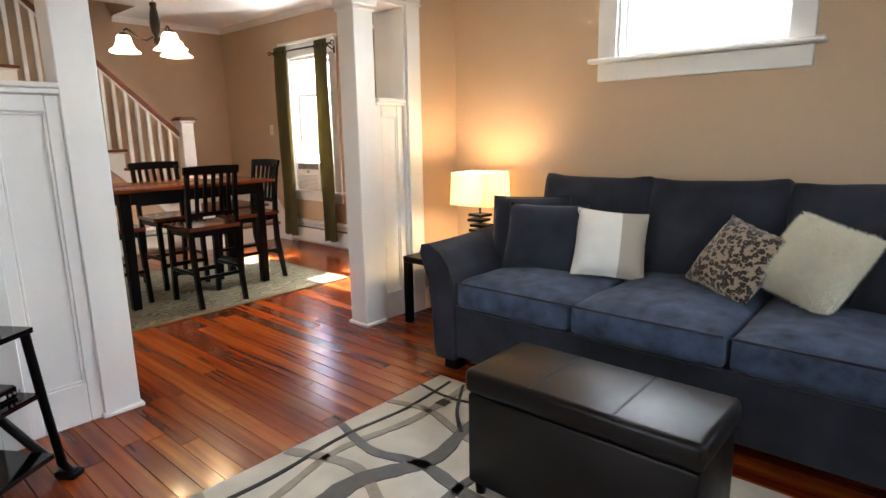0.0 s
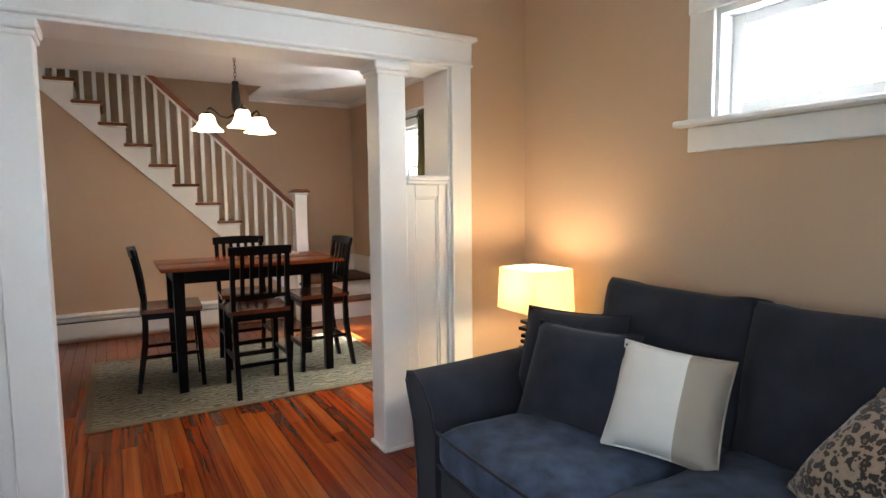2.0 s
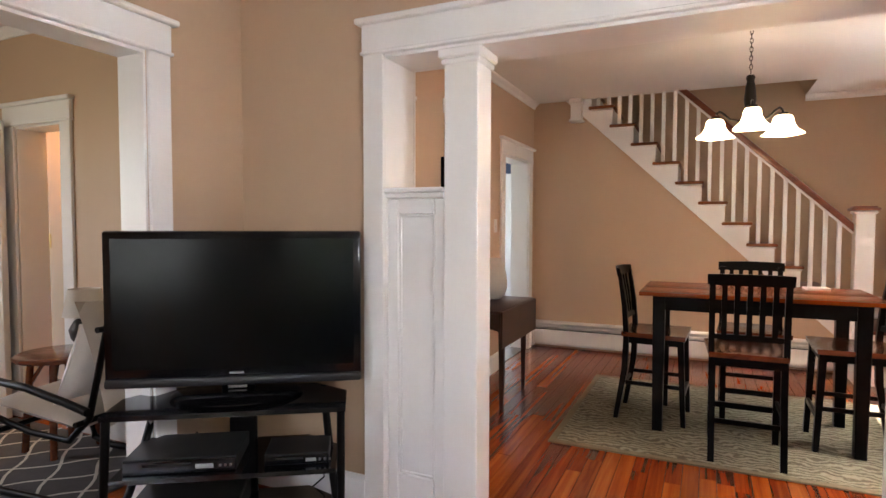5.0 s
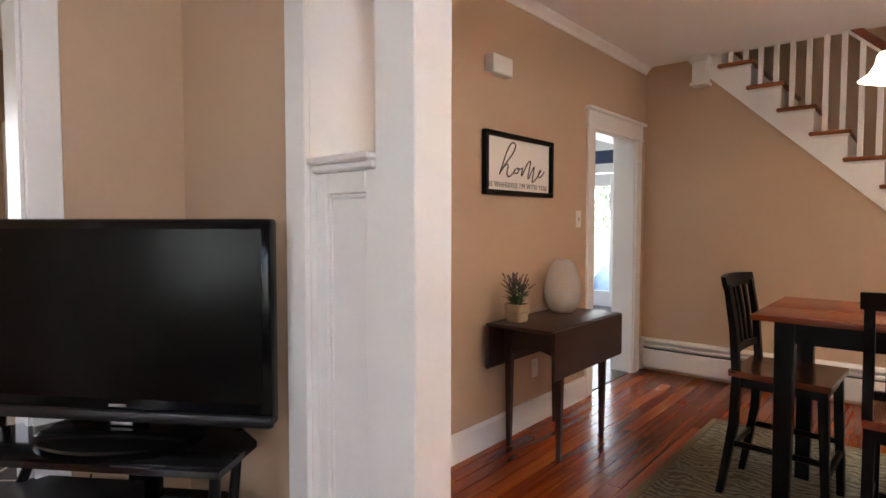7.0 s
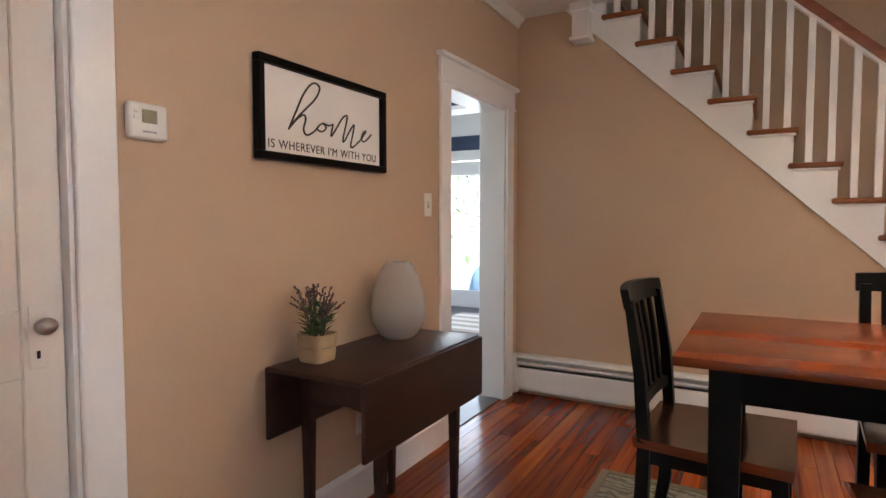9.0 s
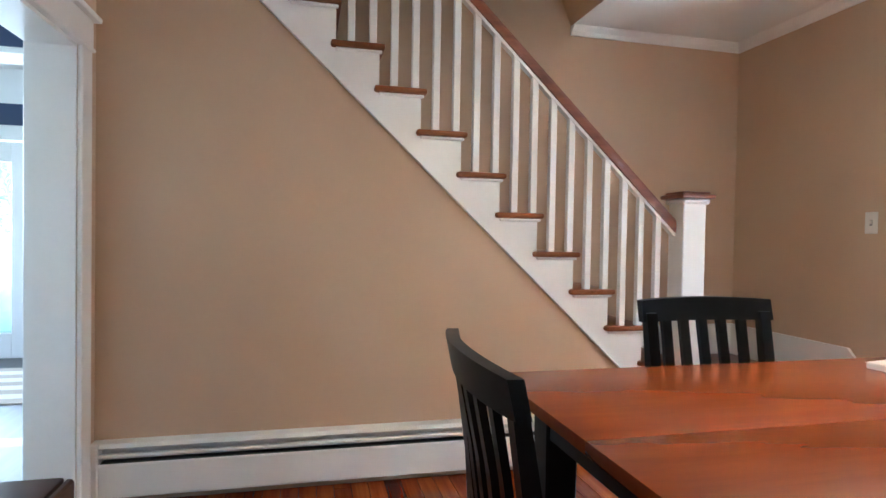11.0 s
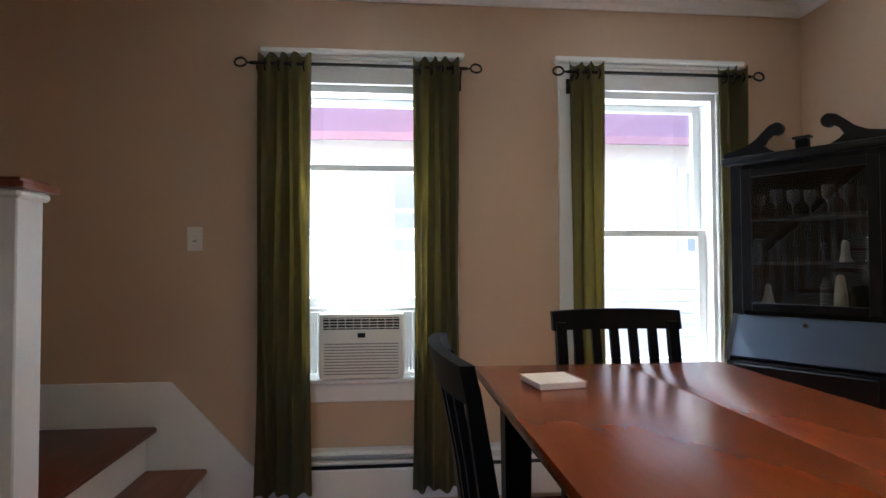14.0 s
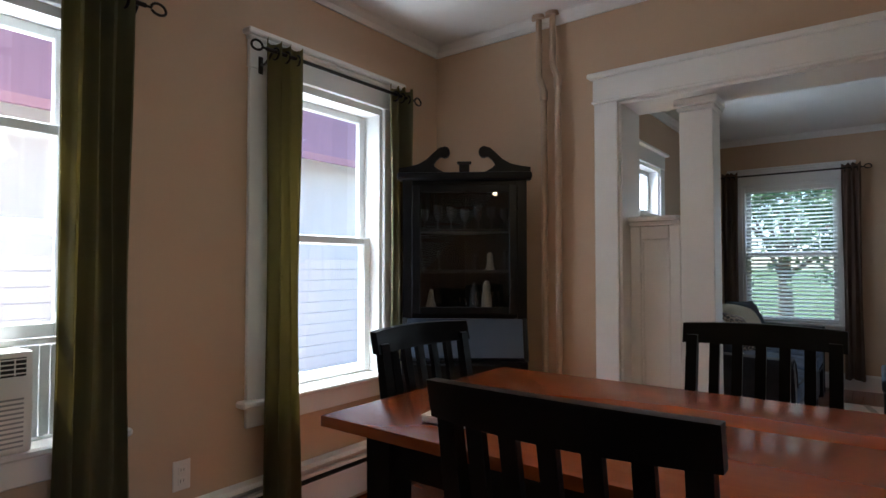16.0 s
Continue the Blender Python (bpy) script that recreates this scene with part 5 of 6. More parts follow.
# curtains, rods and blinds
def curtain(name, m, w, h, folds, material, label, seed, pinch=0.75):
    """A hanging curtain. Local: x along the rod, top at z = h, folds along y."""
    rnd = random.Random(seed)
    t = thing(name, m, label, "curtain")
    bm = bmesh.new()
    nx, nz = folds * 8, 14
    ph, am = [rnd.uniform(-0.5, 0.5) for _ in range(folds + 1)], [rnd.uniform(0.7, 1.2) for _ in range(folds + 1)]
    grid = []
    for j in range(nz + 1):
        v = j / nz
        row = []
        for i in range(nx + 1):
            u = i / nx
            k = min(int(u * folds), folds - 1)
            a = 2 * math.pi * folds * u + ph[k] * (1 - v) * 0.8
            flare = 1 + 0.10 * (1 - v) ** 2
            x = (u - 0.5) * w * flare + 0.006 * math.sin(5 * v + 9 * u)
            y = 0.034 * am[k] * math.sin(a) * (0.75 + 0.25 * (1 - v)) + 0.008 * math.sin(7 * v + 5 * u)
            z = h * v + (0.012 * math.cos(a) if j == nz else 0) - (0.01 * math.sin(a * 0.5) if j == 0 else 0)
            row.append(bm.verts.new((x, y, z)))
        grid.append(row)
    for a, b in zip(grid, grid[1:]):
        for i in range(nx):
            bm.faces.new((a[i], a[i + 1], b[i + 1], b[i]))
    cl = part("cloth", bm, material, t, "", 80)
    sd = cl.modifiers.new("thickness", "SOLIDIFY")
    sd.thickness = 0.0015
    for k in range(folds):
        x = (-0.5 + (k + 0.5) / folds) * w
        bm = bmesh.new()
        n = 14
        pts = [(x + 0.004 * math.sin(k), 0.026 * math.cos(2 * math.pi * i / n), h - 0.055 + 0.026 * math.sin(2 * math.pi * i / n)) for i in range(n + 1)]
        tube(bm, pts, 0.005, 6)
        part("grommet", bm, M_IRON, t, "dark metal grommet", 60)
    return t


def curtain_rod(name, m, w, label):
    """Local: x along the rod, the wall behind at y = +0.09."""
    t = thing(name, m, label, "rod")
    bm = bmesh.new()
    rod(bm, (-w / 2, 0, 0), (w / 2, 0, 0), 0.009)
    part("bar", bm, M_IRON, t, "", 50)
    for s in (-1, 1):
        bm = bmesh.new()
        pts = [(s * (w / 2 + 0.02 + 0.028 * (1 - math.cos(a)) / 1), 0, 0.026 * math.sin(a) * (1 - 0.06 * a)) for a in [k * 0.35 for k in range(18)]]
        tube(bm, [(s * w / 2, 0, 0)] + pts, 0.0055, 6)
        part("scroll_finial", bm, M_IRON, t, "", 60)
        bm = bmesh.new()
        x = s * (w / 2 - 0.03)
        tube(bm, [(x, 0.085, -0.05), (x, 0.05, -0.05), (x, 0.02, -0.03), (x, 0.0, -0.012)], 0.006, 6)
        bx(bm, x - 0.012, x + 0.012, 0.08, 0.088, -0.09, -0.01, 0.003)
        part("bracket", bm, M_IRON, t, "", 60)
    return t


RODZ = 2.212
curtain_rod("curtain_rod", pose(-5.535, N_Y - 0.115, RODZ), 1.07, "dark bronze curtain rod with scroll finials")
curtain_rod("curtain_rod", pose(-3.975, N_Y - 0.115, RODZ), 1.0, "dark bronze curtain rod with scroll finials")
CG = "green dining curtains"
for x, w, sd in ((-5.905, 0.25, 1), (-5.155, 0.22, 2), (-4.37, 0.17, 3), (-3.575, 0.14, 4)):
    c = curtain("curtain", pose(x, N_Y - 0.115, 0.10), w, RODZ + 0.045 - 0.10, 4 if w > 0.2 else 3, M_CURTAIN, "olive green grommet curtain hanging open", sd)
    tagged(c, group=CG)
curtain_rod("curtain_rod", pose(E_X - 0.115, 2.86, RODZ + 0.02, 0, 0, -90), 1.28, "dark curtain rod over the blinds")
for y, sd in ((3.41, 5), (2.31, 6)):
    curtain("curtain", pose(E_X - 0.115, y, 0.12, 0, 0, -90), 0.15, RODZ - 0.06, 3, M_DKCURTAIN, "dark brown curtain beside the blinds", sd)
for u in EW:
    bl = thing("window_blind", pose(E_X + 0.035, (u[0] + u[1]) / 2, SILL + 0.03, 0, 0, -90), "white horizontal slat blind, half open", "blind")
    wd = (u[1] - u[0]) - 0.06
    box_part("head_rail", bl, M_BLIND, -wd / 2, wd / 2, -0.025, 0.025, WH - 0.11, WH - 0.065, 0.003)
    box_part("bottom_rail", bl, M_BLIND, -wd / 2, wd / 2, -0.022, 0.022, 0.0, 0.02, 0.003)
    me = None
    nsl = 34
    for k in range(nsl):
        z = 0.045 + (WH - 0.17) * k / (nsl - 1)
        if me is None:
            bm = bmesh.new()
            bx(bm, -wd / 2, wd / 2, -0.024, 0.024, -0.0012, 0.0012, 0, 1, pose(0, 0, 0, 24, 0, 0))
            me = mesh_of("slat", bm, M_BLIND)
        o = new("slat", me)
        o.parent = bl
        o.location = (0, 0, z)
    for x in (-wd * 0.32, wd * 0.32):
        bm = bmesh.new()
        rod(bm, (x, -0.026, 0.02), (x, -0.026, WH - 0.1), 0.0015, seg=5)
        part("cord", bm, M_BLIND, bl)

# lead lines in the high window
bm = bmesh.new()
zt0, zb0 = 1.67 + 0.46 - 0.065, 1.67 + 0.085
for k in range(9):
    x = -1.5 + 0.75 * k / 8
    rod(bm, (x, LN_Y + 0.094, zb0), (x, LN_Y + 0.094, zt0 - 0.14), 0.003, seg=6)
    if k < 8:
        xm = x + 0.75 / 16
        rod(bm, (x, LN_Y + 0.094, zt0 - 0.14), (xm, LN_Y + 0.094, zt0), 0.003, seg=6)
        rod(bm, (xm, LN_Y + 0.094, zt0), (x + 0.75 / 8, LN_Y + 0.094, zt0 - 0.14), 0.003, seg=6)
pl = part("lead_came", bm, M_GREYPL, lw, "thin lead lattice")
pl.matrix_parent_inverse = lw.matrix_world.inverted()

# ---- the dining room ----
dr = thing("dining_rug", pose(-4.84, 2.42, 0) @ Matrix.Diagonal((1.10, 1.05, 1, 1)), "sage and tan patterned rug under the dining table", "rug")
bm = bmesh.new()
bx(bm, -0.735, 0.735, -1.02, 1.02, 0.0, 0.011, 0.003)
part("wool_top", bm, M_DRUG, dr)
for a, b, c, d in ((-0.775, 0.775, -1.06, -1.02), (-0.775, 0.775, 1.02, 1.06), (-0.775, -0.735, -1.02, 1.02), (0.735, 0.775, -1.02, 1.02)):
    box_part("border", dr, M_DRUG_EDGE, a, b, c, d, 0.0, 0.012, 0.003, "olive tan border")

dt = thing("dining_table", pose(-4.755, 2.445, 0.012), "counter-height table with cherry top and black legs", "table")
TX, TY = 0.385, 0.656
for xa, xb in ((-TX, 0.0694), (0.0706, TX)):
    box_part("tabletop", dt, M_TABLE, xa, xb, -TY, TY, 0.878, 0.902, 0.002, "glossy cherry tabletop leaf", 2)
bm = bmesh.new()
bx(bm, -TX + 0.075, TX - 0.075, -TY + 0.085, -TY + 0.105, 0.785, 0.878, 0)
bx(bm, -TX + 0.075, TX - 0.075, TY - 0.105, TY - 0.085, 0.785, 0.878, 0)
bx(bm, -TX + 0.07, -TX + 0.09, -TY + 0.105, TY - 0.105, 0.785, 0.878, 0)
bx(bm, TX - 0.09, TX - 0.07, -TY + 0.105, TY - 0.105, 0.785, 0.878, 0)
part("apron", bm, M_BLACK, dt, "black apron")
for x in (-TX + 0.1, TX - 0.1):
    for y in (-TY + 0.115, TY - 0.115):
        bm = bmesh.new()
        vs = bx(bm, x - 0.038, x + 0.038, y - 0.038, y + 0.038, 0.0, 0.878, 0.004)
        for v in vs:
            if v.co.z < 0.4:
                v.co.x, v.co.y = x + (v.co.x - x) * 0.8, y + (v.co.y - y) * 0.8
        part("leg", bm, M_BLACK, dt, "black tapered leg")


def dining_chair(m):
    """Local: seat faces +y, back at -y."""
    t = thing("dining_chair", m, "black counter-height chair with slatted back and dark cherry seat", "chair", "chairs round the dining table")
    # seat, dished
    bm = bmesh.new()
    n = 10
    top, bot = {}, {}
    for i in range(n + 1):
        for j in range(n + 1):
            u, v = 2 * i / n - 1, 2 * j / n - 1
            wdt = 0.212 + 0.012 * v
            x, y = u * wdt, 0.005 + v * 0.205
            k = (1 - u * u) * (1 - v * v)
            top[i, j] = bm.verts.new((x, y, 0.612 - 0.012 * k + 0.006 * u * u * 0))
            bot[i, j] = bm.verts.new((x * 0.985, y * 0.985, 0.582))
    for i in range(n):
        for j in range(n):
            bm.faces.new((top[i, j], top[i + 1, j], top[i + 1, j + 1], top[i, j + 1]))
            bm.faces.new((bot[i, j], bot[i, j + 1], bot[i + 1, j + 1], bot[i + 1, j]))
    for k in range(n):
        for a, b in (((k, 0), (k + 1, 0)), ((k + 1, n), (k, n)), ((0, k + 1), (0, k)), ((n, k), (n, k + 1))):
            bm.faces.new((top[a], bot[a], bot[b], top[b]))
    bmesh.ops.recalc_face_normals(bm, faces=bm.faces)
    part("seat", bm, M_SEAT, t, "dark cherry dished seat", 40)
    bm = bmesh.new()
    bx(bm, -0.175, 0.175, 0.165, 0.185, 0.535, 0.582, 0)
    bx(bm, -0.175, 0.175, -0.19, -0.17, 0.535, 0.582, 0)
    bx(bm, -0.185, -0.165, -0.17, 0.165, 0.535, 0.582, 0)
    bx(bm, 0.165, 0.185, -0.17, 0.165, 0.535, 0.582, 0)
    part("seat_rail", bm, M_BLACK, t)
    for s in (-1, 1):
        bm = bmesh.new()
        prism(bm, [(0.155, 0.582), (0.195, 0.582), (0.215, 0.0), (0.185, 0.0)], "x", s * 0.178 - 0.018, s * 0.178 + 0.018)
        part("front_leg", bm, M_BLACK, t)
        bm = bmesh.new()
        prism(bm, [(-0.185, 0.6), (-0.150, 0.6), (-0.155, 0.35), (-0.215, 0.0), (-0.245, 0.0), (-0.195, 0.35)], "x", s * 0.178 - 0.017, s * 0.178 + 0.017)
        part("back_leg", bm, M_BLACK, t)
        bm = bmesh.new()
        prism(bm, [(-0.185, 0.6), (-0.150, 0.6), (-0.166, 0.8), (-0.204, 1.02), (-0.228, 1.02), (-0.198, 0.8)], "x", s * 0.185 - 0.016, s * 0.185 + 0.016)
        part("back_post", bm, M_BLACK, t)
        box_part("side_stretcher", t, M_BLACK, s * 0.18 - 0.009, s * 0.18 + 0.009, -0.19, 0.19, 0.245, 0.272, 0.003)
    box_part("front_stretcher", t, M_BLACK, -0.175, 0.175, 0.185, 0.205, 0.19, 0.225, 0.003)
    box_part("back_stretcher", t, M_BLACK, -0.175, 0.175, -0.205, -0.187, 0.21, 0.238, 0.003)

    def curved(name, z0, z1, y0, y1, hw, th, bow):
        """A rail that bows backwards in the middle."""
        bm = bmesh.new()
        rows = []
        for k in range(11):
            u = 2 * k / 10 - 1
            b = -bow * (1 - u * u)
            rows.append([bm.verts.new((u * hw, yy + b + dy, zz)) for yy, zz, dy in ((y0, z0, 0), (y0, z0, th), (y1, z1 - 0.006 * u * u, th), (y1, z1 - 0.006 * u * u, 0))])
        for a, b in zip(rows, rows[1:]):
            for k in range(4):
                bm.faces.new((a[k], a[(k + 1) % 4], b[(k + 1) % 4], b[k]))
        bm.faces.new(rows[0]), bm.faces.new(rows[-1])
        bmesh.ops.recalc_face_normals(bm, faces=bm.faces)
        return part(name, bm, M_BLACK, t, "", 40)
    curved("top_rail", 0.995, 1.06, -0.225, -0.238, 0.212, 0.024, 0.03)
    curved("lower_rail", 0.685, 0.72, -0.186, -0.19, 0.172, 0.018, 0.012)
    for k in range(5):
        x = -0.124 + 0.062 * k
        u = x / 0.2
        b0, b1 = -0.012 * (1 - u * u), -0.03 * (1 - u * u)
        bm = bmesh.new()
        prism(bm, [(-0.19 + b0, 0.715), (-0.176 + b0, 0.715), (-0.19 + b0 * 0.4 + b1 * 0.5, 0.87), (-0.206 + b1, 1.0), (-0.22 + b1, 1.0), (-0.204 + b0 * 0.4 + b1 * 0.5, 0.87)], "x", x - 0.014, x + 0.014)
        part("slat", bm, M_BLACK, t)
    return t


ch = dining_chair(pose(-4.306, 2.393, 0.012, 0, 0, 90))
copy_thing(ch, pose(-4.775, 1.865, 0.012, 0, 0, -3) @ Matrix.Diagonal((1, 1, 0.98, 1)))
copy_thing(ch, pose(-4.663, 2.974, 0.012, 0, 0, 180))
copy_thing(ch, pose(-5.049, 2.468, 0.012, 0, 0, -90))

nb = thing("notebook", pose(-4.98, 2.83, 0.9145, 0, 0, 8), "small white spiral notebook on the table", "notebook")
box_part("pages", nb, M_PAPER, -0.06, 0.06, -0.065, 0.065, 0.0, 0.014, 0.002)
box_part("cover", nb, M_PLASTIC, -0.062, 0.062, -0.067, 0.067, 0.0142, 0.016, 0.0005, "white cover")
for k in range(10):
    y = -0.055 + 0.0122 * k
    bm = bmesh.new()
    tube(bm, [(0.062 + 0.006 * math.cos(a), y, 0.008 + 0.011 * math.sin(a)) for a in [i * 0.7 for i in range(10)]], 0.0008, 5)
    part("wire_ring", bm, M_STEEL, nb)

# chandelier
cd = thing("chandelier", pose(-4.80, 2.41, CEIL), "dark bronze three-arm chandelier with lit glass shades", "chandelier")
bm = bmesh.new()
lathe(bm, [(0.0, 0.0), (0.062, 0.0), (0.064, -0.008), (0.045, -0.024), (0.012, -0.03), (0.0, -0.03)], seg=24, caps=False)
part("canopy", bm, M_IRON, cd, "", 40)
for k in range(11):
    z = -0.04 - 0.028 * k
    bm = bmesh.new()
    pts = [(0.009 * math.cos(a), 0, z + 0.018 * math.sin(a)) for a in [i * 2 * math.pi / 10 for i in range(11)]]
    if k % 2:
        pts = [(0, p[0], p[2]) for p in pts]
    tube(bm, pts, 0.0025, 5)
    part("chain_link", bm, M_IRON, cd, "", 60)
bm = bmesh.new()
lathe(bm, [(0.0, -0.345), (0.022, -0.345), (0.028, -0.36), (0.022, -0.38), (0.03, -0.42), (0.038, -0.50), (0.03, -0.56), (0.014, -0.60), (0.026, -0.625), (0.022, -0.65), (0.0, -0.66)], seg=18, caps=False)
part("body", bm, M_IRON, cd, "", 50)
for a in (0, 120, 240):
    c, s = math.cos(radians(a)), math.sin(radians(a))
    bm = bmesh.new()
    prof = [(0.02, -0.60), (0.07, -0.625), (0.13, -0.61), (0.175, -0.565), (0.205, -0.545), (0.225, -0.56), (0.23, -0.585)]
    tube(bm, [(r * c, r * s, z) for r, z in prof], 0.008, 8)
    arm = part("arm", bm, M_IRON, cd, "", 60)
    bm = bmesh.new()
    lathe(bm, [(0.03, -0.58), (0.034, -0.59), (0.034, -0.60)], (0.23 * c, 0.23 * s, 0), 16)
    part("shade_holder", bm, M_IRON, arm, "", 50)
    bm = bmesh.new()
    n, rows = 4, []
    for (r, z) in ((0.036, -0.60), (0.045, -0.615), (0.05, -0.65), (0.068, -0.69), (0.096, -0.715), (0.102, -0.722)):
        row = []
        for k in range(32):
            th = 2 * math.pi * k / 32
            sq = 1 / (abs(math.cos(th)) ** 5 + abs(math.sin(th)) ** 5) ** 0.2
            row.append(bm.verts.new((0.23 * c + r * sq * math.cos(th + radians(a)), 0.23 * s + r * sq * math.sin(th + radians(a)), z)))
        rows.append(row)
    for p, q in zip(rows, rows[1:]):
        for k in range(32):
            bm.faces.new((p[k], p[(k + 1) % 32], q[(k + 1) % 32], q[k]))
    gs = part("glass_shade", bm, M_CHANDGLASS, cd, "lit white alabaster glass shade", 60)
    sd = gs.modifiers.new("thickness", "SOLIDIFY")
    sd.thickness = 0.004
    bulb((-4.80 + 0.23 * c, 2.41 + 0.23 * s, CEIL - 0.74), 0.576, (1.0, 0.68, 0.36), 0.04)


# drop-leaf table with its plant and vase
dl = thing("drop_leaf_table", pose(-4.717, 0.688, 0) @ Matrix.Diagonal((0.94, 0.98, 1, 1)), "dark mahogany drop-leaf table against the wall", "table")
box_part("tabletop", dl, M_DARKWOOD, -0.455, 0.455, -0.205, 0.205, 0.718, 0.738, 0.006, "", 2)
for s in (-1, 1):
    bm = bmesh.new()
    bx(bm, -0.455, 0.455, s * 0.214 - 0.009, s * 0.214 + 0.009, 0.475, 0.734, 0.005)
    part("drop_leaf", bm, M_DARKWOOD, dl, "hanging leaf")
    box_part("apron", dl, M_DARKWOOD, -0.28, 0.28, s * 0.165 - 0.01, s * 0.165 + 0.01, 0.59, 0.718, 0)
for s in (-1, 1):
    bm = bmesh.new()
    pts = [(-0.155, 0.718), (-0.155, 0.56)] + [(-0.155 + 0.31 * k / 8, 0.56 + 0.03 * math.sin(math.pi * k / 8)) for k in range(1, 8)] + [(0.155, 0.56), (0.155, 0.718)]
    prism(bm, pts, "x", s * 0.285 - 0.01, s * 0.285 + 0.01)
    part("end_apron", bm, M_DARKWOOD, dl)
    for u in (-1, 1):
        bm = bmesh.new()
        x, y = s * 0.285, u * 0.165
        vs = bx(bm, x - 0.024, x + 0.024, y - 0.024, y + 0.024, 0.0, 0.718, 0.003)
        for v in vs:
            if v.co.z < 0.3:
                v.co.x, v.co.y = x + (v.co.x - x) * 0.55, y + (v.co.y - y) * 0.55
        part("leg", bm, M_DARKWOOD, dl)

pp = thing("potted_lavender", pose(-4.445, 0.575, 0.738), "dusty lavender plant in a tan burlap pot", "plant")
bm = bmesh.new()
rows = []
for r, z in ((0.052, 0.0), (0.056, 0.01), (0.059, 0.05), (0.062, 0.095), (0.064, 0.10), (0.058, 0.10), (0.055, 0.085)):
    rows.append([bm.verts.new((r * (1 / (abs(math.cos(t)) ** 5 + abs(math.sin(t)) ** 5) ** 0.2) * math.cos(t) * 0.95, r * (1 / (abs(math.cos(t)) ** 5 + abs(math.sin(t)) ** 5) ** 0.2) * math.sin(t) * 0.95, z)) for t in [2 * math.pi * k / 28 for k in range(28)]])
for p, q in zip(rows, rows[1:]):
    for k in range(28):
        bm.faces.new((p[k], p[(k + 1) % 28], q[(k + 1) % 28], q[k]))
bm.faces.new(rows[0][::-1]), bm.faces.new(rows[-1])
bmesh.ops.recalc_face_normals(bm, faces=bm.faces)
part("pot", bm, M_BURLAP, pp, "tan burlap pot", 40)
bm = bmesh.new()
tube(bm, [(0.063 * math.cos(t), 0.063 * math.sin(t), 0.055) for t in [2 * math.pi * k / 24 for k in range(25)]], 0.003, 6)
part("twine", bm, M_TAPE, pp, "", 60)
rnd = random.Random(11)
stems, buds, leaves = bmesh.new(), bmesh.new(), bmesh.new()
for k in range(34):
    a, r = rnd.uniform(0, 6.28), rnd.uniform(0.02, 0.105)
    p0 = Vector((0.035 * math.cos(a) * rnd.random(), 0.035 * math.sin(a) * rnd.random(), 0.09))
    p1 = Vector((r * math.cos(a), r * math.sin(a), rnd.uniform(0.19, 0.285)))
    pm = (p0 + p1) / 2 + Vector((0, 0, 0.03))
    tube(stems, [p0, pm, p1], 0.0016, 5)
    for q in range(7):
        c = p1 - (p1 - pm).normalized() * 0.008 * q
        bmesh.ops.create_icosphere(buds, subdivisions=1, radius=rnd.uniform(0.003, 0.0055), matrix=Matrix.Translation(c + Vector((rnd.gauss(0, 0.003), rnd.gauss(0, 0.003), 0))))
    for q in range(7):
        c = p0.lerp(pm, rnd.random())
        d = Vector((rnd.gauss(0, 1), rnd.gauss(0, 1), rnd.uniform(0.3, 1.4))).normalized() * rnd.uniform(0.03, 0.06)
        s = d.orthogonal().normalized() * 0.004
        leaves.faces.new([leaves.verts.new(c - s * 0.3), leaves.verts.new(c + d * 0.5 - s), leaves.verts.new(c + d), leaves.verts.new(c + d * 0.5 + s)])
part("stem_bunch", stems, M_LEAFG, pp)
tagged(part("lavender_spray", buds, M_LAVENDER, pp, "dusty purple buds"), kind="stuff")
tagged(part("leaf_tuft", leaves, M_LEAFG, pp), kind="stuff")

bm = bmesh.new()
prof = [(0.06, 0.0), (0.085, 0.02), (0.112, 0.07), (0.118, 0.13), (0.110, 0.20), (0.088, 0.27), (0.062, 0.315), (0.048, 0.33), (0.044, 0.328), (0.058, 0.31), (0.083, 0.268), (0.105, 0.20), (0.113, 0.13), (0.107, 0.072), (0.08, 0.026), (0.0, 0.014)]
lathe(bm, prof, seg=40, caps=False)
bm.faces.new([v for v in bm.verts if abs(v.co.z) < 1e-6][::-1])
vz = solo("glass_vase", bm, M_FROST, "frosted white egg-shaped glass vase on the table", "vase", smooth=60)
vz.location = (-4.925, 0.607, 0.7385)

# wall pieces
sg = thing("wall_sign", pose(-4.663, S_Y + 0.002, 1.461, 0, 0, 180), "framed cream wall sign with script lettering", "sign")
# local: faces -y, x runs to the reader's right
SW, SH = 0.752, 0.361
for a, b, c, d in ((-SW / 2, SW / 2, 0, 0.028), (-SW / 2, SW / 2, SH - 0.028, SH), (-SW / 2, -SW / 2 + 0.028, 0.028, SH - 0.028), (SW / 2 - 0.028, SW / 2, 0.028, SH - 0.028)):
    box_part("frame_bar", sg, M_BLACK, a, b, -0.035, 0.0, c, d, 0.003, "black wooden frame")
box_part("board", sg, M_SIGN, -SW / 2 + 0.028, SW / 2 - 0.028, -0.012, -0.002, 0.028, SH - 0.028, 0)
bm = bmesh.new()


def stroke(pts, r):
    P = [Vector((x, -0.014, z)) for x, z in pts]
    fine = []
    for i in range(len(P) - 1):
        a, b, c, d = P[max(i - 1, 0)], P[i], P[i + 1], P[min(i + 2, len(P) - 1)]
        for k in range(7):
            u = k / 7
            fine.append(0.5 * ((2 * b) + (c - a) * u + (2 * a - 5 * b + 4 * c - d) * u * u + (3 * b - a - 3 * c + d) * u ** 3))
    tube(bm, fine + [P[-1]], r, 6)


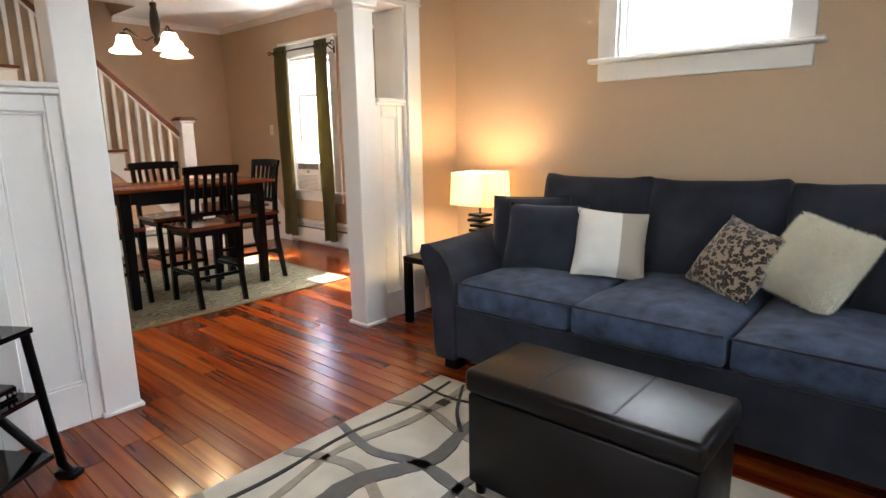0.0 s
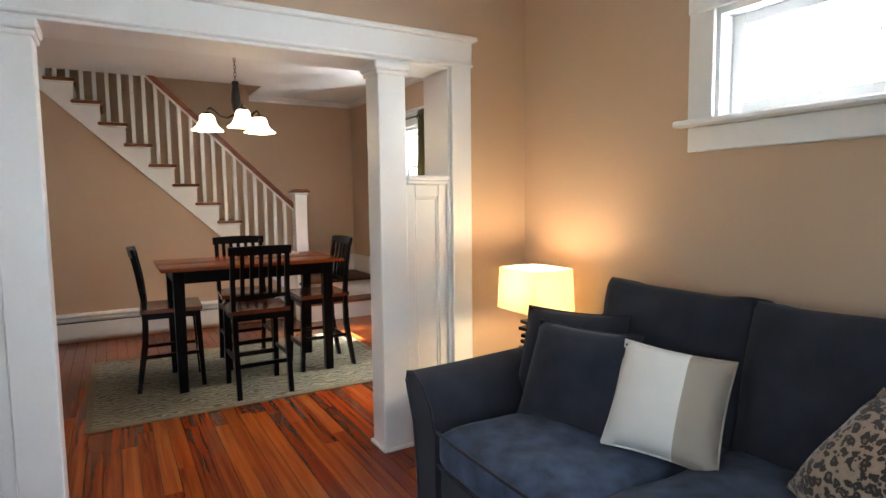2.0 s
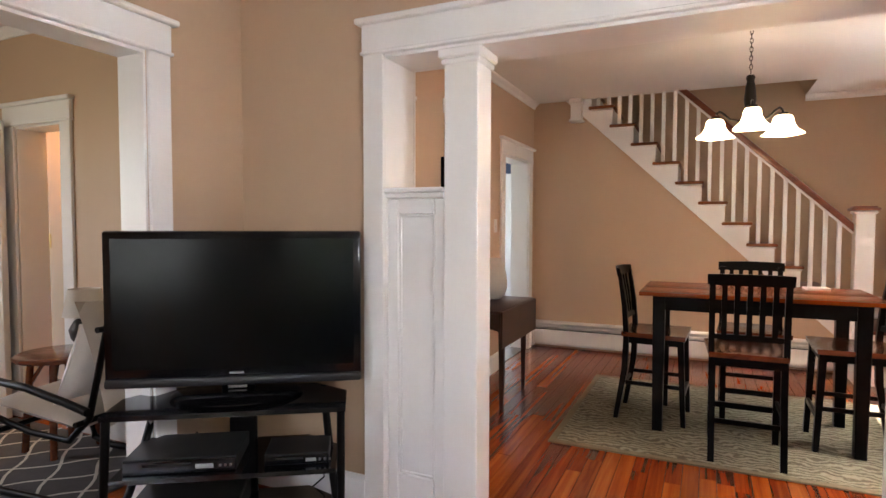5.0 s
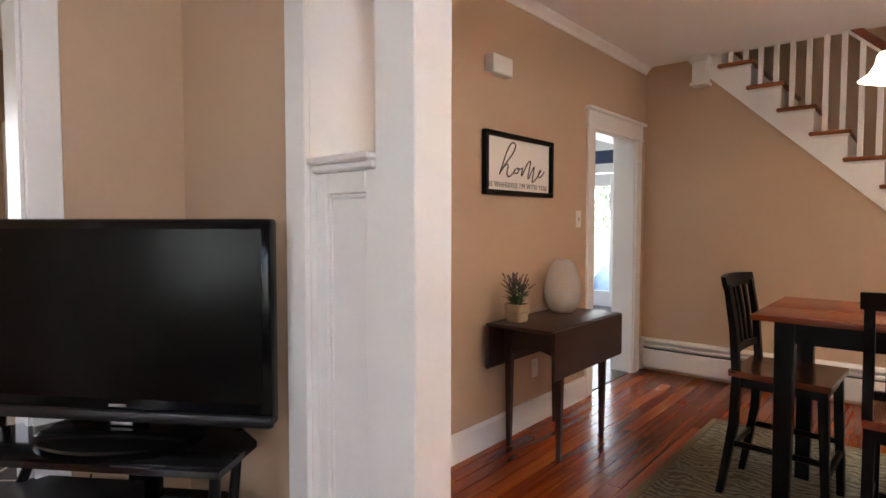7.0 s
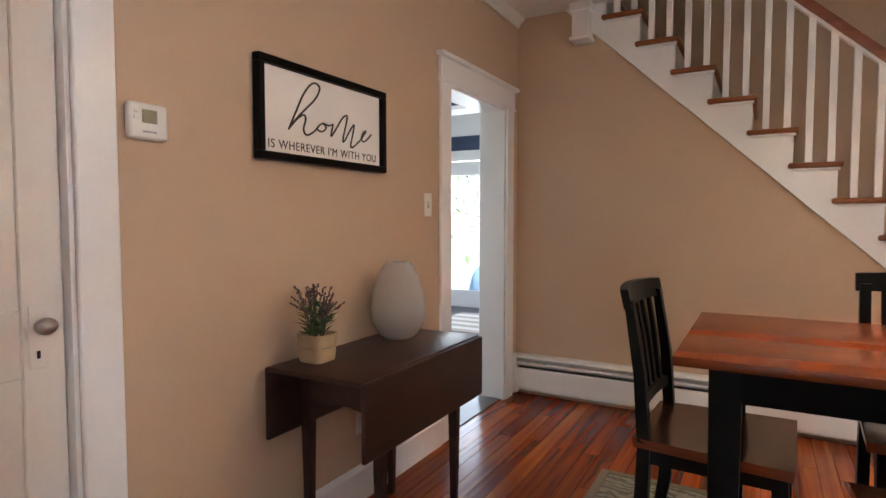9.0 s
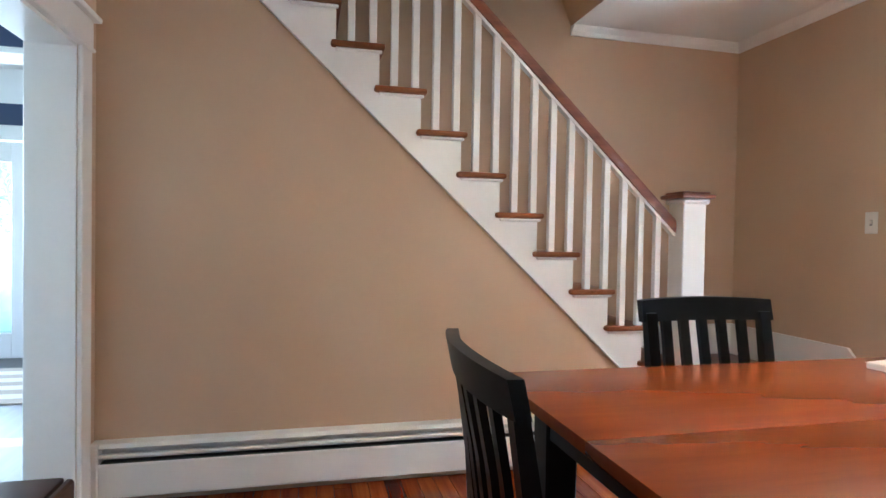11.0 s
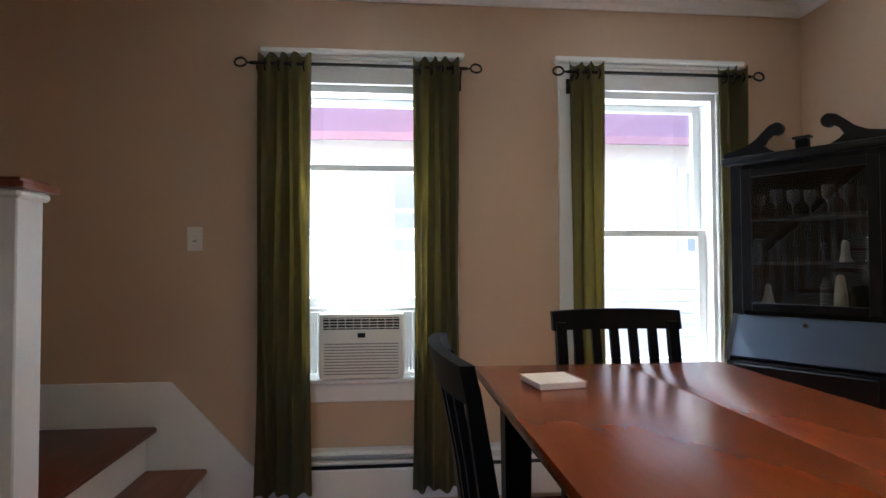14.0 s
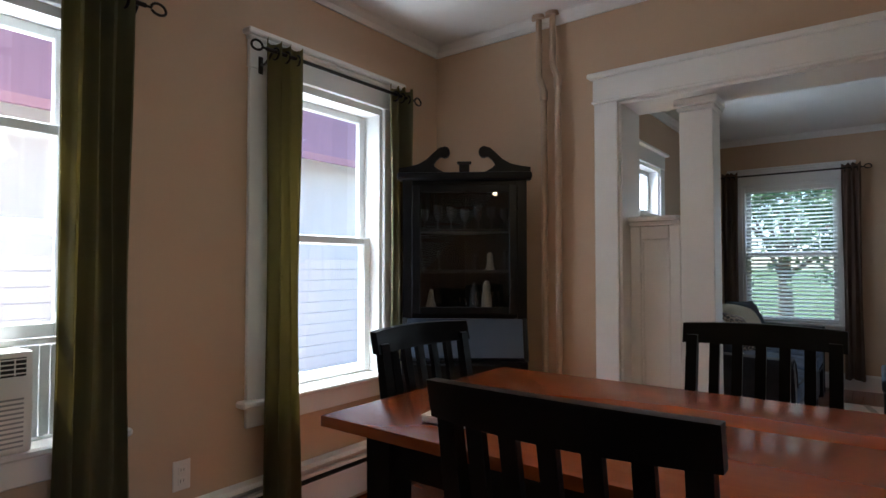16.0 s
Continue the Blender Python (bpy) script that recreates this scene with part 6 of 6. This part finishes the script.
stroke([(-0.219, 0.119), (-0.176, 0.197), (-0.141, 0.258), (-0.102, 0.302), (-0.07, 0.315), (-0.049, 0.299), (-0.073, 0.256), (-0.124, 0.211), (-0.176, 0.166), (-0.211, 0.129), (-0.176, 0.162), (-0.141, 0.183), (-0.129, 0.169), (-0.141, 0.129), (-0.124, 0.11), (-0.085, 0.127), (-0.057, 0.153)], 0.004)
stroke([(-0.032, 0.168), (-0.057, 0.153), (-0.062, 0.138), (-0.035, 0.135), (-0.013, 0.153), (-0.029, 0.167), (0.001, 0.163), (0.029, 0.172)], 0.0036)
stroke([(0.029, 0.172), (0.017, 0.123), (0.049, 0.158), (0.087, 0.204), (0.118, 0.221), (0.113, 0.188), (0.092, 0.125), (0.098, 0.111), (0.133, 0.156), (0.163, 0.188), (0.156, 0.149), (0.141, 0.1), (0.156, 0.094), (0.2, 0.124)], 0.0036)
stroke([(0.2, 0.124), (0.229, 0.151), (0.246, 0.173), (0.229, 0.166), (0.215, 0.14), (0.229, 0.125), (0.258, 0.14), (0.286, 0.164)], 0.0034)
part("script_word", bm, M_INK, sg, "grey-brown script lettering")


def words(body, size, at, material, parent, name, extrude=0.0006, align="CENTER", spacing=1.0):
    cu = bpy.data.curves.new(name, "FONT")
    cu.body, cu.size, cu.extrude, cu.align_x, cu.space_character = body, size, extrude, align, spacing
    ob = new(name, cu)
    cu.materials.append(material)
    ob.parent = parent
    ob.matrix_local = at
    return ob


words("IS WHEREVER I'M WITH YOU", 0.045, pose(0.0, -0.0128, 0.045, 90, 0, 0), M_INK, sg, "lettering", spacing=1.12)

th = thing("thermostat", pose(-3.892, S_Y, 1.525, 0, 0, 180), "white wall thermostat with small grey display", "thermostat")
box_part("case", th, M_PLASTIC, -0.06, 0.06, -0.028, 0.0, -0.052, 0.052, 0.012, "", 3)
box_part("display", th, M_LCD, -0.022, 0.022, -0.030, -0.027, -0.005, 0.032, 0.001, "dark display")
for z in (0.02, 0.002):
    box_part("button", th, M_PLASTIC, -0.048, -0.034, -0.031, -0.027, z, z + 0.012, 0.002)
box_part("lettering_bar", th, M_GREYPL, -0.02, 0.02, -0.0292, -0.0275, -0.032, -0.027, 0)
ab = thing("door_chime", pose(-4.418, S_Y, 2.139, 0, 0, 180), "white plastic chime box high on the wall", "chime")
box_part("case", ab, M_PLASTIC, -0.1, 0.1, -0.055, 0.0, 0.0, 0.105, 0.008, "", 2)
box_part("rim", ab, M_PLASTIC, -0.095, 0.095, -0.058, -0.054, 0.006, 0.099, 0.002)


def switch_plate(m, label, outlet=False, name="light_switch", material=None):
    t = thing(name, m, label, "outlet" if outlet else "switch")
    box_part("plate", t, material or M_PLASTIC, -0.037, 0.037, -0.006, 0, -0.06, 0.06, 0.003)
    if outlet:
        for z in (-0.022, 0.022):
            box_part("socket", t, M_PLASTIC, -0.017, 0.017, -0.009, -0.005, z - 0.015, z + 0.015, 0.003)
            for x in (-0.006, 0.006):
                box_part("slot", t, M_DARKGAP, x - 0.001, x + 0.001, -0.0095, -0.0085, z - 0.004, z + 0.006, 0)
    else:
        box_part("toggle", t, material or M_PLASTIC, -0.006, 0.006, -0.016, -0.005, -0.006, 0.014, 0.002)
        box_part("toggle_slot", t, M_GREYPL, -0.008, 0.008, -0.0068, -0.0055, -0.016, 0.016, 0)
    return t


switch_plate(pose(-5.458, S_Y, 1.326, 0, 0, 180), "white light switch beside the kitchen doorway")
switch_plate(pose(-6.363, N_Y, 1.35), "white light switch by the window")
switch_plate(pose(-4.778, N_Y, 0.40), "white wall outlet between the windows", True, "wall_outlet")
switch_plate(pose(-4.876, S_Y, 0.36, 0, 0, 180), "white wall outlet behind the drop-leaf table", True, "wall_outlet")
switch_plate(pose(-3.6, -2.96, 1.19, 0, 0, 90), "aged brass light switch plate in the hall", False, "light_switch", M_BRASS)

# window air conditioner
ac = thing("air_conditioner", pose(-5.530, N_Y + 0.02, SILL + 0.03) @ Matrix.Diagonal((0.87, 1, 1.02, 1)), "white window air conditioner with louvred front", "air conditioner")
box_part("case", ac, M_PLASTIC, -0.235, 0.235, -0.06, 0.35, 0.0, 0.315, 0.008)
box_part("front_frame", ac, M_PLASTIC, -0.24, 0.24, -0.115, -0.06, 0.0, 0.318, 0.014, "", 2)
box_part("louvre_well", ac, M_DARKGAP, -0.215, 0.215, -0.1165, -0.113, 0.24, 0.298, 0)
for k in range(4):
    z = 0.247 + 0.0145 * k
    box_part("louvre", ac, M_PLASTIC, -0.215, 0.215, -0.119, -0.1135, z, z + 0.004, 0)
for k in range(9):
    x = -0.18 + 0.045 * k
    box_part("louvre_vane", ac, M_PLASTIC, x - 0.002, x + 0.002, -0.1185, -0.1135, 0.242, 0.296, 0)
box_part("badge", ac, M_TVBLACK, -0.022, 0.022, -0.1175, -0.114, 0.2, 0.222, 0.002, "black badge")
for k in range(11):
    z = 0.022 + 0.0145 * k
    box_part("grille_slot", ac, M_GREYPL, -0.21, 0.21, -0.1162, -0.1145, z, z + 0.006, 0)
for s in (-1, 1):
    x0, x1 = (0.24, 0.415) if s > 0 else (-0.385, -0.24)
    for k in range(9):
        u = x0 + (x1 - x0) * k / 9
        box_part("filler_pleat", ac, M_BLIND, u + 0.001, u + (x1 - x0) / 9 - 0.001, 0.055 + 0.006 * (k % 2), 0.065 + 0.006 * (k % 2), 0.0, 0.31, 0)
box_part("filler_rail", ac, M_PLASTIC, -0.385, 0.415, 0.045, 0.09, 0.316, 0.334, 0.002)

# corner hutch
HA, HB = Vector((-3.66, 4.20, 0)), Vector((-3.25, 3.60, 0))
hd = (HB - HA).normalized()
hn = Vector((hd.y, -hd.x, 0))
hw_ = (HB - HA).length / 2
hm = Matrix.Translation((HA + HB) / 2) @ Matrix(((hd.x * 0.93, -hn.x, 0, 0), (hd.y * 0.93, -hn.y, 0, 0), (0, 0, 0.975, 0), (0, 0, 0, 1)))
hu = thing("corner_hutch", hm, "black corner hutch with glass door and slate drop front", "cabinet")
# local: x across the front, room side at -y, the corner behind at +y
dp = 0.34
for z0, z1 in ((0.06, 0.085), (0.76, 0.785), (0.985, 1.01), (1.24, 1.255), (1.47, 1.485), (1.735, 1.76)):
    bm = bmesh.new()
    prism(bm, [(-hw_ + 0.012, 0.012), (hw_ - 0.012, 0.012), (hw_ - 0.07, 0.1), (0.0, dp), (-hw_ + 0.07, 0.1)], "z", z0, z1)
    part("shelf", bm, M_HUTCH, hu)
bm = bmesh.new()
prism(bm, [(-hw_ + 0.07, 0.1), (0.0, dp), (0.0, dp + 0.012), (-hw_ + 0.06, 0.112)], "z", 0.0, 1.78)
prism(bm, [(hw_ - 0.07, 0.1), (0.0, dp), (0.0, dp + 0.012), (hw_ - 0.06, 0.112)], "z", 0.0, 1.78)
part("back_panel", bm, M_HUTCH, hu)
for s in (-1, 1):
    bm = bmesh.new()
    prism(bm, [(s * hw_, 0.0), (s * (hw_ - 0.055), 0.0), (s * (hw_ - 0.055), 0.02), (s * (hw_ - 0.06), 0.1), (s * (hw_ - 0.07), 0.1)], "z", 0.0, 1.76)
    part("side_stile", bm, M_HUTCH, hu)
for a, b, c, d in ((-hw_ + 0.055, -hw_ + 0.105, 1.01, 1.735), (hw_ - 0.105, hw_ - 0.055, 1.01, 1.735), (-hw_ + 0.105, hw_ - 0.105, 1.01, 1.05), (-hw_ + 0.105, hw_ - 0.105, 1.69, 1.735)):
    box_part("door_rail", hu, M_HUTCH, a, b, -0.012, 0.012, c, d, 0.004)
hg = box_part("door_glass", hu, M_CABGLASS, -hw_ + 0.105, hw_ - 0.105, -0.002, 0.002, 1.05, 1.69, 0)
hg.visible_shadow = False
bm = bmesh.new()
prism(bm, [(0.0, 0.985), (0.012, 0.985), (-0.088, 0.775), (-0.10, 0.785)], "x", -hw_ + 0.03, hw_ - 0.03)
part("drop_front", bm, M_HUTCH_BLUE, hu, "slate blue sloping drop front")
for s in (-1, 1):
    bm = bmesh.new()
    prism(bm, [(0.02, 0.985), (0.0, 0.99), (-0.11, 0.765), (0.02, 0.765)], "x", s * (hw_ - 0.015) - 0.014, s * (hw_ - 0.015) + 0.014)
    part("desk_cheek", bm, M_HUTCH, hu)
bm = bmesh.new()
bmesh.ops.create_uvsphere(bm, u_segments=12, v_segments=8, radius=0.013, matrix=Matrix.Translation((0, -0.03, 0.955)))
part("knob", bm, M_IRON, hu, "dark knob", 60)
box_part("lower_case", hu, M_HUTCH, -hw_ + 0.005, hw_ - 0.005, -0.10, 0.08, 0.06, 0.765, 0.006)
for z in (0.09, 0.32, 0.55):
    dw = box_part("drawer", hu, M_HUTCH, -hw_ + 0.05, hw_ - 0.05, -0.112, -0.098, z, z + 0.2, 0.006)
    for x in (-0.18, 0.18):
        bm = bmesh.new()
        bmesh.ops.create_uvsphere(bm, u_segments=10, v_segments=6, radius=0.014, matrix=Matrix.Translation((x, -0.125, z + 0.1)))
        part("drawer_knob", bm, M_IRON, dw, "", 60)
box_part("cornice", hu, M_HUTCH, -hw_ - 0.03, hw_ + 0.03, -0.04, 0.06, 1.76, 1.80, 0.01, "", 2)
for s in (-1, 1):
    bm = bmesh.new()
    pts = [(hw_ + 0.02, 1.80), (0.10, 1.80), (0.115, 1.825)]
    ctr, r0 = (0.115, 1.885), 0.055
    up = [(hw_ + 0.02, 1.825), (0.33, 1.832), (0.27, 1.845), (0.22, 1.872), (0.185, 1.905), (0.15, 1.935)]
    scroll = [(0.115 + 0.032 * math.cos(t), 1.912 + 0.032 * math.sin(t)) for t in [radians(a) for a in range(60, 330, 30)]]
    inner = [(0.14, 1.885), (0.165, 1.865), (0.18, 1.84), (0.16, 1.82)]
    out = [(hw_ + 0.02, 1.80)] + up + scroll + inner + [(0.12, 1.80)]
    prism(bm, [(s * u, v) for u, v in out], "y", -0.03, 0.0)
    part("swan_neck", bm, M_HUTCH, hu)
bm = bmesh.new()
bx(bm, -0.03, 0.03, -0.035, 0.0, 1.80, 1.845, 0.005)
bx(bm, -0.042, 0.042, -0.04, 0.004, 1.845, 1.858, 0.004)
part("centre_block", bm, M_HUTCH, hu)


def on_hutch(name, x, y, z, prof, material, label, cat):
    bm = bmesh.new()
    lathe(bm, prof, seg=16)
    ob = solo(name, bm, material, label, cat, smooth=50)
    ob.matrix_world = hm @ Matrix.Translation((x, y, z))
    return ob


GOB = [(0.02, 0.0), (0.006, 0.01), (0.006, 0.05), (0.03, 0.075), (0.034, 0.12), (0.03, 0.13)]
for k in range(7):
    o = on_hutch("goblet", -0.24 + 0.08 * k, 0.07, 1.4855, [(r * (0.9 + 0.05 * (k % 3)), z * (0.9 + 0.08 * ((k * 2) % 3))) for r, z in GOB], M_GLASSWARE, "clear glass goblet in the hutch", "glass")
    tagged(o, group="glassware in the hutch")
for k, x in enumerate((-0.24, -0.15, 0.06, 0.24)):
    on_hutch("candle_holder", x, 0.06, 1.2555, [(0.022, 0.0), (0.008, 0.012), (0.01, 0.06), (0.018, 0.075), (0.012, 0.09 + 0.02 * (k % 2))], M_GLASSWARE, "small glass candle holder in the hutch", "candle holder")
on_hutch("figurine", 0.15, 0.06, 1.2555, [(0.03, 0.0), (0.022, 0.02), (0.014, 0.05), (0.02, 0.07), (0.012, 0.095), (0.003, 0.1)], M_FIGURINE, "small ivory figurine in the hutch", "figurine")
on_hutch("figurine", -0.2, 0.05, 1.0105, [(0.045, 0.0), (0.034, 0.03), (0.02, 0.075), (0.016, 0.1), (0.014, 0.12), (0.004, 0.135)], M_FIGURINE, "ivory ceramic figurine in the hutch", "figurine")
on_hutch("figurine", 0.13, 0.05, 1.0105, [(0.034, 0.0), (0.03, 0.05), (0.028, 0.1), (0.02, 0.13), (0.024, 0.15), (0.012, 0.18), (0.003, 0.185)], M_FIGURINE, "tall ivory ceramic figurine in the hutch", "figurine")
on_hutch("glass_jar", 0.06, 0.09, 1.0105, [(0.03, 0.0), (0.034, 0.03), (0.034, 0.13), (0.02, 0.15), (0.02, 0.17)], M_GLASSWARE, "cloudy glass jar in the hutch", "jar")

# riser pipes
for y, zk in ((3.575, 2.24), (3.49, 2.30)):
    bm = bmesh.new()
    rod(bm, (-3.145, y, 0.0), (-3.145, y, zk - 0.02), 0.017, seg=16)
    rod(bm, (-3.145, y, zk - 0.025), (-3.145, y + 0.03, zk + 0.06), 0.017, seg=16)
    rod(bm, (-3.145, y + 0.03, zk + 0.055), (-3.145, y + 0.03, CEIL - 0.01), 0.017, seg=16)
    rod(bm, (-3.145, y, zk - 0.07), (-3.145, y, zk - 0.02), 0.022, seg=12)
    rod(bm, (-3.145, y + 0.03, CEIL - 0.02), (-3.145, y + 0.03, CEIL), 0.04, seg=16)
    solo("heating_pipe", bm, M_PIPE, "tan painted riser pipe by the columned opening", "pipe", smooth=50)

# ---- the den ----
bulb((-3.3, -2.2, 2.45), 4.32, (1.0, 0.6, 0.25), 0.05)
rg = thing("den_rug", pose(-1.9, -1.35, 0), "charcoal rug with ivory trellis lines", "rug")
box_part("wool_top", rg, M_DENRUG_D, -0.95, 1.3, -0.75, 0.85, 0.0, 0.012, 0.003)
for k in range(-6, 9):
    for s in (-1, 1):
        bm = bmesh.new()
        pts = []
        for i in range(41):
            x = -0.95 + 2.25 * i / 40
            y = s * (x - 0.3 * k) + 0.02 * math.sin(20 * x)
            if -0.74 < y < 0.84:
                pts.append((x, y))
        if len(pts) > 2:
            for (a, b), (c, d) in zip(pts, pts[1:]):
                dx, dy = c - a, d - b
                ln = math.hypot(dx, dy)
                nx, ny = -dy / ln * 0.008, dx / ln * 0.008
                bm.faces.new([bm.verts.new((a + nx, b + ny, 0.0135)), bm.verts.new((a - nx, b - ny, 0.0135)), bm.verts.new((c - nx, d - ny, 0.0135)), bm.verts.new((c + nx, d + ny, 0.0135))])
            part("trellis_line", bm, M_DENRUG_L, rg)
        else:
            bm.free()

stb = thing("side_table", pose(-2.655, -1.27, 0), "round dark wooden side table in the den", "table")
bm = bmesh.new()
lathe(bm, [(0.0, 0.555), (0.225, 0.555), (0.235, 0.565), (0.235, 0.578), (0.225, 0.585), (0.0, 0.585)], seg=36, caps=False)
part("tabletop", bm, M_SEAT, stb, "", 40)
for k in range(4):
    a = math.pi / 4 + k * math.pi / 2
    c, s = math.cos(a), math.sin(a)
    bm = bmesh.new()
    tube(bm, [(0.15 * c, 0.15 * s, 0.55), (0.17 * c, 0.17 * s, 0.3), (0.19 * c, 0.19 * s, 0.0)], 0.02, 8)
    part("leg", bm, M_SEAT, stb, "", 60)
    bm = bmesh.new()
    tube(bm, [(0.15 * c, 0.15 * s, 0.42), (0.09 * c, 0.09 * s, 0.52), (0.0, 0.0, 0.545)], 0.012, 6)
    part("bracket", bm, M_SEAT, stb, "", 60)
dlp = thing("table_lamp", pose(-2.74, -1.17, 0.585), "unlit lamp with white shade and dark base", "lamp")
bm = bmesh.new()
lathe(bm, [(0.055, 0.0), (0.06, 0.01), (0.04, 0.03), (0.075, 0.08), (0.085, 0.13), (0.06, 0.18), (0.02, 0.21), (0.012, 0.25)], seg=24)
part("base", bm, M_IRON, dlp, "", 50)
bm = bmesh.new()
lathe(bm, [(0.115, 0.21), (0.085, 0.37)], seg=32, caps=False)
s2 = part("shade", bm, M_SHADE2, dlp, "white fabric shade", 60)
s2.modifiers.new("thickness", "SOLIDIFY").thickness = 0.003

ac2 = thing("armchair", pose(-2.49, -0.72, 0.014, 0, 0, 186), "black bentwood armchair with cream striped cushion", "chair")
for s in (-1, 1):
    bm = bmesh.new()
    tube(bm, [(s * 0.31, -0.42, 0.03), (s * 0.31, -0.1, 0.02), (s * 0.31, 0.25, 0.02), (s * 0.31, 0.38, 0.05), (s * 0.31, 0.42, 0.16), (s * 0.31, 0.38, 0.38), (s * 0.31, 0.33, 0.50), (s * 0.31, 0.24, 0.56), (s * 0.31, 0.05, 0.545), (s * 0.31, -0.2, 0.50), (s * 0.31, -0.33, 0.47)], 0.02, 8)
    part("arm_loop", bm, M_BLACK, ac2, "black bentwood arm and runner", 60)
    bm = bmesh.new()
    tube(bm, [(s * 0.26, 0.36, 0.36), (s * 0.26, 0.1, 0.31), (s * 0.26, -0.15, 0.30), (s * 0.26, -0.28, 0.42), (s * 0.26, -0.42, 0.92)], 0.016, 8)
    part("seat_rail", bm, M_BLACK, ac2, "", 60)
for y, z in ((0.25, 0.32), (-0.25, 0.4), (-0.40, 0.85)):
    bm = bmesh.new()
    rod(bm, (-0.31, y, z), (0.31, y, z), 0.014)
    part("cross_bar", bm, M_BLACK, ac2, "", 50)
bm = bmesh.new()
cushion(bm, 0.54, 0.62, 0.09, 10, seed=41, square=6)
bmesh.ops.transform(bm, matrix=pose(0, 0.08, 0.40, 6, 0, 0), verts=bm.verts)
part("seat_cushion", bm, M_BEIGE, ac2, "beige striped seat cushion", 60)
bm = bmesh.new()
cushion(bm, 0.54, 0.6, 0.09, 10, seed=42, square=6)
bmesh.ops.transform(bm, matrix=pose(0, -0.31, 0.68, 72, 0, 0), verts=bm.verts)
part("back_cushion", bm, M_BEIGE, ac2, "beige striped back cushion", 60)
pl2 = pillow("throw_pillow", M_CREAM, "cream patterned pillow on the armchair", (-2.47, -0.60, 0.66), 6, 22, 3, 0.42, 0.42, 0.14, 9)
pl2["group"] = "den cushions"

kr = thing("kitchen_mat", pose(-9.0, -1.0, 0), "pale striped kitchen floor mat", "mat")
for k in range(9):
    box_part("stripe", kr, M_CREAM if k % 2 else M_BEIGE, -0.6 + 0.13 * k, -0.47 + 0.13 * k, -0.5, 0.5, 0.001, 0.01, 0.002)

# ---- floorboards ----
rnd = random.Random(77)
BW = 0.083
rows_y = [(-0.08 + BW * k) for k in range(int((4.46 + 0.08) / BW) + 1)]
meshes = {}
rest_v, rest_f = [], []
made = 0
for k, y in enumerate(rows_y):
    x = W_X + rnd.uniform(-0.9, 0.0)
    while x < E_X:
        ln = rnd.choice((0.75, 0.9, 1.2, 1.5, 1.9, 2.4))
        x0, x1 = max(x, W_X), min(x + ln, E_X)
        near = made < 300 and 1.0 < y < 3.35 and x0 > -6.4 and x1 - x0 > 0.3
        L = x1 - x0 - 0.0012
        if L > 0.05:
            e, t = 0.0012, -0.011
            vs = [(0, 0, t), (L, 0, t), (L, BW - 0.001, t), (0, BW - 0.001, t), (e, e, 0), (L - e, e, 0), (L - e, BW - 0.001 - e, 0), (e, BW - 0.001 - e, 0)]
            fs = [(4, 5, 6, 7), (0, 1, 5, 4), (1, 2, 6, 5), (2, 3, 7, 6), (3, 0, 4, 7)]
            if near:
                key = round(L, 3)
                if key not in meshes:
                    me = bpy.data.meshes.new("floorboard")
                    me.from_pydata(vs, [], fs)
                    me.materials.append(M_FLOOR)
                    meshes[key] = me
                o = new("floorboard", meshes[key])
                o.location = (x0, y, rnd.uniform(-0.0006, 0))
                o.parent = floor
                made += 1
            else:
                b = len(rest_v)
                dz = rnd.uniform(-0.0006, 0)
                rest_v += [(p[0] + x0, p[1] + y, p[2] + dz) for p in vs]
                rest_f += [tuple(i + b for i in f) for f in fs]
        x += ln
me = bpy.data.meshes.new("floorboards")
me.from_pydata(rest_v, [], rest_f)
me.materials.append(M_FLOOR_REST)
o = new("floorboards", me)
o.parent = floor
tagged(o, "red-orange glossy pine floorboards", kind="stuff")
